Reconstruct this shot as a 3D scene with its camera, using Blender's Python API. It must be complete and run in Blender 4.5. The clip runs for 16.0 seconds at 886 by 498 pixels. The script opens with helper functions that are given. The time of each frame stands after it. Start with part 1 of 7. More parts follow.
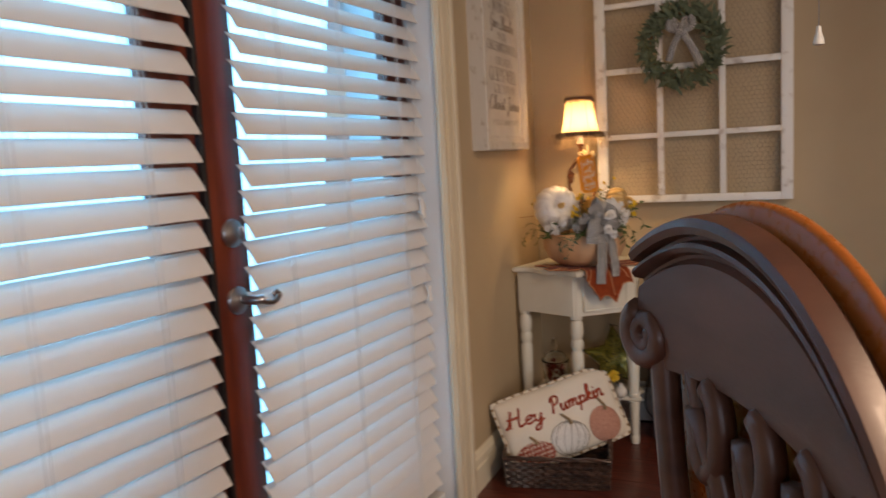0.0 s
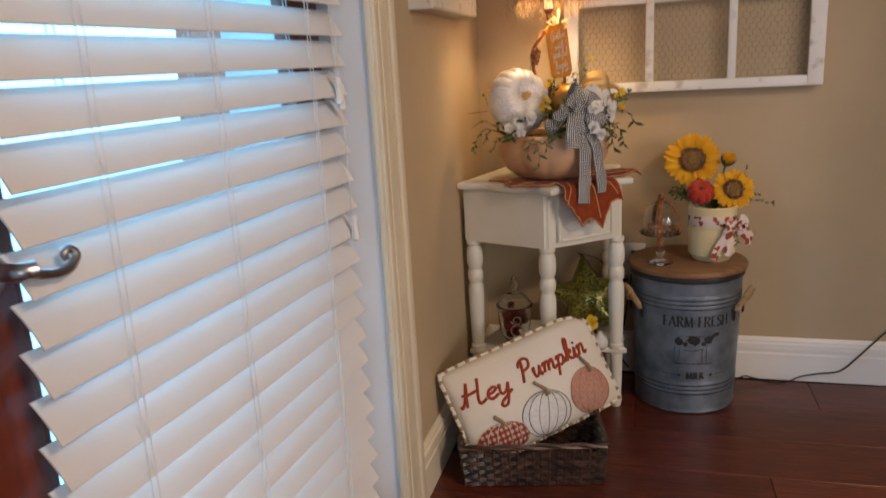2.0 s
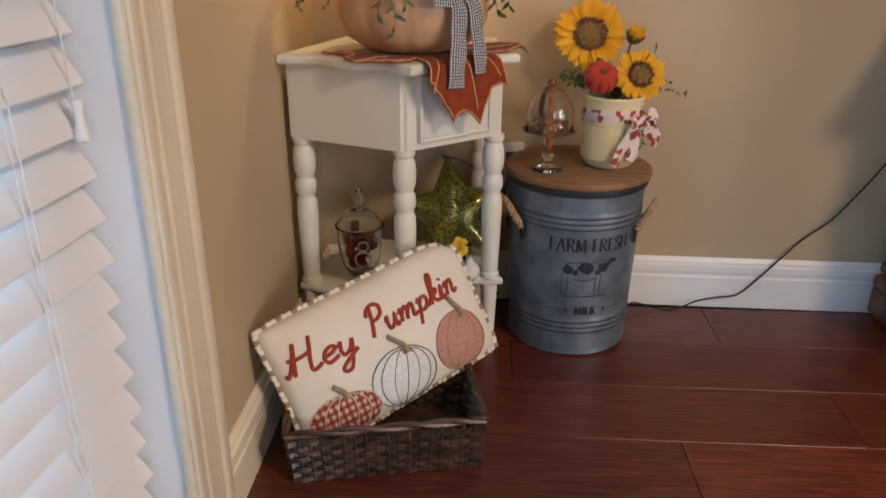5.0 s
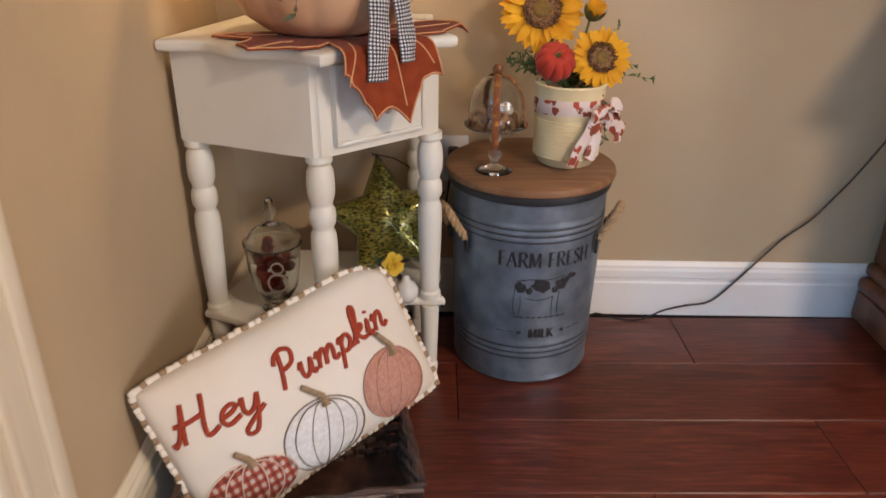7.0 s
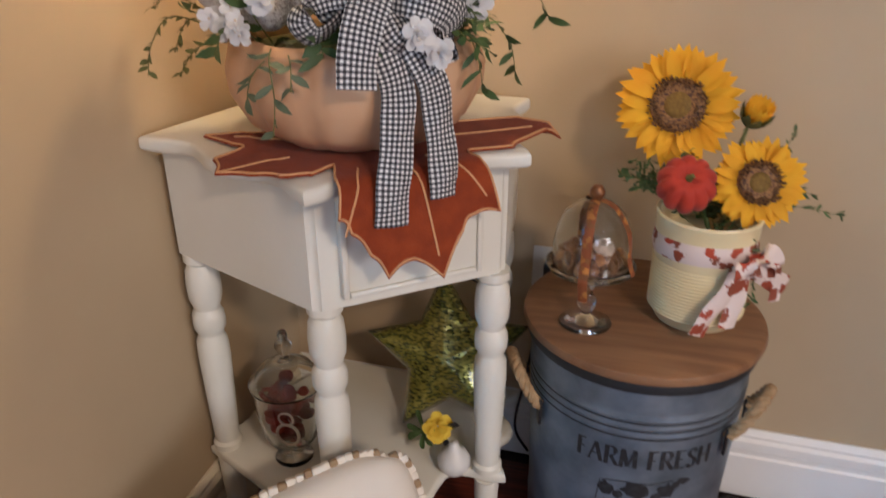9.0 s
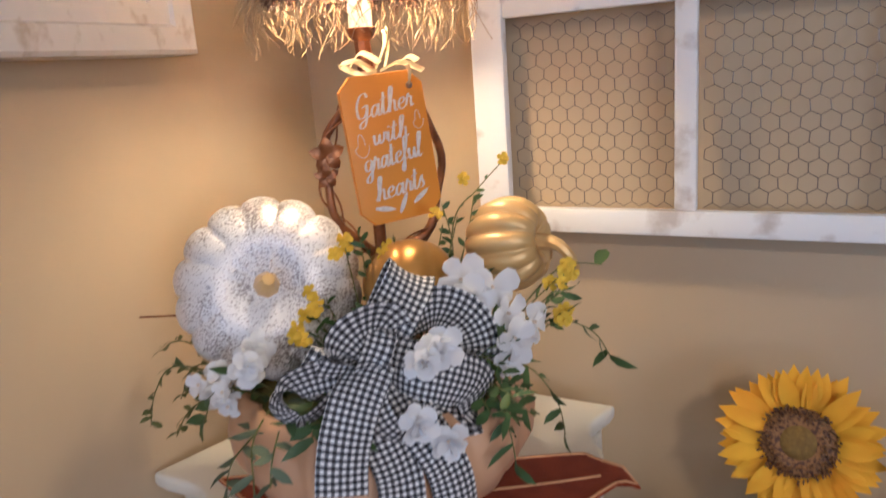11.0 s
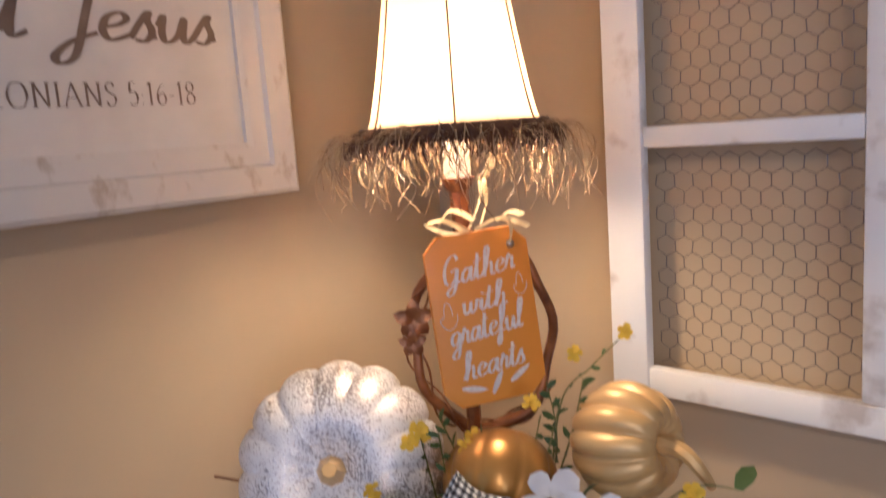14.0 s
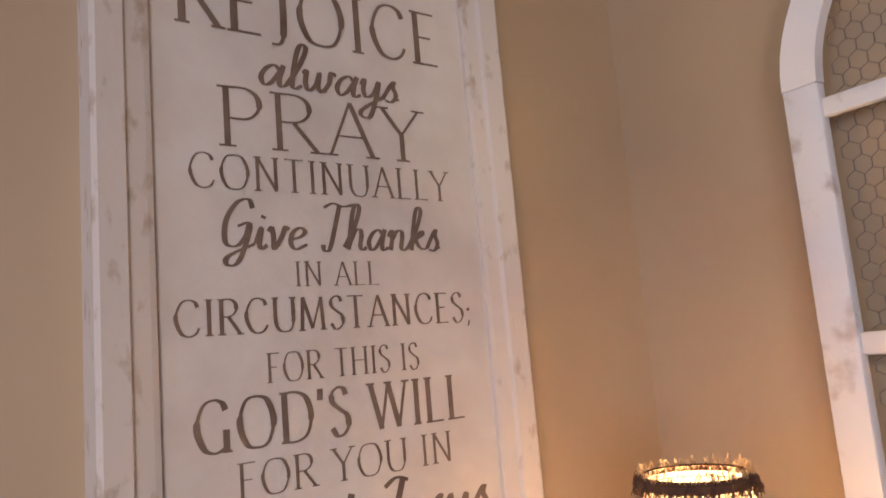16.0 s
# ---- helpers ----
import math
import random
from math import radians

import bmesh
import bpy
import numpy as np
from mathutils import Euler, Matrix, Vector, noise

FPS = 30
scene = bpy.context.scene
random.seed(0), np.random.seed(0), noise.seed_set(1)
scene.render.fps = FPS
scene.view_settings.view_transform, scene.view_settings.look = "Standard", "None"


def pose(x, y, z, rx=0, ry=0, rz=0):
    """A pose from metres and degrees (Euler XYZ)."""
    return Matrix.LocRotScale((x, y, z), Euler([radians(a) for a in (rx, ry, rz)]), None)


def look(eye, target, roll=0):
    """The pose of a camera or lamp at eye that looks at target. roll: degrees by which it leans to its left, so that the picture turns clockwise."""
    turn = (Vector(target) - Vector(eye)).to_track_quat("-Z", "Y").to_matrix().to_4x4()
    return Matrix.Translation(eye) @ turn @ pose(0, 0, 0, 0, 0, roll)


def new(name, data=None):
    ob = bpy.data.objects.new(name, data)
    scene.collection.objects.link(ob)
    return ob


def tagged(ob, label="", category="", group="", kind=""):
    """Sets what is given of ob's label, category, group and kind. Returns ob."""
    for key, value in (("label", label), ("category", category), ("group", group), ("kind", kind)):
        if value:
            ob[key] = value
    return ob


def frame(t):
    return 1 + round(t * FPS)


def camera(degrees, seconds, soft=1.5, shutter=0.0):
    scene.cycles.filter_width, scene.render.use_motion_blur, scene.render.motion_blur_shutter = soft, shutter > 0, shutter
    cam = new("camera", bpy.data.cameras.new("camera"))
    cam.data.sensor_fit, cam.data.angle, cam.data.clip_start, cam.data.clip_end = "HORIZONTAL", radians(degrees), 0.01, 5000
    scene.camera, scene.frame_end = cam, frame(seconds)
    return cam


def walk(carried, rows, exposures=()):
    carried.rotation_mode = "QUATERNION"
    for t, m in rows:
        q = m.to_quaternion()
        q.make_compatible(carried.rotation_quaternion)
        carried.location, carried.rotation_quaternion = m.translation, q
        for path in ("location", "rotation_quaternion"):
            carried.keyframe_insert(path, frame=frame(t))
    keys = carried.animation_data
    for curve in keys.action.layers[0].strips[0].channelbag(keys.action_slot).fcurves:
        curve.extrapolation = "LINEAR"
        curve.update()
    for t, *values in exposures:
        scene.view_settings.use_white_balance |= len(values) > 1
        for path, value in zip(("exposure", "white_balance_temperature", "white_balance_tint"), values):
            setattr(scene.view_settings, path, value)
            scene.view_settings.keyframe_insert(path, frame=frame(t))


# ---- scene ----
cam = camera(61.7, 16.0, shutter=0.5)
PATH = [
    (0, (-0.104, -0.331, 1.226), (-0.905, 1.487, 0.992), -3.1),
    (0.5, (-0.261, -0.159, 1.219), (-0.87, 1.723, 0.926), -1.9),
    (1, (-0.398, 0.052, 1.214), (-0.99, 1.937, 0.9), -2.8),
    (1.5, (-0.501, 0.25, 1.194), (-1.065, 2.135, 0.838), -3.6),
    (2, (-0.542, 0.424, 1.123), (-1.058, 2.296, 0.641), -3.2),
    (2.5, (-0.552, 0.518, 1.104), (-1.056, 2.379, 0.575), -3.7),
    (3, (-0.611, 0.622, 1.087), (-0.865, 2.526, 0.53), -1.3),
    (3.5, (-0.685, 0.718, 1.101), (-0.712, 2.63, 0.516), -0.9),
    (3.7, (-0.7, 0.767, 1.104), (-0.725, 2.676, 0.509), -1.1),
    (5.8, (-0.628, 1.095, 0.95), (-0.744, 2.9, 0.097), 1.2),
    (6, (-0.642, 1.107, 0.958), (-0.726, 2.913, 0.103), 1.5),
    (6.5, (-0.663, 1.18, 0.97), (-0.603, 2.988, 0.116), 1.0),
    (7, (-0.607, 1.315, 0.987), (-0.584, 3.125, 0.137), 0.6),
    (7.5, (-0.538, 1.449, 0.991), (-0.684, 3.248, 0.13), 0.4),
    (8, (-0.523, 1.574, 0.992), (-0.725, 3.368, 0.132), 0.1),
    (8.2, (-0.52, 1.632, 0.997), (-0.732, 3.425, 0.135), 0.3),
    (10.3, (-0.309, 1.974, 1.174), (-1.252, 3.553, 0.387), -2.7),
    (10.5, (-0.327, 2.003, 1.179), (-1.263, 3.64, 0.513), -2.9),
    (11, (-0.383, 2.073, 1.219), (-1.271, 3.802, 0.751), -4.2),
    (11.5, (-0.379, 2.162, 1.231), (-1.402, 3.82, 0.777), -3.1),
    (12, (-0.348, 2.253, 1.235), (-1.612, 3.737, 0.788), -3.9),
    (12.5, (-0.332, 2.284, 1.233), (-1.686, 3.691, 0.8), -4.1),
    (13, (-0.348, 2.281, 1.245), (-1.698, 3.692, 0.811), -3.7),
    (13.5, (-0.361, 2.266, 1.265), (-1.705, 3.687, 0.846), -3.7),
    (14, (-0.375, 2.251, 1.309), (-1.7, 3.717, 1.001), -4.2),
    (14.5, (-0.378, 2.219, 1.379), (-1.704, 3.7, 1.162), -5.0),
    (15, (-0.381, 2.182, 1.49), (-1.787, 3.6, 1.37), -6.2),
    (15.5, (-0.357, 2.141, 1.572), (-1.955, 3.331, 1.745), -5.6),
    (16, (-0.316, 2.133, 1.598), (-1.94, 3.266, 1.878), -4.9),
]
walk(cam, [(t, look(eye, target, roll)) for t, eye, target, roll in PATH],
     exposures=[(0, -0.26, 6900, 21), (0.5, -0.12, 6900, 21), (1.5, -0.04, 6750, 20), (3.5, 0.16, 6550, 21), (6, 0.54, 6200, 18), (7, 0.68, 6150, 20), (8, 0.62, 6100, 20), (10.5, 0.34, 5200, 17), (12.5, 0.12, 4950, 20), (14.5, -0.06, 5150, 24), (15.5, 0.21, 5500, 26), (16, 0.47, 5550, 26)])

# ---- world, sun and exposure ----
world = bpy.data.worlds.new("sky")
scene.world = world
world.use_nodes = True
wn = world.node_tree.nodes
sky = wn.new("ShaderNodeTexSky")
sky.sky_type, sky.sun_disc, sky.sun_elevation, sky.sun_rotation = "NISHITA", False, radians(28), radians(60)
wn["Background"].inputs[1].default_value = 0.13
world.node_tree.links.new(sky.outputs[0], wn["Background"].inputs[0])


def lamp(name, kind, m, energy, colour, **more):
    data = bpy.data.lights.new(name, kind)
    data.energy, data.color = energy, colour
    ob = new(name, data)
    ob.matrix_world = m
    return data, ob


sun, _ = lamp("sun", "SUN", look((4, 2, 4), (0, 0, 0)), 0.9, (1.0, 0.93, 0.85))
sun.angle = radians(12)
# daylight in the glazed doors, and fill from two added windows behind the camera
for nm, m, w, h, e in (("added_window_fill", look((3.28, -0.6, 1.5), (0, -0.2, 1.2)), 1.5, 1.3, 54), ("added_window_fill", look((0.9, -3.38, 1.5), (0.5, 0, 1.2)), 1.6, 1.3, 30),
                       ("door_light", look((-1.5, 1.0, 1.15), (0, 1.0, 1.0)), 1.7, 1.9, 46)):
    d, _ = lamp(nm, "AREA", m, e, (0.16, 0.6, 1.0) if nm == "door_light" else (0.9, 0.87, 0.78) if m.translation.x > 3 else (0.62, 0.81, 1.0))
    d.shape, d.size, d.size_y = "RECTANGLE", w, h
d, _ = lamp("bulb_light", "POINT", pose(-0.818, 2.768, 1.35), 7.6, (1.0, 0.725, 0.37))
d.shadow_soft_size = 0.028
d, _ = lamp("ceiling_lamp_light", "AREA", look((1.12, 0.3, 2.38), (1.11, 0.3, 0)), 52, (1.0, 0.77, 0.52))
d.shape, d.size = "DISK", 0.36

# ---- materials ----
def nodes_of(name):
    m = bpy.data.materials.new(name)
    m.use_nodes = True
    return m, m.node_tree.nodes, m.node_tree.links, m.node_tree.nodes["Principled BSDF"]


def mat(name, c, rough=0.6, metal=0.0, c2=None, scale=6.0, detail=5.0, lo=0.35, hi=0.7, bump=0.15, bscale=90.0, dist=0.002, stretch=(1, 1, 1), sheen=0.0, per_piece=0.0, trans=0.0, coat=0.0, spec=0.5):
    """A surface of two colours mixed by noise, with fine relief."""
    m, n, l, b = nodes_of(name)
    c2 = c2 or tuple(0.8 * v for v in c)
    co = n.new("ShaderNodeTexCoord")
    mp = n.new("ShaderNodeMapping")
    mp.inputs[3].default_value = stretch
    l.new(co.outputs["Object"], mp.inputs[0])
    nz = n.new("ShaderNodeTexNoise")
    nz.inputs["Scale"].default_value, nz.inputs["Detail"].default_value = scale, detail
    l.new(mp.outputs[0], nz.inputs["Vector"])
    rp = n.new("ShaderNodeValToRGB")
    rp.color_ramp.elements[0].position, rp.color_ramp.elements[1].position = lo, hi
    rp.color_ramp.elements[0].color, rp.color_ramp.elements[1].color = (*c2, 1), (*c, 1)
    l.new(nz.outputs[0], rp.inputs[0])
    out = rp.outputs[0]
    if per_piece:
        oi = n.new("ShaderNodeObjectInfo")
        mr = n.new("ShaderNodeMapRange")
        mr.inputs[3].default_value, mr.inputs[4].default_value = 1 - per_piece, 1 + per_piece
        l.new(oi.outputs["Random"], mr.inputs[0])
        hs = n.new("ShaderNodeHueSaturation")
        l.new(mr.outputs[0], hs.inputs["Value"])
        l.new(out, hs.inputs["Color"])
        out = hs.outputs[0]
    l.new(out, b.inputs["Base Color"])
    n2 = n.new("ShaderNodeTexNoise")
    n2.inputs["Scale"].default_value, n2.inputs["Detail"].default_value = bscale, 4
    l.new(mp.outputs[0], n2.inputs["Vector"])
    bp = n.new("ShaderNodeBump")
    bp.inputs["Strength"].default_value, bp.inputs["Distance"].default_value = bump, dist
    l.new(n2.outputs[0], bp.inputs["Height"])
    l.new(bp.outputs[0], b.inputs["Normal"])
    rr = n.new("ShaderNodeMapRange")
    rr.inputs[3].default_value, rr.inputs[4].default_value = rough * 0.85, min(1, rough * 1.15)
    l.new(n2.outputs[0], rr.inputs[0])
    l.new(rr.outputs[0], b.inputs["Roughness"])
    b.inputs["Metallic"].default_value, b.inputs["Sheen Weight"].default_value = metal, sheen
    b.inputs["Transmission Weight"].default_value, b.inputs["Coat Weight"].default_value = trans, coat
    b.inputs["Specular IOR Level"].default_value = spec
    return m


def glass(name, tint=(0.97, 0.99, 0.98), rough=0.0):
    m, n, l, b = nodes_of(name)
    b.inputs["Base Color"].default_value = (*tint, 1)
    b.inputs["Roughness"].default_value, b.inputs["Transmission Weight"].default_value, b.inputs["IOR"].default_value = rough, 1.0, 1.45
    return m


def cloth(name, c, c2, thin=0.35, rough=0.8):
    """Thin matt sheet that lets some light through."""
    m, n, l, b = nodes_of(name)
    b.inputs["Base Color"].default_value, b.inputs["Roughness"].default_value = (*c, 1), rough
    nz = n.new("ShaderNodeTexNoise")
    nz.inputs["Scale"].default_value = 14
    co = n.new("ShaderNodeTexCoord")
    l.new(co.outputs["Object"], nz.inputs["Vector"])
    mx = n.new("ShaderNodeMixRGB")
    mx.inputs[1].default_value, mx.inputs[2].default_value = (*c, 1), (*c2, 1)
    l.new(nz.outputs[0], mx.inputs[0])
    l.new(mx.outputs[0], b.inputs["Base Color"])
    tr = n.new("ShaderNodeBsdfTranslucent")
    l.new(mx.outputs[0], tr.inputs[0])
    ms = n.new("ShaderNodeMixShader")
    ms.inputs[0].default_value = thin
    l.new(b.outputs[0], ms.inputs[1])
    l.new(tr.outputs[0], ms.inputs[2])
    l.new(ms.outputs[0], n["Material Output"].inputs[0])
    return m


def checks(name, colours, nu, nv, rough=0.85):
    """Woven check on the strip's own length and width: three tones."""
    m, n, l, b = nodes_of(name)
    uv = n.new("ShaderNodeUVMap")
    sp = n.new("ShaderNodeSeparateXYZ")
    l.new(uv.outputs[0], sp.inputs[0])
    steps = []
    for k, f in ((0, nu), (1, nv)):
        a = n.new("ShaderNodeMath")
        a.operation, a.inputs[1].default_value = "MULTIPLY", f
        l.new(sp.outputs[k], a.inputs[0])
        fr = n.new("ShaderNodeMath")
        fr.operation = "FRACT"
        l.new(a.outputs[0], fr.inputs[0])
        g = n.new("ShaderNodeMath")
        g.operation, g.inputs[1].default_value = "GREATER_THAN", 0.5
        l.new(fr.outputs[0], g.inputs[0])
        steps.append(g)
    ad = n.new("ShaderNodeMath")
    l.new(steps[0].outputs[0], ad.inputs[0])
    l.new(steps[1].outputs[0], ad.inputs[1])
    hv = n.new("ShaderNodeMath")
    hv.operation, hv.inputs[1].default_value = "MULTIPLY", 0.5
    l.new(ad.outputs[0], hv.inputs[0])
    rp = n.new("ShaderNodeValToRGB")
    rp.color_ramp.interpolation = "CONSTANT"
    rp.color_ramp.elements[0].color = (*colours[0], 1)
    rp.color_ramp.elements[1].position, rp.color_ramp.elements[1].color = 0.25, (*colours[1], 1)
    e = rp.color_ramp.elements.new(0.75)
    e.color = (*colours[2], 1)
    l.new(hv.outputs[0], rp.inputs[0])
    l.new(rp.outputs[0], b.inputs["Base Color"])
    b.inputs["Roughness"].default_value = rough
    nz = n.new("ShaderNodeTexNoise")
    nz.inputs["Scale"].default_value = 900
    bp = n.new("ShaderNodeBump")
    bp.inputs["Strength"].default_value, bp.inputs["Distance"].default_value = 0.4, 0.0005
    l.new(nz.outputs[0], bp.inputs["Height"])
    l.new(bp.outputs[0], b.inputs["Normal"])
    return m


def print_cloth(name, ground, spot, spot2, scale):
    """Pale ribbon with scattered printed motifs."""
    m, n, l, b = nodes_of(name)
    co = n.new("ShaderNodeTexCoord")
    v = n.new("ShaderNodeTexVoronoi")
    v.inputs["Scale"].default_value = scale
    nz = n.new("ShaderNodeTexNoise")
    nz.inputs["Scale"].default_value, nz.inputs["Detail"].default_value = scale * 2.2, 3
    l.new(co.outputs["Object"], nz.inputs["Vector"])
    wob = n.new("ShaderNodeVectorMath")
    wob.operation = "SCALE"
    wob.inputs["Scale"].default_value = 0.9 / scale
    l.new(nz.outputs["Color"], wob.inputs[0])
    ad = n.new("ShaderNodeVectorMath")
    l.new(co.outputs["Object"], ad.inputs[0])
    l.new(wob.outputs[0], ad.inputs[1])
    l.new(ad.outputs[0], v.inputs["Vector"])
    lt = n.new("ShaderNodeMath")
    lt.operation, lt.inputs[1].default_value = "LESS_THAN", 0.47
    l.new(v.outputs["Distance"], lt.inputs[0])
    mc = n.new("ShaderNodeMixRGB")
    mc.inputs[1].default_value, mc.inputs[2].default_value = (*spot, 1), (*spot2, 1)
    l.new(v.outputs["Color"], mc.inputs[0])
    mx = n.new("ShaderNodeMixRGB")
    mx.inputs[1].default_value = (*ground, 1)
    l.new(lt.outputs[0], mx.inputs[0])
    l.new(mc.outputs[0], mx.inputs[2])
    l.new(mx.outputs[0], b.inputs["Base Color"])
    b.inputs["Roughness"].default_value = 0.75
    return m


def floor_wood():
    m, n, l, b = nodes_of("red_hardwood")
    co = n.new("ShaderNodeTexCoord")
    oi = n.new("ShaderNodeObjectInfo")
    ad = n.new("ShaderNodeVectorMath")
    sc = n.new("ShaderNodeVectorMath")
    sc.operation = "SCALE"
    sc.inputs["Scale"].default_value = 17
    cmb = n.new("ShaderNodeCombineXYZ")
    l.new(oi.outputs["Random"], cmb.inputs[0])
    l.new(oi.outputs["Random"], cmb.inputs[1])
    l.new(cmb.outputs[0], sc.inputs[0])
    l.new(co.outputs["Object"], ad.inputs[0])
    l.new(sc.outputs[0], ad.inputs[1])
    mp = n.new("ShaderNodeMapping")
    mp.inputs[3].default_value = (3.4, 24, 1)
    l.new(ad.outputs[0], mp.inputs[0])
    nz = n.new("ShaderNodeTexNoise")
    nz.inputs["Scale"].default_value, nz.inputs["Detail"].default_value, nz.inputs["Distortion"].default_value = 1.6, 11, 1.5
    nz.inputs["Roughness"].default_value = 0.66
    l.new(mp.outputs[0], nz.inputs["Vector"])
    wv = n.new("ShaderNodeTexWave")
    wv.bands_direction = "Y"
    wv.inputs["Scale"].default_value, wv.inputs["Distortion"].default_value, wv.inputs["Detail"].default_value = 0.9, 16, 4
    wv.inputs["Detail Scale"].default_value = 0.7
    l.new(mp.outputs[0], wv.inputs["Vector"])
    mx = n.new("ShaderNodeMixRGB")
    mx.inputs[0].default_value = 0.12
    l.new(nz.outputs[0], mx.inputs[1])
    l.new(wv.outputs["Color"], mx.inputs[2])
    rp = n.new("ShaderNodeValToRGB")
    e = rp.color_ramp.elements
    e[0].position, e[0].color = 0.25, (0.034, 0.008, 0.0055, 1)
    e[1].position, e[1].color = 0.70, (0.19, 0.043, 0.022, 1)
    x = e.new(0.5)
    x.color = (0.105, 0.021, 0.011, 1)
    l.new(mx.outputs[0], rp.inputs[0])
    hs = n.new("ShaderNodeHueSaturation")
    mr = n.new("ShaderNodeMapRange")
    mr.inputs[3].default_value, mr.inputs[4].default_value = 0.75, 1.25
    l.new(oi.outputs["Random"], mr.inputs[0])
    l.new(mr.outputs[0], hs.inputs["Value"])
    l.new(rp.outputs[0], hs.inputs["Color"])
    l.new(hs.outputs[0], b.inputs["Base Color"])
    b.inputs["Roughness"].default_value = 0.33
    bp = n.new("ShaderNodeBump")
    bp.inputs["Strength"].default_value, bp.inputs["Distance"].default_value = 0.35, 0.002
    l.new(mx.outputs[0], bp.inputs["Height"])
    l.new(bp.outputs[0], b.inputs["Normal"])
    return m


def glow(name, c, s):
    m, n, l, b = nodes_of(name)
    b.inputs["Base Color"].default_value = (*c, 1)
    b.inputs["Emission Color"].default_value, b.inputs["Emission Strength"].default_value = (*c, 1), s
    return m


WALL = mat("tan_wall_paint", (0.50, 0.388, 0.245), 0.62, c2=(0.455, 0.348, 0.218), scale=2.5, bump=0.35, bscale=7, dist=0.006)
WHITE = mat("white_trim_paint", (0.80, 0.79, 0.76), 0.38, c2=(0.74, 0.73, 0.70), scale=4, bump=0.08)
CREAM_TRIM = mat("cream_casing_paint", (0.74, 0.66, 0.50), 0.42, c2=(0.68, 0.6, 0.45), scale=5, bump=0.08)
JAMB = mat("white_jamb_paint", (0.78, 0.79, 0.80), 0.5, c2=(0.7, 0.71, 0.72), scale=3, bump=0.2, bscale=30)
CEIL = mat("white_ceiling_paint", (0.78, 0.76, 0.72), 0.8, scale=3, bump=0.3, bscale=120)
FLOORW = floor_wood()
GAP = mat("dark_floor_joint", (0.012, 0.006, 0.005), 0.8)
MAHOG = mat("mahogany_door_stain", (0.20, 0.042, 0.018), 0.3, c2=(0.10, 0.02, 0.01), scale=5, stretch=(8, 8, 0.8), bump=0.15, bscale=30)
ASTRAGAL = mat("black_weather_strip", (0.012, 0.011, 0.012), 0.45)
SLAT = cloth("white_blind_slat", (0.82, 0.79, 0.76), (0.77, 0.74, 0.72), 0.16, 0.5)
CORD = mat("white_blind_cord", (0.8, 0.79, 0.77), 0.7)
NICKEL = mat("satin_nickel", (0.45, 0.45, 0.46), 0.3, 1.0, c2=(0.36, 0.36, 0.38), scale=12, bump=0.05)
PANE = glass("door_glass")
TABLEP = mat("ivory_furniture_paint", (0.76, 0.74, 0.66), 0.4, c2=(0.70, 0.68, 0.59), scale=5, bump=0.12, bscale=40)
ZINC = mat("galvanised_steel", (0.23, 0.275, 0.325), 0.42, 0.55, c2=(0.11, 0.14, 0.17), scale=17, detail=8, lo=0.3, hi=0.65, bump=0.25, bscale=35)
BAND = mat("dark_steel_band", (0.035, 0.037, 0.04), 0.45, 0.4)
LIDW = mat("brown_lid_wood", (0.29, 0.145, 0.066), 0.5, c2=(0.19, 0.09, 0.04), scale=7, stretch=(1, 9, 4), bump=0.3, bscale=25)
ROPE = mat("jute_rope", (0.45, 0.30, 0.16), 0.9, c2=(0.3, 0.19, 0.09), scale=60, bump=0.8, bscale=200)
PRINT = mat("black_stencil_ink", (0.018, 0.018, 0.02), 0.55, c2=(0.05, 0.055, 0.06), scale=90, lo=0.25, hi=0.5)
WICKER = mat("dark_brown_wicker", (0.085, 0.043, 0.028), 0.36, c2=(0.02, 0.01, 0.008), scale=25, per_piece=0.5, bump=0.4)
LINEN = mat("cream_canvas", (0.76, 0.70, 0.60), 0.9, c2=(0.70, 0.64, 0.54), scale=9, bump=0.5, bscale=700, dist=0.001, sheen=0.3)
REDTHREAD = mat("rust_red_embroidery", (0.42, 0.055, 0.018), 0.85, c2=(0.27, 0.035, 0.012), scale=200, bump=0.8, bscale=500)
CHENILLE = mat("white_chenille", (0.80, 0.78, 0.75), 0.95, c2=(0.66, 0.64, 0.61), scale=120, bump=0.9, bscale=300)
PINKKNIT = mat("dusty_pink_knit", (0.56, 0.30, 0.22), 0.95, c2=(0.44, 0.21, 0.15), scale=160, bump=0.9, bscale=400)
PLAID = checks("red_plaid_flannel", ((0.55, 0.45, 0.38), (0.36, 0.075, 0.04), (0.19, 0.032, 0.02)), 12, 10)
TWINE = mat("tan_twine", (0.36, 0.25, 0.14), 0.9, c2=(0.24, 0.16, 0.09), scale=150)
OUTLINE = mat("grey_brown_stitching", (0.20, 0.17, 0.13), 0.9)
PEACH = mat("peach_resin_pumpkin", (0.66, 0.41, 0.24), 0.42, c2=(0.55, 0.31, 0.17), scale=5, bump=0.15, bscale=20)
RUST = mat("rust_felt_leaf", (0.28, 0.05, 0.012), 0.9, c2=(0.21, 0.035, 0.01), scale=35, bump=0.5, bscale=400, sheen=0.08, spec=0.2)
STITCH = mat("pale_orange_stitching", (0.70, 0.36, 0.16), 0.8)
GINGHAM = checks("black_white_gingham", ((0.78, 0.77, 0.75), (0.17, 0.17, 0.18), (0.012, 0.012, 0.015)), 1, 1)
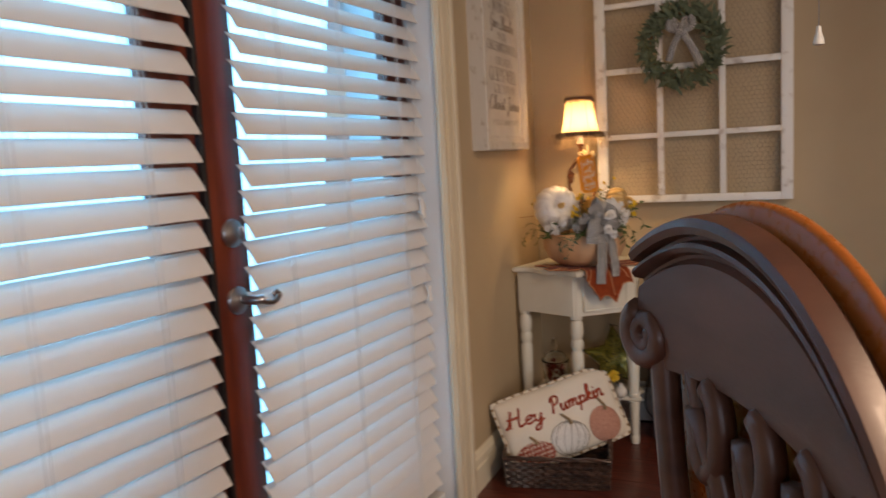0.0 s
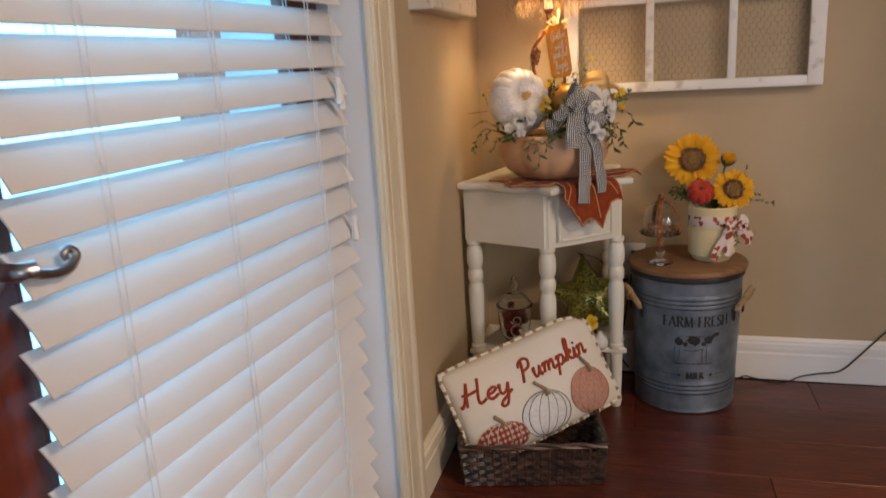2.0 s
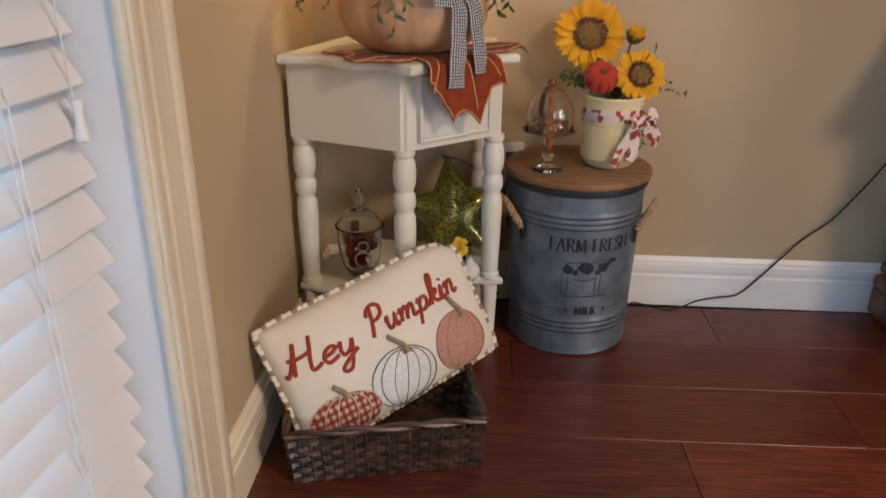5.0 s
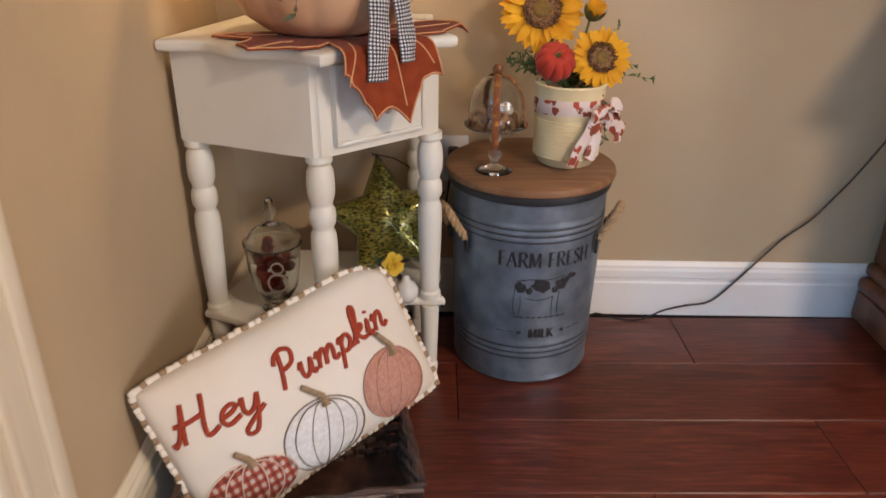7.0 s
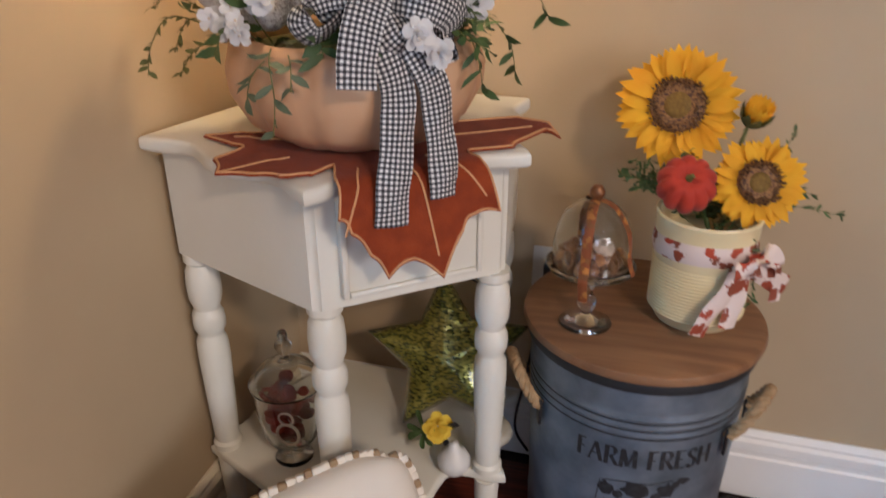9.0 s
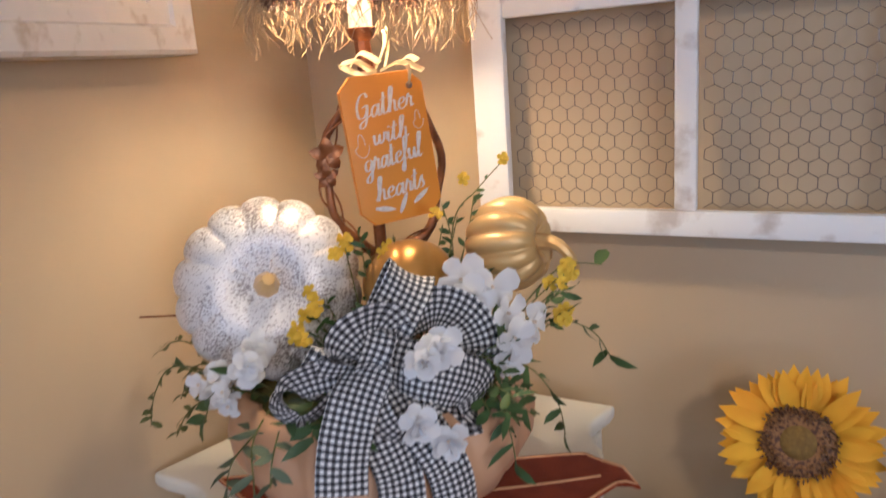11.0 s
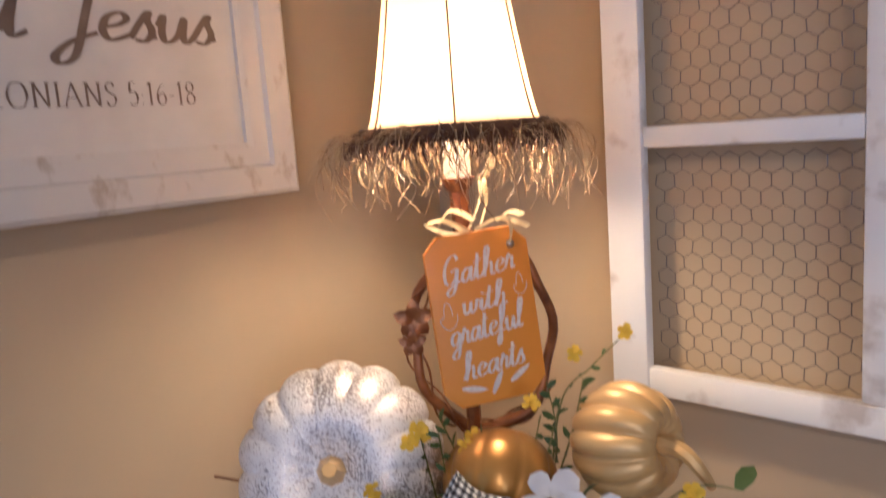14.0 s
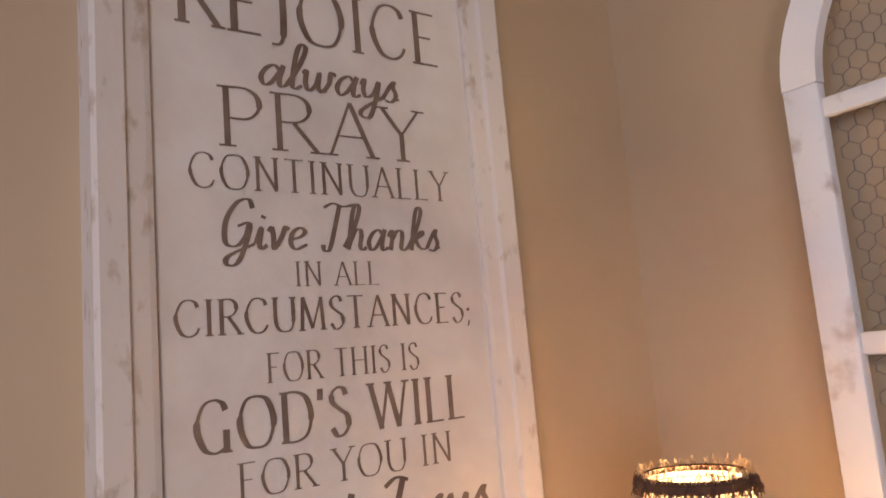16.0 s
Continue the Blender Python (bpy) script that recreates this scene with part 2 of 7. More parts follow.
GOLD = mat("brushed_gold_pumpkin", (0.63, 0.36, 0.10), 0.32, 0.6, c2=(0.5, 0.26, 0.06), scale=18, bump=0.2, bscale=60)
PALEGOLD = mat("pale_gold_pumpkin", (0.72, 0.50, 0.22), 0.38, 0.25, c2=(0.60, 0.38, 0.14), scale=14, bump=0.25, bscale=90)
GREEN = mat("green_silk_leaf", (0.075, 0.13, 0.035), 0.6, c2=(0.04, 0.08, 0.022), scale=20)
BLUEGREEN = mat("dusty_green_leaf", (0.14, 0.175, 0.10), 0.7, c2=(0.08, 0.105, 0.06), scale=25)
OLIVE = mat("olive_leaf", (0.16, 0.17, 0.045), 0.6, c2=(0.09, 0.1, 0.025), scale=20)
PETALW = cloth("white_silk_petal", (0.82, 0.82, 0.82), (0.74, 0.75, 0.78), 0.3)
PETALY = cloth("yellow_silk_petal", (0.80, 0.58, 0.05), (0.72, 0.46, 0.03), 0.25)
SUNP = cloth("sunflower_petal", (0.86, 0.54, 0.012), (0.78, 0.30, 0.006), 0.2)
SEED = mat("brown_seed", (0.06, 0.022, 0.012), 0.7, c2=(0.25, 0.12, 0.035), scale=260, lo=0.45, hi=0.6)
HEART = mat("olive_flower_heart", (0.22, 0.13, 0.025), 0.85, c2=(0.14, 0.08, 0.015), scale=200)
VASE = mat("cream_glazed_ceramic", (0.78, 0.68, 0.42), 0.32, c2=(0.72, 0.6, 0.34), scale=8)
PRINTR = print_cloth("pumpkin_print_ribbon", (0.70, 0.58, 0.52), (0.45, 0.05, 0.015), (0.18, 0.06, 0.03), 40)
PRINTB = print_cloth("brown_print_ribbon", (0.22, 0.06, 0.015), (0.55, 0.22, 0.04), (0.06, 0.02, 0.01), 90)
VELVET = mat("red_orange_velvet", (0.50, 0.035, 0.01), 0.75, c2=(0.33, 0.02, 0.006), scale=12, sheen=0.12)
GLASS = glass("clear_glass")
GREENGLASS = mat("green_gold_mercury_glass", (0.34, 0.31, 0.06), 0.18, 0.6, c2=(0.06, 0.075, 0.014), scale=110, detail=5, lo=0.40, hi=0.56, stretch=(1, 2.2, 1), bump=0.8, bscale=60, dist=0.003, coat=0.6)
BRONZE = mat("antique_bronze", (0.30, 0.125, 0.042), 0.38, 0.45, c2=(0.12, 0.042, 0.016), scale=40, bump=0.4, bscale=120)
TAG = mat("orange_painted_tag", (0.72, 0.28, 0.022), 0.45, c2=(0.66, 0.24, 0.018), scale=6)
TAGINK = mat("silver_glitter_lettering", (0.76, 0.70, 0.64), 0.5, c2=(0.6, 0.52, 0.46), scale=400)
RAFFIA = cloth("cream_raffia", (0.74, 0.66, 0.44), (0.66, 0.56, 0.34), 0.3)
FRINGE = mat("dark_brown_fringe", (0.055, 0.022, 0.012), 0.7, c2=(0.13, 0.06, 0.025), scale=60)
# straw strands; the gold tone also holds the bulb's light on them
FRINGET = mat("lamplit_straw_fringe", (0.52, 0.38, 0.20), 0.6, c2=(0.22, 0.13, 0.06), scale=50)
SHADE = cloth("cream_lampshade_silk", (0.66, 0.50, 0.30), (0.58, 0.42, 0.24), 0.27)
SLEEVE = mat("white_candle_sleeve", (0.8, 0.79, 0.77), 0.5)
SASH = mat("chipped_white_sash_paint", (0.80, 0.79, 0.77), 0.6, c2=(0.52, 0.47, 0.43), scale=34, detail=9, lo=0.30, hi=0.43, stretch=(0.6, 1, 0.6), bump=0.5, bscale=50)
WIRE = mat("galvanised_wire", (0.19, 0.155, 0.13), 0.5, 0.6)
SIGNP = mat("whitewashed_board", (0.70, 0.66, 0.59), 0.75, c2=(0.61, 0.56, 0.49), scale=12, detail=8, bump=0.25, bscale=80)
SIGNF = mat("whitewashed_frame", (0.64, 0.59, 0.52), 0.7, c2=(0.46, 0.38, 0.29), scale=45, detail=9, lo=0.3, hi=0.42, stretch=(1, 1, 0.6), bump=0.5, bscale=70)
SIGNT = mat("taupe_lettering", (0.13, 0.088, 0.06), 0.7, c2=(0.21, 0.15, 0.105), scale=30)
HUTCH = mat("carved_walnut", (0.155, 0.058, 0.024), 0.36, c2=(0.06, 0.02, 0.009), scale=4, stretch=(5, 5, 0.8), bump=0.2, bscale=30)
CHAIRW = mat("polished_dark_walnut", (0.13, 0.054, 0.034), 0.36, c2=(0.065, 0.026, 0.016), scale=5, stretch=(1, 1, 3), bump=0.1, spec=0.45)
CHAIRO = mat("polished_amber_wood", (0.36, 0.11, 0.02), 0.28, c2=(0.26, 0.07, 0.012), scale=3, bump=0.06, spec=0.3)
BLACK = mat("black_plastic", (0.012, 0.012, 0.013), 0.4)
PLATE = mat("white_plastic_plate", (0.74, 0.73, 0.70), 0.4)
NUTS = mat("brown_acorns_and_nuts", (0.48, 0.25, 0.09), 0.45, c2=(0.2, 0.07, 0.025), scale=60, bump=0.5, per_piece=0.5)
REDFRUIT = mat("dried_red_fruit", (0.30, 0.03, 0.015), 0.6, c2=(0.15, 0.015, 0.01), scale=50, per_piece=0.4)
PALERING = mat("pale_dried_orange_rind", (0.74, 0.62, 0.5), 0.7)
CONC = mat("pale_patio_concrete", (0.42, 0.42, 0.40), 0.85, scale=3, bump=0.4)
FENCE = mat("weathered_fence_boards", (0.42, 0.44, 0.46), 0.85, scale=3, stretch=(4, 4, 0.6))


def silver_glitter():
    m, n, l, b = nodes_of("white_pumpkin_silver_glitter")
    co = n.new("ShaderNodeTexCoord")
    nz = n.new("ShaderNodeTexNoise")
    nz.inputs["Scale"].default_value, nz.inputs["Detail"].default_value = 460, 2
    l.new(co.outputs["Object"], nz.inputs["Vector"])
    n2 = n.new("ShaderNodeTexNoise")
    n2.inputs["Scale"].default_value = 16
    l.new(co.outputs["Object"], n2.inputs["Vector"])
    ad = n.new("ShaderNodeMath")
    ad.operation = "MULTIPLY_ADD"
    ad.inputs[1].default_value = 0.5
    l.new(n2.outputs[0], ad.inputs[0])
    l.new(nz.outputs[0], ad.inputs[2])
    rp = n.new("ShaderNodeValToRGB")
    rp.color_ramp.elements[0].position, rp.color_ramp.elements[1].position = 0.78, 0.83
    l.new(ad.outputs[0], rp.inputs[0])
    mx = n.new("ShaderNodeMixRGB")
    mx.inputs[1].default_value, mx.inputs[2].default_value = (0.80, 0.78, 0.77, 1), (0.42, 0.38, 0.38, 1)
    l.new(rp.outputs[0], mx.inputs[0])
    l.new(mx.outputs[0], b.inputs["Base Color"])
    l.new(rp.outputs[0], b.inputs["Metallic"])
    b.inputs["Roughness"].default_value = 0.38
    bp = n.new("ShaderNodeBump")
    bp.inputs["Strength"].default_value, bp.inputs["Distance"].default_value = 0.5, 0.001
    l.new(nz.outputs[0], bp.inputs["Height"])
    l.new(bp.outputs[0], b.inputs["Normal"])
    return m


GLITTER = silver_glitter()

# ---- builders ----
def empty(name, m, label="", category="", group="", kind=""):
    ob = new(name)
    ob.matrix_world = m
    ob.empty_display_size = 0.05
    return tagged(ob, label, category, group, kind)


def link(name, bm, material, parent=None, label="", smooth=False, m=None):
    me = bpy.data.meshes.new(name)
    bm.normal_update()
    bm.to_mesh(me)
    bm.free()
    if smooth:
        me.polygons.foreach_set("use_smooth", [True] * len(me.polygons))
        if smooth != "all":
            me.set_sharp_from_angle(angle=radians(38))
    me.materials.append(material)
    ob = new(name, me)
    if parent:
        ob.parent = parent
    if m is not None:
        ob.matrix_basis = m
    return tagged(ob, label)


def part(name, bm, material, parent, label="", smooth=True, m=None):
    """One mesh under a thing or part."""
    return link(name, bm, material, parent, label, smooth, m)


def setting(name, bm, material, label, category, smooth=False):
    return tagged(link(name, bm, material, None, "", smooth), label, category, "", "structure")


def box(bm, x0, x1, y0, y1, z0, z1, bevel=0.0, seg=2):
    r = bmesh.ops.create_cube(bm, size=1.0, matrix=Matrix.Translation(((x0 + x1) / 2, (y0 + y1) / 2, (z0 + z1) / 2)) @ Matrix.Diagonal((x1 - x0, y1 - y0, z1 - z0, 1)))
    if bevel:
        es = list({e for v in r["verts"] for e in v.link_edges})
        bmesh.ops.bevel(bm, geom=es, offset=bevel, segments=seg, profile=0.5, affect="EDGES")
    return bm


def boxed(x0, x1, y0, y1, z0, z1, bevel=0.0, seg=2):
    return box(bmesh.new(), x0, x1, y0, y1, z0, z1, bevel, seg)


def lathe(profile, n=32, bm=None, lobes=0, depth=0.0, centre=(0, 0, 0)):
    """Surface of revolution about z from (radius, height) pairs."""
    bm = bm or bmesh.new()
    rows = []
    for r, z in profile:
        if r < 1e-5:
            rows.append([bm.verts.new((centre[0], centre[1], centre[2] + z))] * n)
            continue
        ring = []
        for i in range(n):
            a = 2 * math.pi * i / n
            k = 1 - depth * (1 - abs(math.sin(a * lobes / 2)) ** 0.6) if lobes else 1
            ring.append(bm.verts.new((centre[0] + r * k * math.cos(a), centre[1] + r * k * math.sin(a), centre[2] + z)))
        rows.append(ring)
    for a, b in zip(rows, rows[1:]):
        for i in range(n):
            vs = []
            for v in (a[i], a[(i + 1) % n], b[(i + 1) % n], b[i]):
                if v not in vs:
                    vs.append(v)
            if len(vs) > 2:
                try:
                    bm.faces.new(vs)
                except ValueError:
                    pass
    return bm


def tube(pts, r, n=6, bm=None, taper=None):
    """A round rod along points."""
    bm = bm or bmesh.new()
    pts = [Vector(p) for p in pts]
    rows, side = [], None
    for i, p in enumerate(pts):
        d = (pts[min(i + 1, len(pts) - 1)] - pts[max(i - 1, 0)]).normalized()
        if side is None:
            side = d.orthogonal().normalized()
        side = (side - d * side.dot(d))
        side = side.normalized() if side.length > 1e-6 else d.orthogonal().normalized()
        up = d.cross(side)
        rr = r * (1 + (taper - 1) * i / (len(pts) - 1)) if taper is not None else (r[i] if isinstance(r, (list, tuple)) else r)
        rows.append([bm.verts.new(p + rr * (math.cos(2 * math.pi * k / n) * side + math.sin(2 * math.pi * k / n) * up)) for k in range(n)])
    for a, b in zip(rows, rows[1:]):
        for k in range(n):
            bm.faces.new((a[k], a[(k + 1) % n], b[(k + 1) % n], b[k]))
    bm.faces.new(rows[0][::-1])
    bm.faces.new(rows[-1])
    return bm


def smooth_path(pts, steps=8):
    """Points of a smooth line through the given ones."""
    P = [Vector(p) for p in pts]
    out = []
    for i in range(len(P) - 1):
        a, b, c, d = P[max(i - 1, 0)], P[i], P[i + 1], P[min(i + 2, len(P) - 1)]
        for k in range(steps):
            t = k / steps
            out.append(0.5 * (2 * b + (c - a) * t + (2 * a - 5 * b + 4 * c - d) * t * t + (3 * b - a - 3 * c + d) * t ** 3))
    return out + [P[-1]]


def ribbon(pts, across, width, square, bm=None, steps=8, thick=0.0006, wave=0.0):
    """A woven strip along points; across gives its width direction at each point; the check has squares of that size."""
    bm = bm or bmesh.new()
    uv = bm.loops.layers.uv.verify()
    P = smooth_path(pts, steps)
    A = smooth_path(across if isinstance(across, list) else [across] * len(pts), steps)
    s, rows, m = 0.0, [], 5
    for i, p in enumerate(P):
        if i:
            s += (p - P[i - 1]).length
        d = (P[min(i + 1, len(P) - 1)] - P[max(i - 1, 0)]).normalized()
        a = (A[i] - d * A[i].dot(d)).normalized()
        nn = d.cross(a)
        row = []
        for k in range(m + 1):
            f = k / m - 0.5
            row.append((bm.verts.new(p + a * f * width + nn * (wave * math.sin(s * 90 + f * 5) * (0.4 + abs(f)) - 0.1 * width * (4 * f * f))), s, f * width))
        rows.append(row)
    for r0, r1 in zip(rows, rows[1:]):
        for k in range(m):
            q = (r0[k], r0[k + 1], r1[k + 1], r1[k])
            fc = bm.faces.new([v[0] for v in q])
            for lp, v in zip(fc.loops, q):
                lp[uv].uv = (v[1] / (2 * square), v[2] / (2 * square) + 50)
    return bm


def leaf(bm, base, tip, normal, width, fold=0.15, curl=0.1, seg=4, blunt=False):
    """A pointed leaf or petal blade."""
    base, tip, normal = Vector(base), Vector(tip), Vector(normal)
    d = tip - base
    L = d.length
    d = d / L
    s = d.cross(normal)
    s = s.normalized() if s.length > 1e-5 else d.orthogonal().normalized()
    nn = s.cross(d)
    prev = None
    for i in range(seg + 1):
        t = i / seg
        w = width * 0.5 * math.sin(math.pi * min(0.98, 0.12 + 0.86 * t)) ** 0.8
        c = base + d * (L * t) + nn * (curl * L * math.sin(math.pi * t))
        if blunt:
            w = width * 0.5 * (0.28 + 0.72 * math.sin(math.pi * min(1, 0.62 * t + 0.02)) if t < 0.95 else 0.5)
        if i == seg and not blunt:
            row = (bm.verts.new(c),)
        else:
            row = (bm.verts.new(c - s * w + nn * fold * w), bm.verts.new(c), bm.verts.new(c + s * w + nn * fold * w))
        if prev:
            if len(row) == 3:
                bm.faces.new((prev[0], prev[1], row[1], row[0]))
                bm.faces.new((prev[1], prev[2], row[2], row[1]))
            else:
                bm.faces.new((prev[0], prev[1], row[0]))
                bm.faces.new((prev[1], prev[2], row[0]))
        prev = row
    return bm




def warp(bm, f):
    for v in bm.verts:
        v.co = Vector(f(v.co))
    return bm


def move(bm, m):
    bm.transform(m)
    return bm

# ---- stroke lettering: advance; strokes of points ----
SERIF = {
    "R": ".72;.12,0 .12,1/.12,1 .4,1 .56,.88 .56,.66 .4,.52 .12,.5/.34,.5 .68,0", "E": ".6;.12,0 .12,1/.12,1 .54,1/.12,.52 .44,.52/.12,0 .56,0", "J": ".4;.26,1 .26,.2 .2,-.08 .04,-.12",
    "O": ".9;.45,1.01 .2,.92 .06,.5 .2,.08 .45,-.01 .7,.08 .84,.5 .7,.92 .45,1.01", "I": ".3;.15,0 .15,1", "C": ".78;.7,.8 .62,.95 .42,1.01 .2,.9 .06,.5 .2,.1 .42,-.01 .62,.06 .72,.22",
    "P": ".62;.12,0 .12,1/.12,1 .4,1 .55,.86 .55,.64 .4,.48 .12,.47", "A": ".8;.06,0 .4,1/.4,1 .74,0/.2,.36 .6,.36", "Y": ".72;.04,1 .36,.5/.68,1 .36,.5/.36,.5 .36,0", "N": ".85;.14,0 .14,1/.14,1 .7,0/.7,1 .7,0",
    "T": ".68;.34,0 .34,1/.04,1 .64,1", "U": ".8;.12,1 .12,.3 .24,.04 .42,-.01 .6,.04 .7,.3 .7,1", "L": ".58;.12,0 .12,1/.12,0 .54,0", "M": ".95;.1,0 .16,1/.16,1 .46,.05/.46,.05 .78,1/.78,1 .84,0",
    "S": ".56;.46,.84 .4,.97 .26,1.01 .1,.9 .1,.7 .28,.54 .46,.4 .48,.16 .34,0 .18,-.01 .06,.16", "F": ".56;.12,0 .12,1/.12,1 .52,1/.12,.52 .42,.52", "H": ".84;.12,0 .12,1/.7,0 .7,1/.12,.52 .7,.52",
    "G": ".84;.7,.8 .62,.95 .42,1.01 .2,.9 .06,.5 .2,.1 .42,-.01 .6,.04 .7,.12/.7,0 .7,.42", "D": ".82;.12,0 .12,1/.12,1 .42,1 .66,.86 .76,.5 .66,.14 .42,0 .12,0", "W": "1.1;.04,1 .3,0/.3,0 .54,1/.54,1 .8,0/.8,0 1.04,1",
    "K": ".74;.12,0 .12,1/.12,.42 .6,1/.28,.58 .68,0", "'": ".2;.1,1.02 .08,.78", ";": ".24;.1,.36 .11,.47/.12,.04 .06,-.16", ":": ".24;.1,.4 .11,.45/.1,.03 .11,.08", "-": ".36;.04,.4 .3,.4", " ": ".34;",
    "1": ".36;.18,0 .18,1/.06,.88 .18,1.01", "5": ".52;.44,1.02 .14,1.02/.14,1.02 .12,.56/.12,.56 .3,.62 .46,.46 .44,.14 .26,-.01 .06,.08", "6": ".54;.44,.94 .22,.8 .08,.45 .12,.1 .28,-.01 .46,.12 .46,.4 .3,.54 .1,.38",
    "8": ".54;.27,.54 .1,.68 .12,.92 .27,1.01 .42,.92 .44,.7 .27,.54 .08,.34 .1,.08 .27,-.01 .44,.08 .46,.34 .27,.54",
}
SCRIPT = {
    "a": ".52;.36,.36 .26,.45 .12,.36 .05,.16 .13,0 .25,.08 .37,.32/.42,.47 .38,.15 .42,0 .54,.06", "e": ".42;.05,.2 .25,.25 .35,.36 .25,.45 .1,.36 .06,.15 .18,0 .42,.1", "f": ".35;0,.05 .2,.4 .32,.85 .25,1 .15,.85 .13,.3 .1,-.3 0,-.4 -.02,-.2 .12,.02 .35,.08",
    "g": ".5;.42,.38 .28,.45 .1,.36 .06,.15 .16,.02 .3,.1 .42,.38 .38,-.1 .3,-.4 .12,-.42 .1,-.25 .5,.08", "h": ".52;0,.05 .2,.5 .28,.9 .2,1 .13,.8 .1,0/.11,.1 .22,.4 .34,.44 .38,.3 .37,.08 .44,0 .52,.06", "i": ".25;.02,.1 .1,.44 .09,.1 .15,0 .25,.08/.11,.62 .125,.68",
    "k": ".5;0,.05 .2,.5 .28,.9 .2,1 .13,.8 .1,0/.11,.18 .32,.44 .36,.36 .2,.24 .34,.05 .5,.04", "l": ".28;0,.05 .18,.5 .27,.9 .18,1 .11,.8 .09,.15 .15,0 .28,.08", "m": ".75;0,.3 .08,.44 .1,.3 .08,0/.09,.2 .2,.42 .3,.42 .32,.25 .3,0/.31,.2 .44,.42 .54,.42 .56,.25 .56,.06 .64,0 .75,.08",
    "n": ".52;0,.3 .08,.44 .1,.3 .08,0/.09,.2 .2,.42 .32,.43 .35,.28 .34,.07 .42,0 .52,.08", "p": ".5;0,.3 .08,.44 .1,.2 .05,-.42/.09,.25 .2,.42 .34,.42 .4,.24 .3,.04 .16,.03 .1,.12/.34,.06 .5,.06", "r": ".38;0,.1 .1,.46 .13,.52 .15,.4 .26,.4 .24,.12 .28,.02 .38,.08",
    "s": ".36;0,.05 .16,.42 .22,.48 .2,.36 .28,.16 .2,0 .06,.02/.24,.04 .36,.08", "t": ".3;0,.08 .1,.5 .14,.85 .1,.2 .15,0 .3,.08/-.04,.58 .28,.64", "u": ".5;0,.25 .06,.44 .06,.15 .14,0 .28,.1 .36,.42 .36,.12 .42,0 .5,.08", "v": ".42;0,.35 .06,.44 .12,.2 .16,0 .3,.3 .34,.46 .42,.4",
    "w": ".62;0,.35 .05,.44 .06,.15 .14,0 .26,.15 .3,.42 .3,.12 .38,0 .5,.2 .52,.46 .62,.4", "y": ".48;0,.3 .06,.44 .06,.18 .14,.04 .28,.14 .36,.42 .32,-.1 .24,-.42 .08,-.42 .08,-.26 .48,.08", " ": ".3;",
    "H": ".85;0,.12 .05,.02 .14,.3 .24,.95/.24,.95 .2,.4 .2,0/.05,.5 .3,.48 .62,.56/.62,1 .58,.4 .6,.04 .7,0 .85,.1", "P": ".62;.18,.95 .16,.5 .1,-.02/0,.7 .08,.92 .3,1.02 .52,.9 .5,.62 .3,.5 .17,.52",
    "G": ".7;.58,.82 .48,1 .25,.92 .08,.55 .12,.12 .34,.05 .5,.25 .54,.48/.32,.45 .56,.5 .5,0 .38,-.3 .2,-.32 .2,-.15 .7,.1", "T": ".55;0,.9 .2,1 .45,.94 .7,1/.36,.97 .3,.5 .22,.02 .1,-.02 .06,.1", "C": ".7;.56,.8 .5,.98 .26,.92 .08,.55 .1,.15 .3,-.02 .5,.1 .7,.25",
    "J": ".5;.1,.85 .28,1 .5,.92/.4,.95 .34,.4 .26,-.25 .1,-.4 .02,-.28 .2,-.05 .5,.1",
}


def strokes(text, font, width, height, serif=False, slant=0.0):
    """Smooth centre lines of the lettering, fitted into width x height round the origin."""
    lines, pen = [], 0.0
    for nth, ch in enumerate(text):
        adv, body = font[ch].split(";")
        for st in body.split("/"):
            pts = [tuple(float(v) for v in p.split(",")) for p in st.split()]
            if not pts:
                continue
            lines.append((nth, [(pen + x + slant * y, y) for x, y in pts]))
            if serif and len(pts) in (2, 7) and abs(pts[0][1] - pts[-1][1]) > 0.3 or (serif and ch == "U"):
                for x, y in (pts[0], pts[-1]):
                    if abs(y) < 0.015 or abs(y - 1) < 0.005:
                        if not (ch in "AM" and y > 0.9) and not (ch == "W" and y < 0.1) and not (ch == "N" and (x, y) == (0.7, 0)):
                            lines.append((nth, [(pen + x - 0.115, y), (pen + x + 0.115, y)]))
        pen += float(adv) + (0.1 if serif else 0.0)
    xs, ys = [x for _, l in lines for x, _ in l], [y for _, l in lines for _, y in l]
    cx, cy, w, h = (min(xs) + max(xs)) / 2, (min(ys) + max(ys)) / 2, max(xs) - min(xs), max(ys) - min(ys)
    return [(nth, smooth_path([((x - cx) / w * width, (y - cy) / h * height, 0) for x, y in l], 1 if len(l) == 2 else 6)) for nth, l in lines]


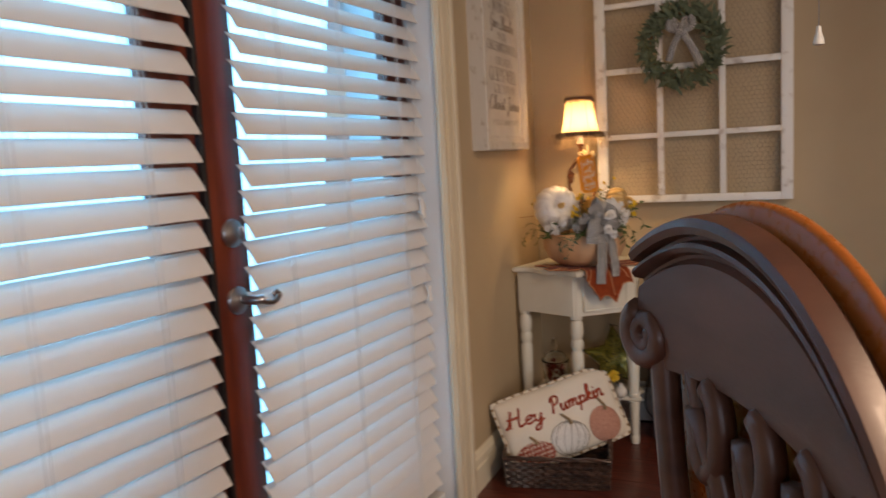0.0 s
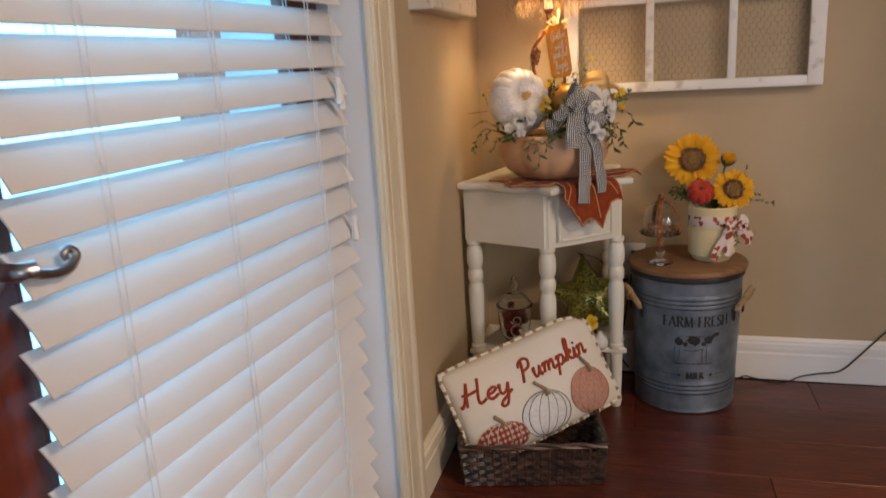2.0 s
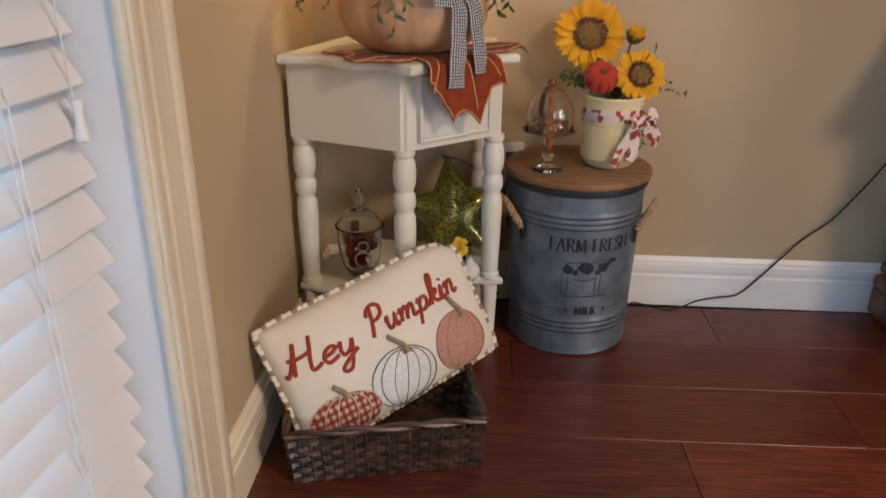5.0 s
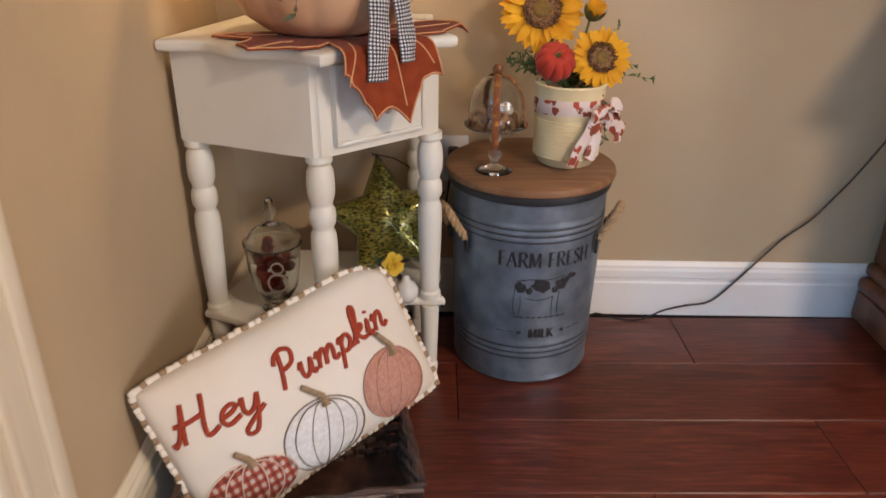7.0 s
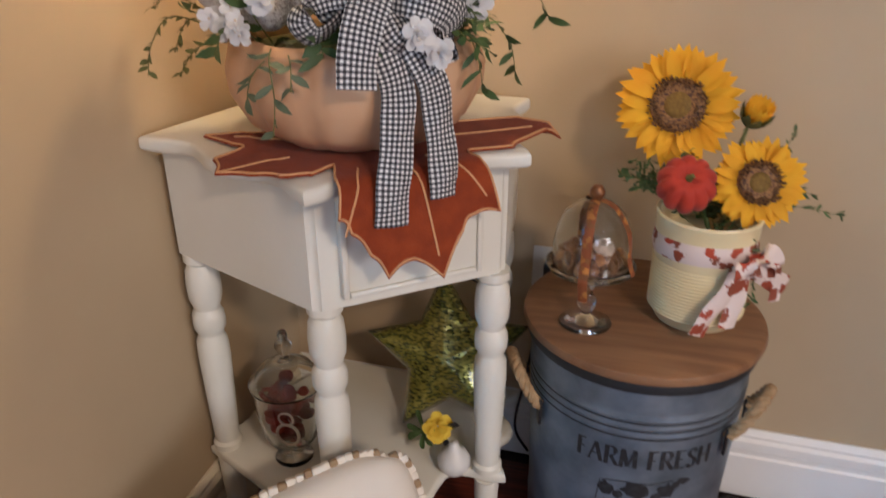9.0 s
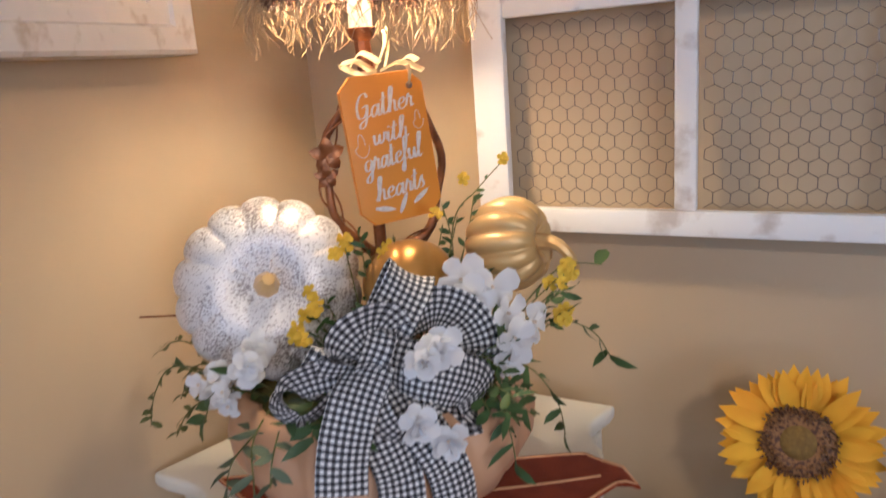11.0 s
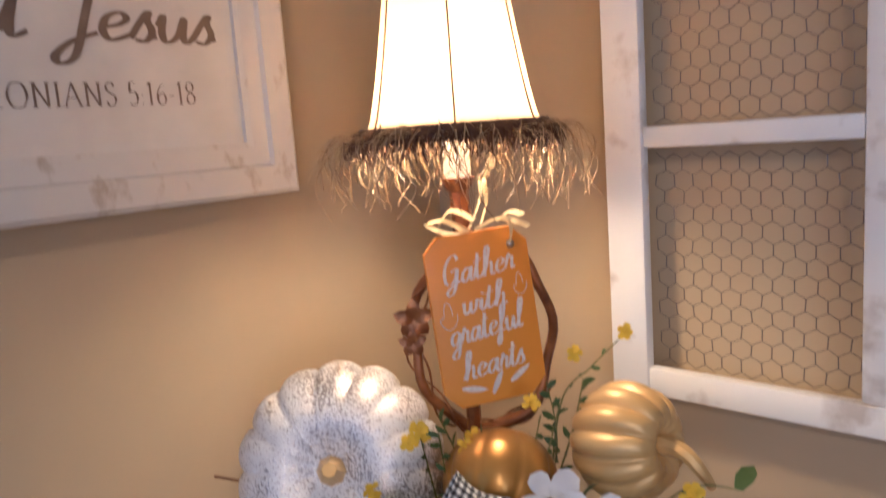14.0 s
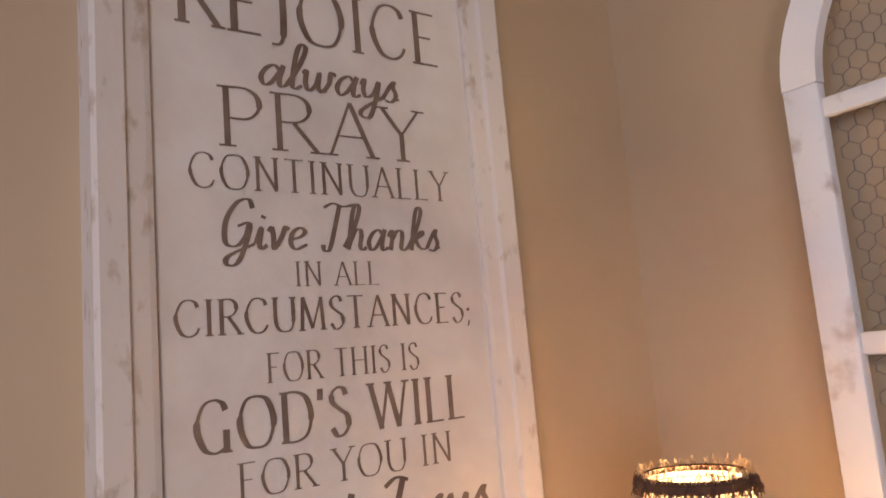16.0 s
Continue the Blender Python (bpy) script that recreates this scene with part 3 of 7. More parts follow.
def inked(text, font, width, height, weight, serif=False, slant=0.0, cuts=0, thin=0.34):
    """Flat lettering with thick down-strokes and thin joins: a mesh for each letter."""
    made = {}
    for q, (nth, path) in enumerate(strokes(text, font, width, height, serif, slant)):
        bm = made.setdefault(nth, bmesh.new()) if nth not in made else made[nth]
        if len(path) == 2 and cuts:
            path = [path[0].lerp(path[1], k / cuts) for k in range(cuts + 1)]
        prev = None
        for i, p in enumerate(path):
            d = (path[min(i + 1, len(path) - 1)] - path[max(i - 1, 0)]).normalized()
            down = abs(d.y) if d.x * d.y <= 0 or not serif else abs(d.y) * (1 if abs(d.x) < 0.15 else 0.45)
            w = weight * (thin + (1 - thin) * down ** 1.5) * 0.5
            n = Vector((-d.y, d.x, 0)) * w
            row = (bm.verts.new(p + n + Vector((0, 0, 0.00008 * (q % 7) + 0.000012 * i))), bm.verts.new(p - n + Vector((0, 0, 0.00008 * (q % 7) + 0.000012 * i))))
            if prev:
                bm.faces.new((prev[0], row[0], row[1], prev[1]))
            prev = row
    for bm in made.values():
        for f in bm.faces:
            f.normal_update()
            if f.normal.z < 0:
                f.normal_flip()
    return list(made.values())


R = random.Random(7)

# ---- the room ----
XL, YB, H = -1.10, 3.04, 2.7
BACK = pose(-0.4, YB, 0, 0, 0, -1.15)   # the back wall's own axes: x along it, y into the wall


def back(bm):
    return move(bm, BACK)


# left wall with the door opening y 0.03 to 1.945, z 0 to 2.1
bm = bmesh.new()
for y0, y1, z0, z1 in ((-3.6, 0.03, 0, H), (1.945, 3.3, 0, H), (0.03, 1.945, 2.1, H)):
    box(bm, XL - 0.34, XL, y0, y1, z0, z1)
setting("wall_west", bm, WALL, "tan painted wall with lightly uneven plaster", "wall")
setting("wall_north", back(boxed(-0.75, 4.2, 0, 0.15, 0, H)), WALL, "tan painted wall behind the corner table", "wall")
# unseen walls close the room; their window openings are added for the fill lamps
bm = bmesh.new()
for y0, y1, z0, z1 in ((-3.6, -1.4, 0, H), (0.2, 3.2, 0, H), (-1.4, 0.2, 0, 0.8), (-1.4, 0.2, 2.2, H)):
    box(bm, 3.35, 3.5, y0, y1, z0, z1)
setting("wall_east", bm, WALL, "plain tan wall out of view with an added window opening", "wall")
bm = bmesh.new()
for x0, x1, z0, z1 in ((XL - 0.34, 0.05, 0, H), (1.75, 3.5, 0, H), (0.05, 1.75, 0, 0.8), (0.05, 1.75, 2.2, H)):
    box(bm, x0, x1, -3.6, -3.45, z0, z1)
setting("wall_south", bm, WALL, "plain tan wall out of view with an added window opening", "wall")
setting("ceiling", boxed(XL - 0.34, 3.5, -3.6, 3.3, H, H + 0.12), CEIL, "white painted ceiling", "ceiling")
floor = setting("floor", boxed(XL - 0.34, 3.5, -3.6, 3.3, -0.12, -0.012), GAP, "dark red-brown hand-scraped hardwood plank floor", "floor")
setting("ground", boxed(-40, XL - 0.3, -40, 40, -0.25, -0.06), CONC, "pale concrete patio outside the doors", "ground")
bm = bmesh.new()
for i in range(60):
    box(bm, -7.04, -7.0, -12 + i * 0.5, -12 + i * 0.5 + 0.485, -0.1, 2.0, 0.004, 1)
setting("backdrop_fence", bm, FENCE, "grey board fence beyond the patio", "fence")


def skirting(x0, x1, cuts=()):
    """Tall stepped baseboard, its back on y = 0, running along x."""
    bm = bmesh.new()
    prof = ((0, 0), (-0.017, 0), (-0.017, 0.093), (-0.0135, 0.097), (-0.0135, 0.106), (-0.017, 0.11), (-0.0165, 0.128), (-0.011, 0.134), (-0.011, 0.14), (-0.004, 0.151), (0, 0.151))
    rows = [[bm.verts.new((x, y, z)) for y, z in prof] for x in (x0, x1)]
    n = len(prof)
    for k in range(n):
        bm.faces.new((rows[0][k], rows[1][k], rows[1][(k + 1) % n], rows[0][(k + 1) % n]))
    bm.faces.new(rows[0])
    bm.faces.new(rows[1][::-1])
    bmesh.ops.recalc_face_normals(bm, faces=bm.faces)
    return bm


setting("baseboard_north", back(move(skirting(-0.715, 3.9), pose(0, -0.001, 0))), WHITE, "tall white stepped baseboard", "baseboard")
setting("baseboard_west", move(skirting(-3.05, -2.067), pose(XL + 0.001, 0, 0, 0, 0, 90) @ Matrix.Diagonal((-1, 1, 1, 1))), CREAM_TRIM, "cream stepped baseboard", "baseboard")


def casing(y0, y1, z0, z1):
    bm = box(bmesh.new(), XL + 0.001, XL + 0.016, y0, y1, z0, z1, 0.003)
    w = y1 - y0
    if z1 - z0 > w:
        box(bm, XL + 0.014, XL + 0.024, y0 + 0.006, y0 + 0.03, z0, z1, 0.004)
        box(bm, XL + 0.014, XL + 0.020, y0 + 0.05, y0 + 0.066, z0, z1, 0.003)
        box(bm, XL + 0.014, XL + 0.027, y1 - 0.03, y1, z0, z1, 0.006)
    else:
        box(bm, XL + 0.014, XL + 0.026, y0, y1, z1 - 0.03, z1, 0.006)
    return bm


setting("trim_door_right", casing(1.928, 2.065, 0, 2.2), CREAM_TRIM, "cream moulded door casing", "door casing", True)
setting("trim_door_left", casing(-0.09, 0.047, 0, 2.2), CREAM_TRIM, "cream moulded door casing", "door casing", True)
setting("trim_door_head", casing(0.047, 1.928, 2.085, 2.2), CREAM_TRIM, "cream moulded door casing", "door casing", True)
setting("trim_jamb_right", boxed(XL - 0.34, XL - 0.001, 1.937, 1.9445, 0, 2.1), JAMB, "white painted door jamb lit by daylight", "door jamb")
setting("trim_jamb_left", boxed(XL - 0.34, XL - 0.001, 0.0305, 0.038, 0, 2.1), JAMB, "white painted door jamb", "door jamb")
setting("trim_jamb_head", boxed(XL - 0.34, XL - 0.001, 0.038, 1.937, 2.092, 2.0995), JAMB, "white painted door head jamb", "door jamb")

DX = -1.203   # room face of the doors at the hinge of the nearer leaf
SWING = pose(DX, 1.937, 0) @ pose(0, 0, 0, 0, 0, -3.6) @ pose(-DX, -1.937, 0)   # the door line is not quite square to the wall


def door_leaf(name, y0, y1):
    d = empty(name, SWING @ pose(DX, (y0 + y1) / 2, 0), "mahogany-stained glazed french door, closed", "door", "french doors", "structure")
    a, b = y0 - (y0 + y1) / 2, y1 - (y0 + y1) / 2
    for u0, u1, nm in ((a, a + 0.115, "stile"), (b - 0.115, b, "stile")):
        part(nm, boxed(-0.045, 0, u0, u1, 0.012, 2.085, 0.004), MAHOG, d)
    for z0, z1 in ((0.012, 0.25), (1.96, 2.085)):
        part("rail", boxed(-0.045, -0.001, a + 0.115, b - 0.115, z0, z1, 0.004), MAHOG, d)
    for u in (a + 0.115, b - 0.127):
        part("glazing_bead", boxed(-0.038, -0.005, u, u + 0.012, 0.25, 1.96, 0.003), MAHOG, d)
    g = part("pane", boxed(-0.026, -0.02, a + 0.117, b - 0.117, 0.252, 1.958), PANE, d, "clear glass pane", False)
    g.visible_shadow = False
    return d


door_r = door_leaf("door_1", 0.99, 1.935)
door_l = door_leaf("door_2", 0.04, 0.972)
part("astragal", boxed(-0.04, 0.012, -0.487, -0.4725, 0.012, 2.085, 0.003), ASTRAGAL, door_r, "black weather strip where the leaves meet")


def rose(z, r):
    return move(lathe([(0, 0.014), (r * 0.55, 0.013), (r * 0.72, 0.009), (r * 0.9, 0.008), (r, 0.004), (r, 0)], 28), pose(0.0, -0.402, z, 0, 90, 0))


bolt = part("deadbolt", rose(1.085, 0.034), NICKEL, door_r, "satin nickel deadbolt")
part("thumb_turn", move(lathe([(0, -0.016), (0.006, -0.014), (0.008, 0), (0.006, 0.014), (0, 0.016)], 12), pose(0.026, -0.395, 1.085) @ Matrix.Diagonal((1.1, 0.55, 1, 1))), NICKEL, bolt)
lev = part("lever_handle", rose(0.925, 0.034), NICKEL, door_r, "satin nickel lever handle with a curled tip")
bm = tube(smooth_path([(0.012, -0.395, 0.925), (0.05, -0.395, 0.925), (0.062, -0.38, 0.926)], 6), 0.011, 12)
sp = [(0.06, -0.395, 0.925), (0.06, -0.372, 0.917), (0.06, -0.349, 0.913), (0.06, -0.331, 0.916), (0.058, -0.319, 0.927), (0.055, -0.325, 0.936), (0.055, -0.333, 0.931), (0.055, -0.331, 0.925)]
tube(smooth_path(sp, 6), [0.0075 - 0.0032 * i / 42 for i in range(43)], 10, bm)
part("lever", bm, NICKEL, lev)


def blind(y0, y1, cords):
    b = empty("window_blind", pose(0.014, 0.008, 0) @ SWING, "white wide-slat blind, half tilted, on the glazed door", "blind", "door blinds")
    part("headrail", boxed(DX + 0.001, DX + 0.06, y0 + 0.01, y1 - 0.01, 2.0, 2.06, 0.004), WHITE, b)
    proto = bmesh.new()
    n, w, t = 8, 0.064, 0.0028
    top, bot = [], []
    for i in range(n + 1):
        f = i / n - 0.5
        c = 0.0028 * (1 - 4 * f * f)
        top.append((f * w, c + t / 2))
        bot.append((f * w, c - t / 2))
    ring = top + bot[::-1]
    e0 = [proto.verts.new((x, y0, z)) for x, z in ring]
    e1 = [proto.verts.new((x, y1, z)) for x, z in ring]
    for k in range(len(ring)):
        q = (k + 1) % len(ring)
        proto.faces.new((e0[k], e1[k], e1[q], e0[q]))
    proto.faces.new(e0[::-1])
    proto.faces.new(e1)
    bmesh.ops.recalc_face_normals(proto, faces=proto.faces)
    first = None
    z = 1.073 + 14 * 0.0605 + 0.024
    while z > 0.11:
        tilt = 54 + R.uniform(-1.5, 1.5)
        m = pose(-1.181, 0, z + R.uniform(-0.001, 0.001), 0, tilt, R.uniform(-0.08, 0.08))
        if first is None:
            first = part("slat", proto, SLAT, b, "", True, m)
        else:
            s = new("slat", first.data)
            s.parent, s.matrix_basis = b, m
        z -= 0.0605
    part("bottom_rail", boxed(-1.2, -1.15, y0, y1, 0.055, 0.078, 0.006), WHITE, b)
    for y in cords:
        bm = bmesh.new()
        for dx in (-0.0225, 0.0225):
            for dy in (-0.006, 0.006):
                tube([(-1.181 - dx * 1.0, y + dy, 2.0), (-1.181 - dx, y + dy, 0.07)], 0.0009, 5, bm)
        part("ladder_cord", bm, CORD, b)
    return b


bl = blind(1.068, 1.922, (1.2, 1.46, 1.77))
for y, z0, nm in ((1.868, 1.105, 1), (1.878, 1.092, 1), (1.891, 0.812, 1)):
    part("pull_cord", tube([(-1.172, y, 2.0), (-1.158, y, z0)], 0.0011, 5), CORD, bl)
    part("tassel", move(lathe([(0, 0.03), (0.006, 0.029), (0.0075, 0.024), (0.0052, 0.012), (0.0062, 0), (0.0092, -0.014), (0.009, -0.022), (0, -0.027)], 14), pose(-1.154, y, z0 - 0.025)), WHITE, bl, "small white bell-shaped cord tassel")
blind(0.06, 0.925, (0.2, 0.5, 0.78))

# ---- wooden planks of the floor ----
def plank(x0, x1, y0, y1):
    ob = link("plank", boxed(-(x1 - x0) / 2 + 0.0009, (x1 - x0) / 2 - 0.0009, -(y1 - y0) / 2 + 0.0003, (y1 - y0) / 2 - 0.0003, -0.0115, 0.0, 0.0009, 1), FLOORW, floor)
    ob.location = ((x0 + x1) / 2, (y0 + y1) / 2, 0)


W = 0.213
joints = {0: -0.555, 1: -0.2, 2: 0.198, 3: -0.555, 4: 0.012}
for r in range(-28, 5):
    y0 = 1.934 + r * W
    x = joints.get(r, R.uniform(-1.0, 0.2)) - 1.22
    while x < 3.34:
        L = 1.22
        a, c = max(x, -1.18), min(x + L, 3.34)
        if c - a > 0.03:
            plank(a, c, y0, min(y0 + W, 3.08))
        x += L

# ---- corner table ----
def lerp(a, b, t):
    return tuple(p + (q - p) * t for p, q in zip(a, b))


TZ = 0.765
T = empty("corner_table", pose(-0.82, 2.72, 0), "ivory painted six-sided corner table with turned legs and one drawer", "table")
TI = Matrix.Translation((0.82, -2.72, 0))
LEGS = [(-1.06, 2.684), (-0.815, 2.59), (-0.617, 2.742), (-0.645, 2.935), (-0.99, 2.94)]
APR = [(-1.09, 2.672), (-0.812, 2.558), (-0.600, 2.735), (-0.622, 2.965), (-0.99, 2.975)]
TOP = [(-1.096, 2.640), (-0.79, 2.505), (-0.566, 2.708), (-0.612, 2.99), (-1.0, 3.005)]


def bulge(pts, amp, n=14, rounded=0.0):
    """A polygon whose sides swell and dip in a serpentine line."""
    out = []
    for i, p in enumerate(pts):
        q = pts[(i + 1) % len(pts)]
        d = Vector((q[0] - p[0], q[1] - p[1]))
        nn = Vector((d.y, -d.x)).normalized()
        for k in range(n):
            t = k / n
            s = (amp[i] * (math.cos(2 * math.pi * t * 2) - 1) * 0.5) if amp[i] else 0
            out.append((p[0] + d.x * t + nn.x * s, p[1] + d.y * t + nn.y * s))
    return out


def slab(pts, z0, z1, bm=None, bevel=0.004):
    bm = bm or bmesh.new()
    vs = [bm.verts.new((x, y, z0)) for x, y in pts]
    f = bm.faces.new(vs)
    f.normal_update()
    if f.normal.z > 0:
        f.normal_flip()
    r = bmesh.ops.extrude_face_region(bm, geom=[f])
    new_v = [g for g in r["geom"] if isinstance(g, bmesh.types.BMVert)]
    for v in new_v:
        v.co.z = z1
    bmesh.ops.recalc_face_normals(bm, faces=bm.faces)
    if bevel:
        es = [e for e in bm.edges if abs(e.verts[0].co.z - e.verts[1].co.z) < 1e-6]
        bmesh.ops.bevel(bm, geom=es, offset=bevel, segments=3, profile=0.5, affect="EDGES")
    return bm


part("tabletop", move(slab(bulge(TOP, [0.024, 0.02, 0.024, 0, 0]), TZ - 0.022, TZ, bevel=0.007), TI), TABLEP, T)
bm = slab(APR, 0.575, TZ - 0.022, bevel=0.0)
bmesh.ops.bevel(bm, geom=[e for e in bm.edges if abs(e.verts[0].co.z - e.verts[1].co.z) > 0.05], offset=0.008, segments=3, affect="EDGES")
part("apron", move(bm, TI), TABLEP, T)
fa = math.degrees(math.atan2(APR[2][1] - APR[1][1], APR[2][0] - APR[1][0]))
fl = math.hypot(APR[2][1] - APR[1][1], APR[2][0] - APR[1][0])
FRONT = pose(APR[1][0], APR[1][1], 0, 0, 0, fa)
bm = boxed(0.034, fl - 0.042, -0.009, 0.004, 0.592, 0.735, 0.002)
dr = part("drawer", move(bm, TI @ FRONT), TABLEP, T, "drawer front with a raised bead frame")
for x0, x1, z0, z1 in ((0.034, 0.043, 0.592, 0.735), (fl - 0.051, fl - 0.042, 0.592, 0.735), (0.043, fl - 0.051, 0.592, 0.601), (0.043, fl - 0.051, 0.726, 0.735)):
    part("bead", move(boxed(x0, x1, -0.0145, -0.008, z0, z1, 0.003), TI @ FRONT), TABLEP, dr)
part("knob", move(lathe([(0, 0.03), (0.009, 0.028), (0.012, 0.021), (0.006, 0.012), (0.007, 0.007)], 16), TI @ FRONT @ pose(fl / 2, 0, 0.65, 90, 0, 0)), TABLEP, dr, "small round painted knob")
LEG = [(0.0, 0.575), (0.024, 0.575), (0.0245, 0.562), (0.019, 0.556), (0.0245, 0.545), (0.0265, 0.52), (0.0255, 0.497), (0.0205, 0.482), (0.0195, 0.478), (0.0245, 0.468), (0.0255, 0.455), (0.0245, 0.443),
       (0.0195, 0.433), (0.0195, 0.430), (0.0245, 0.418), (0.0255, 0.39), (0.0235, 0.32), (0.0205, 0.235), (0.0195, 0.222), (0.024, 0.217), (0.024, 0.206), (0.0, 0.206)]
FOOT = [(0.0, 0.186), (0.021, 0.186), (0.0205, 0.17), (0.018, 0.09), (0.0165, 0.042), (0.0155, 0.038), (0.0185, 0.032), (0.019, 0.022), (0.0165, 0.006), (0.015, 0.0), (0.0, 0.0)]
for x, y in LEGS[:4]:
    part("leg", move(lathe(LEG, 24), TI @ pose(x, y, 0)), TABLEP, T)
    part("foot", move(lathe(FOOT, 24), TI @ pose(x, y, 0)), TABLEP, T)
SH = [(-1.088, 2.672), (-0.818, 2.545), (-0.583, 2.73), (-0.60, 2.965), (-0.995, 2.975)]
part("shelf", move(slab(bulge(SH, [-0.0, 0.05, 0.03, 0, 0]), 0.186, 0.206, bevel=0.006), TI), TABLEP, T)

# ---- rust felt leaf under the planter ----
LC = Vector((-0.785, 2.671))
EN = Vector((0.66, -0.75)).normalized()      # outward from the drawer front
ED = Vector((0.75, 0.66)).normalized()
EDGE = 0.5 * ((Vector(TOP[1]) - LC).dot(EN) + (Vector(TOP[2]) - LC).dot(EN)) + 0.004


def mat_at(p, lift=0.0):
    """A point of the flat leaf, draped over the table's front edge."""
    a, c = p.dot(EN), p.dot(ED)
    over = a - EDGE
    if over < 0:
        q = LC + EN * a + ED * c
        return Vector((q.x, q.y, TZ + 0.0025 + lift - 0.9 * max(0.0, c - 0.212 - 0.63 * (0.122 - a)) + 0.004 * math.sin(9 * c + 5) ** 2 * (1 if abs(c) > 0.12 else 0)))
    q = LC + EN * (EDGE + 0.012 * (1 - math.exp(-over / 0.01)) + 0.10 * over) + ED * c
    q += EN * lift
    return Vector((q.x, q.y, TZ + 0.0025 - over + 0.006 * (1 - math.exp(-over / 0.01))))


LOBES = [(10, 0.268), (20, 0.222), (26, 0.212), (34, 0.232), (43, 0.165), (52, 0.145), (60, 0.2), (70, 0.225), (80, 0.285), (92, 0.245), (104, 0.15), (112, 0.2), (124, 0.23), (134, 0.15), (150, 0.1), (168, 0.12), (180, 0.05),
         (-168, 0.10), (-150, 0.09), (-134, 0.15), (-125, 0.215), (-114, 0.165), (-108, 0.15), (-96, 0.185), (-80, 0.195), (-70, 0.168), (-58, 0.152), (-47, 0.126), (-41, 0.09), (-33, 0.135), (-26, 0.185), (-20, 0.198), (-12, 0.222), (-6, 0.25), (2, 0.232)]
LOBES = sorted(LOBES)
rim = []
for (a0, r0), (a1, r1) in zip(LOBES, LOBES[1:] + [(LOBES[0][0] + 360, LOBES[0][1])]):
    for k in range(5):
        t = k / 5
        a = radians(a0 + (a1 - a0) * t)
        rr = r0 + (r1 - r0) * t - 0.006 * math.sin(math.pi * t)
        rim.append(Vector((math.cos(a) * rr, math.sin(a) * rr)))
flat = [EN * p.x + ED * p.y for p in rim]
bm = bmesh.new()
for lift in (0.0, 0.003):
    c = bm.verts.new(mat_at(Vector((0, 0)), lift))
    prev = None
    for k in range(1, 17):
        row = [bm.verts.new(mat_at(p * (k / 16), lift)) for p in flat]
        for i in range(len(row)):
            j = (i + 1) % len(row)
            if prev:
                bm.faces.new((prev[i], row[i], row[j], prev[j]))
            else:
                bm.faces.new((c, row[i], row[j]))
        prev = row
    if lift == 0.0:
        edge0 = prev
    else:
        for i in range(len(prev)):
            j = (i + 1) % len(prev)
            bm.faces.new((edge0[i], prev[i], prev[j], edge0[j]))
bmesh.ops.recalc_face_normals(bm, faces=bm.faces)
M = empty("felt_leaf_mat", pose(-0.8, 2.665, TZ), "rust felt maple leaf mat draped over the ivory table's edge", "table mat")
MI = pose(0.8, -2.665, -TZ)
part("leaf_cloth", move(bm, MI), RUST, M)
loop = [mat_at(p * 0.985, 0.0035) for p in flat]
part("edge_stitching", move(tube(loop + [loop[0]], 0.0016, 5), MI), STITCH, M)
for ang, ln in ((10, 0.235), (33, 0.2), (-22, 0.2), (80, 0.24), (-80, 0.19), (124, 0.19), (-124, 0.17)):
    a = radians(ang)
    d = EN * math.cos(a) + ED * math.sin(a)
    part("vein_stitch", move(tube([mat_at(d * (0.1 + (ln - 0.1) * k / 10), 0.0035) for k in range(11)], 0.0015, 5), MI), STITCH, M)

# ---- milk drum ----
DC = (-0.399, 2.862)
DR, DH = 0.166, 0.452


def drum_r(z):
    return 0.157 + 0.015 * z / 0.44


prof = [(0, 0.004), (0.147, 0.002), (0.154, 0.0), (0.1595, 0.006), (0.1575, 0.014)]
for z in [0.02 + 0.01 * i for i in range(43)]:
    prof.append((drum_r(z), z))
for base in (0.068, 0.352):
    prof = [p for p in prof if not (base - 0.001 < p[1] < base + 0.045)]
    for k in range(3):
        z = base + k * 0.014
        prof += [(drum_r(z), z), (drum_r(z) + 0.0015, z + 0.004), (drum_r(z) + 0.0015, z + 0.008), (drum_r(z), z + 0.012)]
prof = sorted(prof[5:], key=lambda p: p[1])
prof = [(0, 0.004), (0.147, 0.002), (0.154, 0.0), (0.1595, 0.006), (0.1575, 0.014)] + prof + [(0.176, 0.444), (0.178, 0.45), (0.172, 0.453), (0, 0.453)]
D = empty("milk_drum", pose(DC[0], DC[1], 0), "galvanised steel drum with black stencilled lettering and a wooden lid", "storage drum")
part("body", lathe(prof, 72), ZINC, D)
for base in (0.068, 0.352):
    for k in range(3):
        z = base + k * 0.014
        part("groove_line", lathe([(drum_r(z) + 0.0002, z - 0.0012), (drum_r(z) + 0.0012, z - 0.0008), (drum_r(z) + 0.0012, z + 0.0012), (drum_r(z) + 0.0002, z + 0.0016)], 72), BAND, D)
part("rim_band", lathe([(0.1745, 0.436), (0.1785, 0.438), (0.1795, 0.446), (0.178, 0.4535), (0.175, 0.4535)], 72), BAND, D)
part("lid", lathe([(0, 0.454), (0.178, 0.454), (0.184, 0.457), (0.186, 0.464), (0.184, 0.471), (0.176, 0.4745), (0, 0.4755)], 72), LIDW, D, "round brown wooden lid")
DA = radians(-81)   # the way the lettering faces


def on_drum(lift=0.0008):
    def f(p):
        z = p.y
        r = drum_r(z) + lift + p.z
        a = DA + p.x / drum_r(z)
        return (r * math.cos(a), r * math.sin(a), z)
    return f


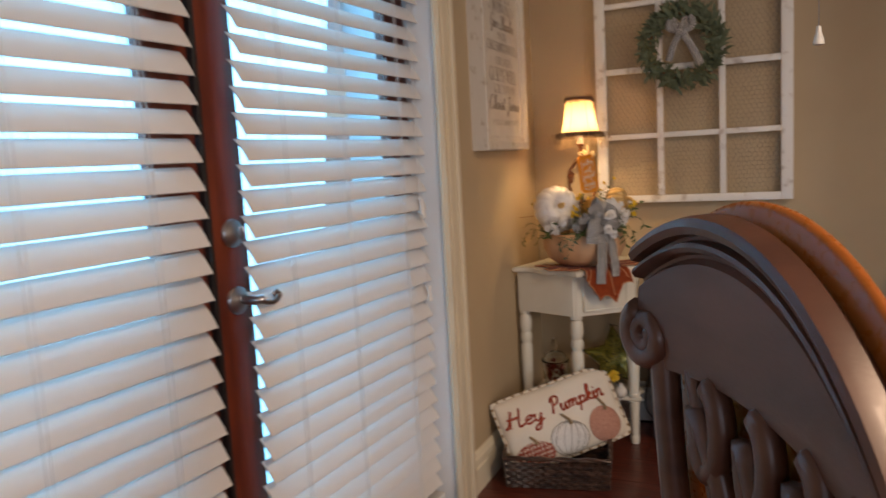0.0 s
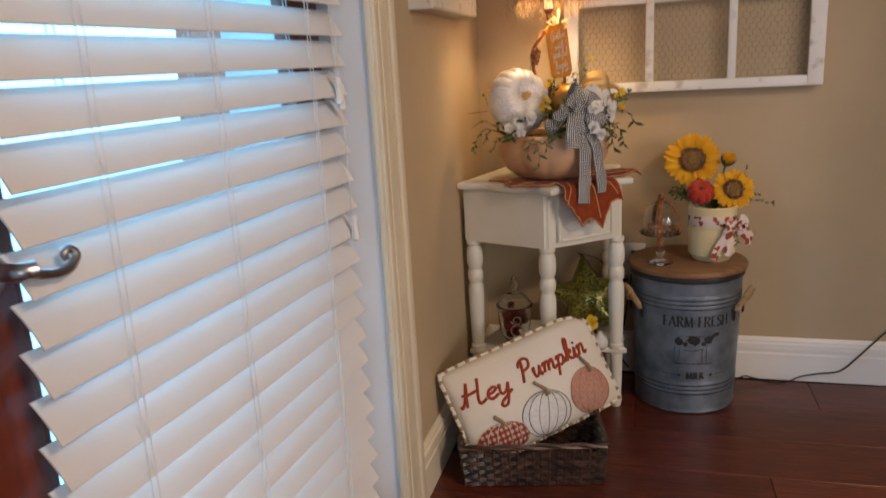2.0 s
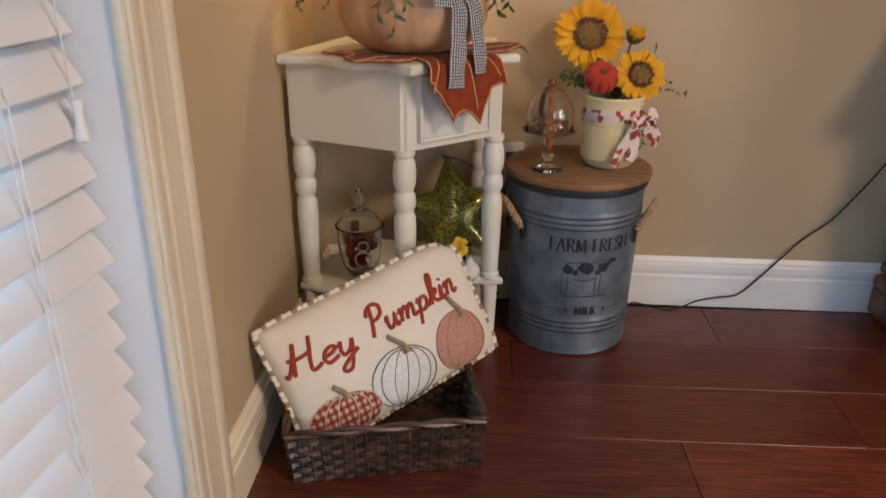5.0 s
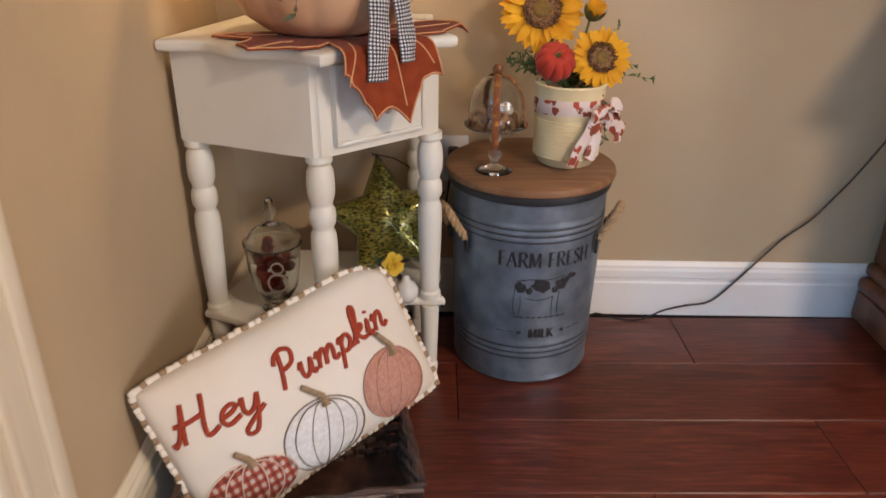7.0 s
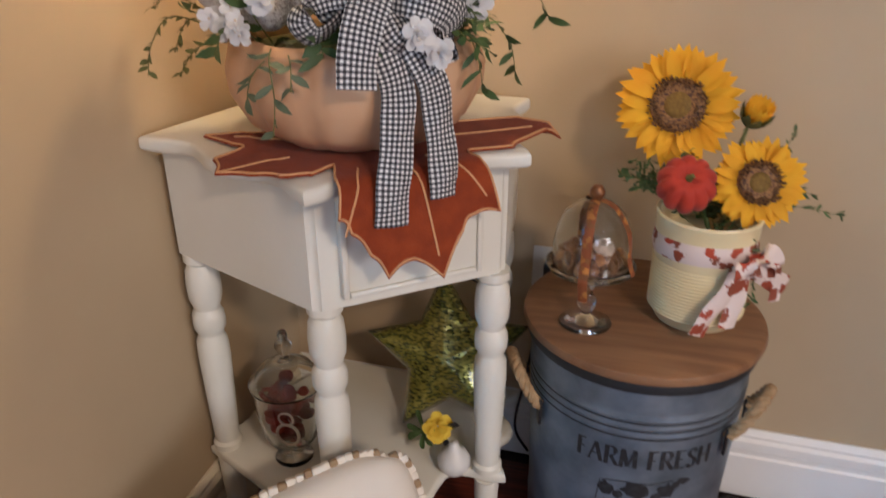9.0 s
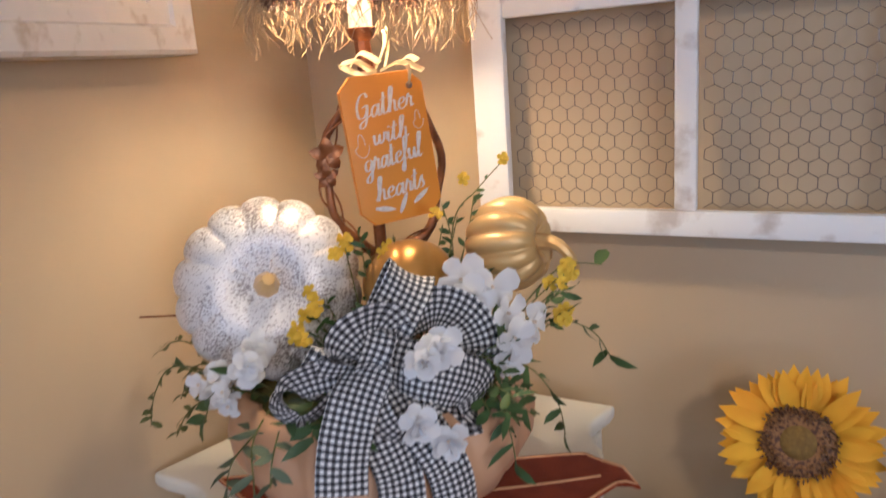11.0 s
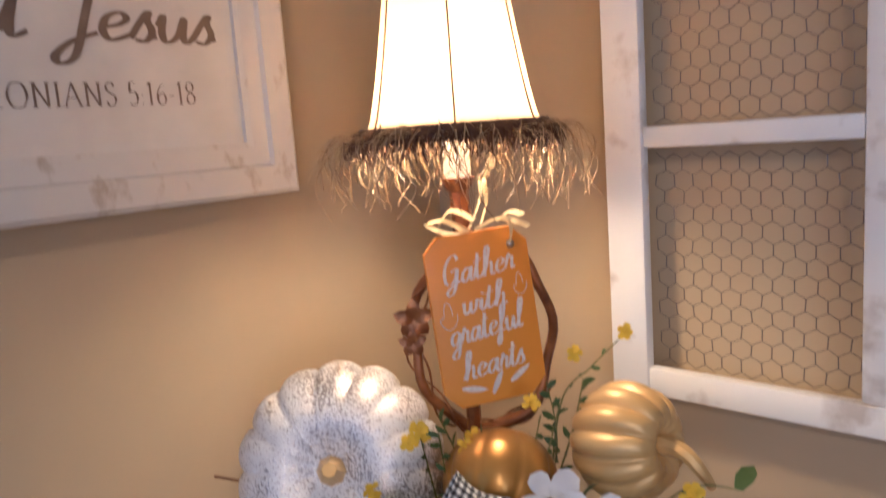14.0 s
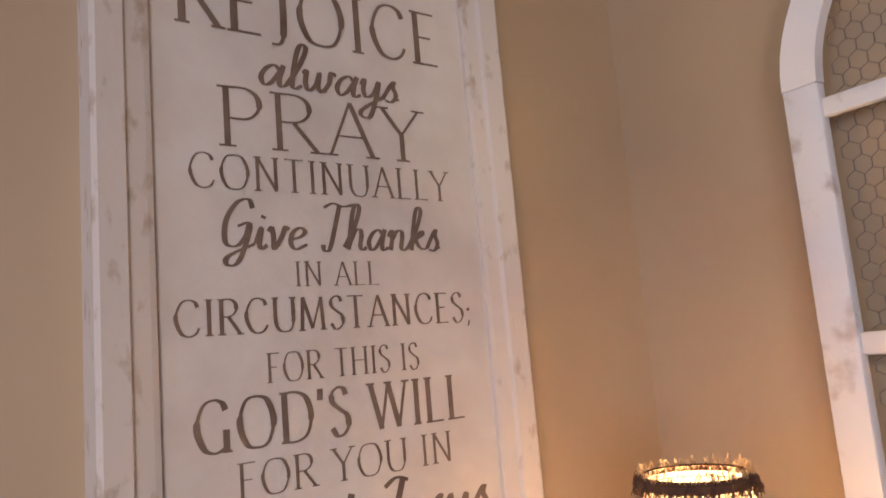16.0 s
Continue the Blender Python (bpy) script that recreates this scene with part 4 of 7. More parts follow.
def drum_text(s, x, z, w, h, **k):
    return [warp(move(bm, pose(x, z, 0)), on_drum()) for bm in inked(s, SERIF, w, h, k["weight"], True, cuts=4)]


for bm in drum_text("FARM FRESH", 0, 0.314, 0.205, 0.034, weight=0.0066) + drum_text("MILK", 0.0, 0.134, 0.056, 0.021, weight=0.0066):
    part("stencilled_letter", bm, PRINT, D)


def blot(pts, mm=1.0):
    bm = bmesh.new()
    vs = [bm.verts.new((x, y, 0)) for x, y in pts]
    f = bm.faces.new(vs)
    bmesh.ops.triangulate(bm, faces=[f])
    bmesh.ops.subdivide_edges(bm, edges=[e for e in bm.edges if e.calc_length() > 0.015], cuts=1)
    return warp(bm, on_drum())


def ragged(cx, cy, rx, ry, n=14):
    return [(cx + rx * (1 + R.uniform(-0.25, 0.25)) * math.cos(2 * math.pi * i / n), cy + ry * (1 + R.uniform(-0.25, 0.25)) * math.sin(2 * math.pi * i / n)) for i in range(n)]


def star(cx, cy, r):
    return [(cx + (r if i % 2 == 0 else 0.42 * r) * math.sin(math.pi * i / 5), cy + (r if i % 2 == 0 else 0.42 * r) * math.cos(math.pi * i / 5)) for i in range(10)]


for sx in (-0.049, 0.049):
    part("printed_star", blot(star(sx, 0.135, 0.0075)), PRINT, D)
    s = 1 if sx > 0 else -1
    for x0, x1 in ((s * 0.062, s * 0.074), (s * 0.078, s * 0.1)):
        part("printed_dash", blot([(min(x0, x1), 0.1345), (max(x0, x1), 0.1345), (max(x0, x1), 0.1365), (min(x0, x1), 0.1365)]), PRINT, D)
# stencilled plain patches and strokes between the words
for cx, cy, rx, ry in ((-0.052, 0.232, 0.011, 0.014), (-0.034, 0.226, 0.007, 0.009), (-0.008, 0.237, 0.02, 0.016), (0.022, 0.226, 0.008, 0.008), (0.036, 0.237, 0.014, 0.015), (0.062, 0.255, 0.011, 0.007), (0.05, 0.247, 0.007, 0.008)):
    part("printed_patch", blot(ragged(cx, cy + 0.015, rx, ry)), PRINT, D)
for pts in ([(-0.062, 0.245), (-0.064, 0.22), (-0.066, 0.19), (-0.062, 0.163)], [(-0.06, 0.248), (-0.03, 0.253), (0.01, 0.252), (0.045, 0.258)], [(-0.052, 0.212), (-0.05, 0.19), (-0.053, 0.163)], [(-0.04, 0.207), (-0.01, 0.203), (0.02, 0.21)],
            [(0.02, 0.212), (0.018, 0.19), (0.019, 0.163)], [(0.034, 0.22), (0.031, 0.19), (0.032, 0.165)], [(0.045, 0.225), (0.05, 0.24)]):
    part("printed_stroke", tube([on_drum(0.0004)(q) for q in smooth_path([(x, y + 0.015, 0) for x, y in pts], 4)], 0.0009, 4), PRINT, D)
for k in range(9):
    x = -0.066 + k * 0.0135
    part("printed_stroke", blot([(x, 0.173 + R.uniform(-0.003, 0.002)), (x + R.uniform(0.008, 0.016), 0.173), (x + 0.012, 0.1765), (x + 0.002, 0.176)]), PRINT, D)
for ang in (202, -22):
    a = radians(ang)
    e, s = Vector((math.cos(a), math.sin(a), 0)), Vector((-math.sin(a), math.cos(a), 0))
    rr = 0.171
    for w in (-0.045, 0.045):
        part("handle_bracket", move(boxed(-0.001, 0.004, -0.009, 0.009, -0.026, 0.02, 0.002), pose(*(e * (rr - 0.003) + s * w), 0, 0, ang) @ pose(0, 0, 0.33)), BLACK, D)
    base = smooth_path([e * rr + s * -0.045 + Vector((0, 0, 0.337)), e * (rr + 0.016) + s * -0.042 + Vector((0, 0, 0.362)), e * (rr + 0.03) + s * -0.025 + Vector((0, 0, 0.392)), e * (rr + 0.032) + Vector((0, 0, 0.398)),
                        e * (rr + 0.03) + s * 0.025 + Vector((0, 0, 0.392)), e * (rr + 0.016) + s * 0.042 + Vector((0, 0, 0.362)), e * rr + s * 0.045 + Vector((0, 0, 0.337))], 10)
    bm = bmesh.new()
    for ph in range(3):
        path = []
        for i, p in enumerate(base):
            d = (base[min(i + 1, len(base) - 1)] - base[max(i - 1, 0)]).normalized()
            u = d.cross(e).normalized()
            v = d.cross(u)
            t = i * 0.55 + ph * 2 * math.pi / 3
            path.append(p + 0.0048 * (math.cos(t) * u + math.sin(t) * v))
        tube(path, 0.0052, 7, bm)
    part("rope_handle", bm, ROPE, D, "twisted jute rope handle")

# ---- basket ----
BA = 11.3
BW, BD, BH = 0.372, 0.215, 0.118
B = empty("wicker_basket", pose(-0.816, 2.215, 0, 0, 0, BA), "low dark brown woven wicker basket on the floor", "basket")


def flare(x, y, z):
    k = 1 + 0.05 * z / BH
    return Vector((x * k, BD / 2 + (y - BD / 2) * k, z))


def strand(z, ph, r):
    pts = []
    n = 18
    for i in range(n + 1):
        pts.append((-BW / 2 + BW * i / n, 0, 0, -1))
    m = 10
    for i in range(1, m + 1):
        pts.append((BW / 2, BD * i / m, 1, 0))
    for i in range(1, n + 1):
        pts.append((BW / 2 - BW * i / n, BD, 0, 1))
    for i in range(1, m + 1):
        pts.append((-BW / 2, BD - BD * i / m, -1, 0))
    out = []
    for i, (x, y, nx, ny) in enumerate(pts):
        w = 0.0042 * (1 if (i // 1 + ph) % 2 else -1)
        p = flare(x, y, z + R.uniform(-0.0006, 0.0006))
        out.append(p + Vector((nx * w, ny * w, 0)))
    return tube(smooth_path(out, 2), r, 5)


k = 0
z = 0.006
while z < BH - 0.014:
    part("wicker_strand", strand(z, (k // 2) % 2, 0.0033), WICKER, B)
    z += 0.0062
    k += 1
n = 18
for i in range(n + 1):
    for y in (0.0, BD):
        x = -BW / 2 + BW * i / n
        part("stake", tube([flare(x, y, 0.003), flare(x, y, BH - 0.008)], 0.0034, 5), WICKER, B)
for ph in (0, math.pi):
    path = []
    base = [(-BW / 2, 0), (BW / 2, 0), (BW / 2, BD), (-BW / 2, BD), (-BW / 2, 0)]
    dense = []
    for p, q in zip(base, base[1:]):
        dense += [lerp(p, q, t / 24) for t in range(24)]
    for i, (x, y) in enumerate(dense + [base[0]]):
        t = i * 0.55 + ph
        p = flare(x, y, BH)
        path.append(p + Vector((0.004 * math.cos(t), 0.004 * math.cos(t), 0.0045 * math.sin(t))))
    part("rim", tube(path, 0.0058, 6), WICKER, B)
part("bottom", boxed(-BW / 2 + 0.004, BW / 2 - 0.004, 0.004, BD - 0.004, 0.002, 0.008), WICKER, B)

# ---- pillow ----
PU, PV = Vector((0.371, 0.295, 0.105)).normalized(), Vector((0.144, -0.044, -0.262)).normalized()
PV = (PV - PU * PV.dot(PU)).normalized()
PN = PV.cross(PU).normalized()
if PN.y > 0:
    PN = -PN
PW, PH, PT = 0.506, 0.302, 0.066
P0 = Vector((-1.100, 2.282, 0.281))
V3 = Vector
Q = empty("pumpkin_pillow", Matrix(((PU.x, -PV.x, PN.x, P0.x), (PU.y, -PV.y, PN.y, P0.y), (PU.z, -PV.z, PN.z, P0.z), (0, 0, 0, 1))), "cream lumbar pillow with stitched pumpkins leaning in the basket", "pillow")


def puff(x, y):
    """Height of the pillow's face over its middle plane; x 0..PW, y 0..-PH."""
    u, v = min(1, max(0, x / PW)), min(1, max(0, -y / PH))
    return PT * (max(0, (16 * u * (1 - u) * v * (1 - v)))) ** 0.42 * (1 + 0.04 * math.sin(9 * u + 5 * v) + 0.03 * math.sin(17 * v - 6 * u) + 0.10 * math.exp(-7 * u) * math.sin(26 * v + 9 * u))


def pull_in(x, y):
    """Sides drawn in between the corners, and the corners rounded: the upper far one most."""
    u, v = x / PW - 0.5, -y / PH - 0.5
    k = (4 * abs(u * v)) ** 5 * (0.036 if u > 0 and v < 0 else 0.012)
    sx, sy = (1 if u > 0 else -1), (1 if v > 0 else -1)
    return (x - 0.020 * u * (1 - 4 * v * v) - k * sx, y + 0.018 * v * (1 - 4 * u * u) + k * sy)


bm = bmesh.new()
nx, ny = 44, 28
for sgn in (1, -1):
    g = [[bm.verts.new((*pull_in(PW * i / nx, -PH * j / ny), sgn * puff(PW * i / nx, -PH * j / ny))) for j in range(ny + 1)] for i in range(nx + 1)]
    for i in range(nx):
        for j in range(ny):
            bm.faces.new((g[i][j], g[i + 1][j], g[i + 1][j + 1], g[i][j + 1]))
bmesh.ops.remove_doubles(bm, verts=bm.verts, dist=0.0003)
bmesh.ops.recalc_face_normals(bm, faces=bm.faces)
part("cover", bm, LINEN, Q, "", "all")


def on_pillow(lift):
    return lambda p: (*pull_in(p.x, p.y), puff(p.x, p.y) + lift + p.z)


def applique(pts, lift, thick=0.0035):
    """A padded patch on the pillow's face from an outline; its uv is the pillow's own."""
    bm = bmesh.new()
    uv = bm.loops.layers.uv.verify()
    c = Vector((sum(p[0] for p in pts) / len(pts), sum(p[1] for p in pts) / len(pts)))
    rows = []
    for k in range(1, 8):
        f = k / 7
        rows.append([bm.verts.new((*pull_in(c.x + (x - c.x) * f, c.y + (y - c.y) * f), puff(c.x + (x - c.x) * f, c.y + (y - c.y) * f) + lift + thick * (1 - f ** 6) - (0.002 if k == 7 else 0))) for x, y in pts])
    cv = bm.verts.new((*pull_in(c.x, c.y), puff(c.x, c.y) + lift + thick))
    n = len(pts)
    for i in range(n):
        bm.faces.new((cv, rows[0][i], rows[0][(i + 1) % n]))
    for a, b in zip(rows, rows[1:]):
        for i in range(n):
            bm.faces.new((a[i], b[i], b[(i + 1) % n], a[(i + 1) % n]))
    for f in bm.faces:
        for lp in f.loops:
            lp[uv].uv = (lp.vert.co.x * 6, lp.vert.co.y * 6)
    bmesh.ops.recalc_face_normals(bm, faces=bm.faces)
    return bm


def oval(cx, cy, rx, ry, turn=0.0, n=40, lobes=0):
    out = []
    for i in range(n):
        a = 2 * math.pi * i / n
        x, y = rx * math.cos(a), ry * math.sin(a)
        if lobes:
            y *= 1 - 0.08 * math.cos(2 * a) ** 2
        c, s = math.cos(radians(turn)), math.sin(radians(turn))
        out.append((cx + x * c - y * s, cy + x * s + y * c))
    return out


def stitched(cx, cy, rx, ry, turn, material, name, lines, lift, line_mat, stem):
    p = part(name, applique(oval(cx, cy, rx, ry, turn), lift), material, Q)
    c, s = math.cos(radians(turn)), math.sin(radians(turn))
    put = lambda x, y: Vector((*pull_in(cx + x * c - y * s, cy + x * s + y * c), puff(cx + x * c - y * s, cy + x * s + y * c) + lift + 0.0038))
    for f in lines:
        part("rib_stitch", tube([put(rx * f * math.sqrt(max(0, 1 - t * t)), ry * t * 0.97) for t in [-1 + 2 * k / 14 for k in range(15)]], 0.0011, 4), line_mat, p)
    ol = [put(rx * 1.0 * math.cos(2 * math.pi * k / 32), ry * math.sin(2 * math.pi * k / 32)) - Vector((0, 0, 0.003)) for k in range(33)]
    part("outline_stitch", tube(ol, 0.0014, 4), line_mat, p)
    part("twine_stem", tube([put(0.004, ry * 0.78), put(0.0, ry * 1.05), put(stem, ry * 1.42)], [0.009, 0.006, 0.005], 6), TWINE, p)


stitched(0.243, -0.232, 0.080, 0.068, -16, CHENILLE, "white_pumpkin_patch", (-0.75, -0.35, 0.05, 0.42, 0.78), 0.0012, OUTLINE, -0.034)
stitched(0.402, -0.226, 0.068, 0.070, -20, PINKKNIT, "pink_pumpkin_patch", (-0.6, -0.2, 0.2, 0.6), 0.003, PINKKNIT, -0.03)
stitched(0.096, -0.245, 0.080, 0.050, -10, PLAID, "plaid_pumpkin_patch", (-0.62, -0.25, 0.3, 0.66), 0.0016, PALERING, -0.02)


def pillow_words(s, x, y, w, h, turn):
    bm = bmesh.new()
    m = pose(x, y, 0, 0, 0, turn)
    for _, path in strokes(s, SCRIPT, w, h, False, 0.18):
        tube([V3(on_pillow(0.001)(m @ p)) for p in path], 0.0042, 7, bm)
    return bm


part("embroidered_word", pillow_words("Hey", 0.096, -0.103, 0.155, 0.1, -3), REDTHREAD, Q, "rust red embroidered word")
part("embroidered_word", pillow_words("Pumpkin", 0.329, -0.1, 0.232, 0.092, 0), REDTHREAD, Q, "rust red embroidered word")
edge = []
for i in range(40):
    edge.append((PW * i / 40, 0, 1, 0))
for i in range(25):
    edge.append((PW, -PH * i / 25, 0, -1))
for i in range(40):
    edge.append((PW - PW * i / 40, -PH, -1, 0))
for i in range(25):
    edge.append((0, -PH + PH * i / 25, 0, 1))
tuft = [None, None]
for i, (x, y, dx, dy) in enumerate(edge):
    px, py = pull_in(x, y)
    k = 0 if i % 3 < 2 else 1
    m = pose(px, py, R.uniform(-0.001, 0.001), 0, 0, math.degrees(math.atan2(dy, dx)) + R.uniform(-14, 14)) @ Matrix.Diagonal((R.uniform(0.85, 1.15), R.uniform(0.85, 1.2), 1, 1))
    if tuft[k] is None:
        tuft[k] = part("trim_tuft", boxed(-0.0062, 0.0062, -0.0062, 0.0062, -0.0062, 0.0062, 0.003), (LINEN, TWINE)[k], Q, "", True, m)
    else:
        s = new("trim_tuft", tuft[k].data)
        s.parent, s.matrix_basis = Q, m

# ---- planter and what stands in it ----
V = Vector


def axis_pose(at, up, spin=0):
    """A pose whose z axis points along up."""
    return Matrix.Translation(at) @ V(up).to_track_quat("Z", "Y").to_matrix().to_4x4() @ pose(0, 0, 0, 0, 0, spin)


SET = V((-0.008, 0.028, 0))   # the whole arrangement stands a little towards the corner
PC = V((-0.796, 2.692, TZ + 0.0058)) + SET
K = empty("pumpkin_planter", Matrix.Translation(PC), "peach coloured pumpkin-shaped planter on the felt leaf", "planter")
pr = [(0, 0.0), (0.085, 0.0), (0.11, 0.006), (0.145, 0.03), (0.166, 0.068), (0.169, 0.095), (0.16, 0.125), (0.15, 0.136), (0.143, 0.134), (0.15, 0.115), (0.155, 0.095), (0.13, 0.06), (0, 0.055)]
part("bowl", lathe(pr, 96, lobes=12, depth=0.05), PEACH, K, "", "all")
part("moss_filling", lathe([(0, 0.128), (0.08, 0.124), (0.148, 0.112)], 32), OLIVE, K, "", "all")


def pumpkin(name, at, up, r, squash, lobes, depth, material, label, stem_mat, stem, spin=0):
    p = empty(name, axis_pose(at, up, spin), label, "pumpkin")
    prof = []
    for i in range(21):
        a = -math.pi / 2 + math.pi * i / 20
        rr = r * math.cos(a) ** 0.85 if 0 < i < 20 else 0
        dip = 1 - 0.42 * math.exp(-(rr / (0.36 * r)) ** 2)
        prof.append((rr, squash * r * math.sin(a) * dip))
    part("flesh", lathe(prof, 12 * lobes, lobes=lobes, depth=depth), material, p, "", "all")
    pts, rad = stem
    path = smooth_path([(x, y, squash * r * 0.5 + z) for x, y, z in pts], 6)
    part("stem", tube(path, [rad * (1.5 - 0.9 * i / (len(path) - 1)) for i in range(len(path))], 8), stem_mat, p)
    return p


pumpkin("white_pumpkin", V((-0.900, 2.668, 1.006)), (0.56, -0.74, 0.34), 0.099, 0.66, 14, 0.075, GLITTER, "white foam pumpkin dusted with silver glitter", PALEGOLD, ([(0, 0, 0.004), (0.001, 0, 0.02), (0.004, 0.003, 0.034)], 0.0105))
pumpkin("gold_pumpkin", V((-0.766, 2.737, 0.998)), (-0.3, 0.6, 0.6), 0.052, 0.9, 9, 0.05, GOLD, "shiny gold pumpkin behind the gingham bow", GOLD, ([(0, 0, 0), (0, 0, 0.008), (0.001, 0, 0.014)], 0.006))
pumpkin("pale_gold_pumpkin", V((-0.681, 2.814, 1.028)), (0.86, -0.02, 0.12), 0.053, 0.9, 12, 0.17, PALEGOLD, "ribbed pale gold pumpkin with a curled stem", PALEGOLD,
        ([(0, 0, 0), (0.002, 0, 0.018), (0.004, -0.006, 0.034), (0.016, -0.012, 0.044), (0.034, -0.012, 0.046)], 0.0066), -60)


def blossom(bm, c, n, r, petals=5, cup=0.25, wide=0.95, rings=1, curl=0.12):
    c, n = V(c), V(n).normalized()
    a = n.orthogonal().normalized()
    b = n.cross(a)
    for q in range(rings):
        k = 1 - 0.35 * q
        for i in range(petals):
            t = 2 * math.pi * (i + 0.5 * q + R.uniform(-0.14, 0.14)) / petals
            d = (a * math.cos(t) + b * math.sin(t))
            side = n.cross(d)
            tip = c + d * r * k * R.uniform(0.85, 1.12) + n * r * (cup + 0.3 * q) * R.uniform(0.2, 1.8) + side * r * R.uniform(-0.12, 0.12)
            leaf(bm, c + d * r * 0.05, tip, n + side * R.uniform(-0.45, 0.45), r * wide * k * R.uniform(0.78, 0.98), R.uniform(0.1, 0.45), curl * R.uniform(-0.4, 1.8), 5, True)
    return bm


def sprig(bm_leaf, bm_stem, pts, count, size, width, spread=0.9, both=True, r=0.0011):
    """A stalk with leaves along it."""
    path = smooth_path(pts, 6)
    tube(path, r, 5, bm_stem, 0.5)
    for i in range(count):
        t = 0.15 + 0.85 * i / max(1, count - 1)
        k = min(len(path) - 2, int(t * (len(path) - 1)))
        p = path[k]
        d = (path[k + 1] - path[k]).normalized()
        side = d.cross(V((R.uniform(-0.4, 0.4), R.uniform(-0.4, 0.4), 1))).normalized() * (1 if i % 2 else -1)
        if not both:
            side = V((R.uniform(-1, 1), R.uniform(-1, 1), R.uniform(-1, 1))).normalized()
        tip = p + (d * (1 - spread * 0.5) + side * spread).normalized() * size * R.uniform(0.75, 1.2)
        leaf(bm_leaf, p, tip, d.cross(side) + V((0, 0, 0.3)), width * R.uniform(0.8, 1.2), 0.2, 0.08, 3)


def spray(name, label, stalks, leaf_mat, size, width, count, category="foliage", flowers=(), petal_mat=None, petal_label="", **k):
    s = empty(name, Matrix.Translation(V(stalks[0][0]) + SET), label, category, "silk sprays in the planter")
    inv = Matrix.Translation(-V(stalks[0][0]))
    bl_, bs_ = bmesh.new(), bmesh.new()
    for pts in stalks:
        sprig(bl_, bs_, pts, count, size, width, **k)
    part("stalk", move(bs_, inv), OLIVE, s)
    part("leaves", move(bl_, inv), leaf_mat, s, "", "all")
    for c, n, r, pet, rings in flowers:
        f = part("flower", move(blossom(bmesh.new(), c, n, r, pet, rings=rings), inv), petal_mat, s, petal_label, "all")
        part("flower_heart", move(lathe([(0, 0.002), (0.0014, 0.0014), (0.0018, 0), (0, -0.002)], 8), inv @ axis_pose(V(c) + V(n).normalized() * 0.003, n)), PETALY if petal_mat is PETALY else PALERING, f)
    return s


CAMN = V((0.62, -0.72, 0.3))
BO = V((-0.742, 2.612, 0.972))                # the bow's knot, and its axes: along, out, up
BR = V((0.72, 0.69, 0)).normalized()
BN = V((0.66, -0.69, 0.28)).normalized()
BU = BN.cross(BR)


def by_bow(x, y, z):
    return BO - SET + BR * x + BU * y + BN * z


def jit(n, k=0.4):
    return V(n) + V((R.uniform(-k, k), R.uniform(-k, k), R.uniform(-k, k)))


# white blossoms
def cluster(c, spreadr, count, r, n=CAMN, rings=1, pet=5):
    c = V(c)
    return [(c + V((R.uniform(-1, 1), R.uniform(-1, 1), R.uniform(-0.8, 0.8))) * spreadr, jit(n, 0.5), r * R.uniform(0.85, 1.15), pet, rings) for _ in range(count)]


spray("white_flower_spray", "white silk hydrangea blossoms beside the gold pumpkin", [[(-0.70, 2.68, 0.90), (-0.68, 2.68, 0.96), (-0.665, 2.685, 1.01)], [(-0.69, 2.67, 0.9), (-0.65, 2.66, 0.94), (-0.635, 2.67, 0.975)]], GREEN, 0.035, 0.014, 5, "flowers",
      [(V((-0.682, 2.676, 1.018)), V((0.5, -0.8, 0.3)), 0.026, 4, 1), (V((-0.655, 2.69, 1.008)), V((0.6, -0.7, 0.2)), 0.026, 4, 1), (V((-0.668, 2.672, 1.000)), V((0.5, -0.8, 0.1)), 0.024, 5, 1), (V((-0.637, 2.682, 0.985)), V((0.8, -0.5, 0.1)), 0.02, 5, 1),
       (V((-0.628, 2.672, 0.965)), V((0.8, -0.6, -0.1)), 0.022, 5, 1), (V((-0.618, 2.70, 0.972)), V((0.9, -0.3, 0.1)), 0.02, 5, 1), (V((-0.632, 2.668, 0.945)), V((0.7, -0.7, -0.2)), 0.02, 5, 1)], PETALW, "white silk blossom")
spray("white_flower_spray", "white silk blossoms below the white pumpkin", [[(-0.87, 2.62, 0.89), (-0.87, 2.57, 0.935), (-0.865, 2.55, 0.96)], [(-0.9, 2.62, 0.89), (-0.93, 2.57, 0.93), (-0.945, 2.55, 0.945)]], GREEN, 0.03, 0.012, 5, "flowers",
      cluster((-0.845, 2.553, 0.968), 0.018, 5, 0.017, V((0.6, -0.8, 0.2)), 2) + cluster((-0.90, 2.555, 0.945), 0.024, 6, 0.0145, V((0.4, -0.9, 0))) + cluster((-0.865, 2.545, 0.93), 0.018, 4, 0.0135, V((0.4, -0.9, 0))), PETALW, "white silk blossom")
spray("white_flower_spray", "small ruffled white blossoms tucked in the bow", [[by_bow(0.03, -0.06, -0.02), by_bow(0.04, -0.04, 0.02), by_bow(0.05, -0.006, 0.046)], [by_bow(0.02, -0.07, -0.02), by_bow(0.02, -0.068, 0.02), by_bow(0.022, -0.063, 0.05)]], GREEN, 0.025, 0.01, 3, "flowers",
      [(by_bow(0.052, -0.004, 0.05), V((0.6, -0.7, 0.5)), 0.021, 6, 3), (by_bow(0.034, -0.012, 0.056), V((0.5, -0.8, 0.4)), 0.018, 6, 3), (by_bow(0.022, -0.062, 0.056), V((0.5, -0.85, 0)), 0.018, 6, 3), (by_bow(0.047, -0.083, 0.05), V((0.6, -0.8, 0)), 0.018, 6, 3)], PETALW, "ruffled white blossom")
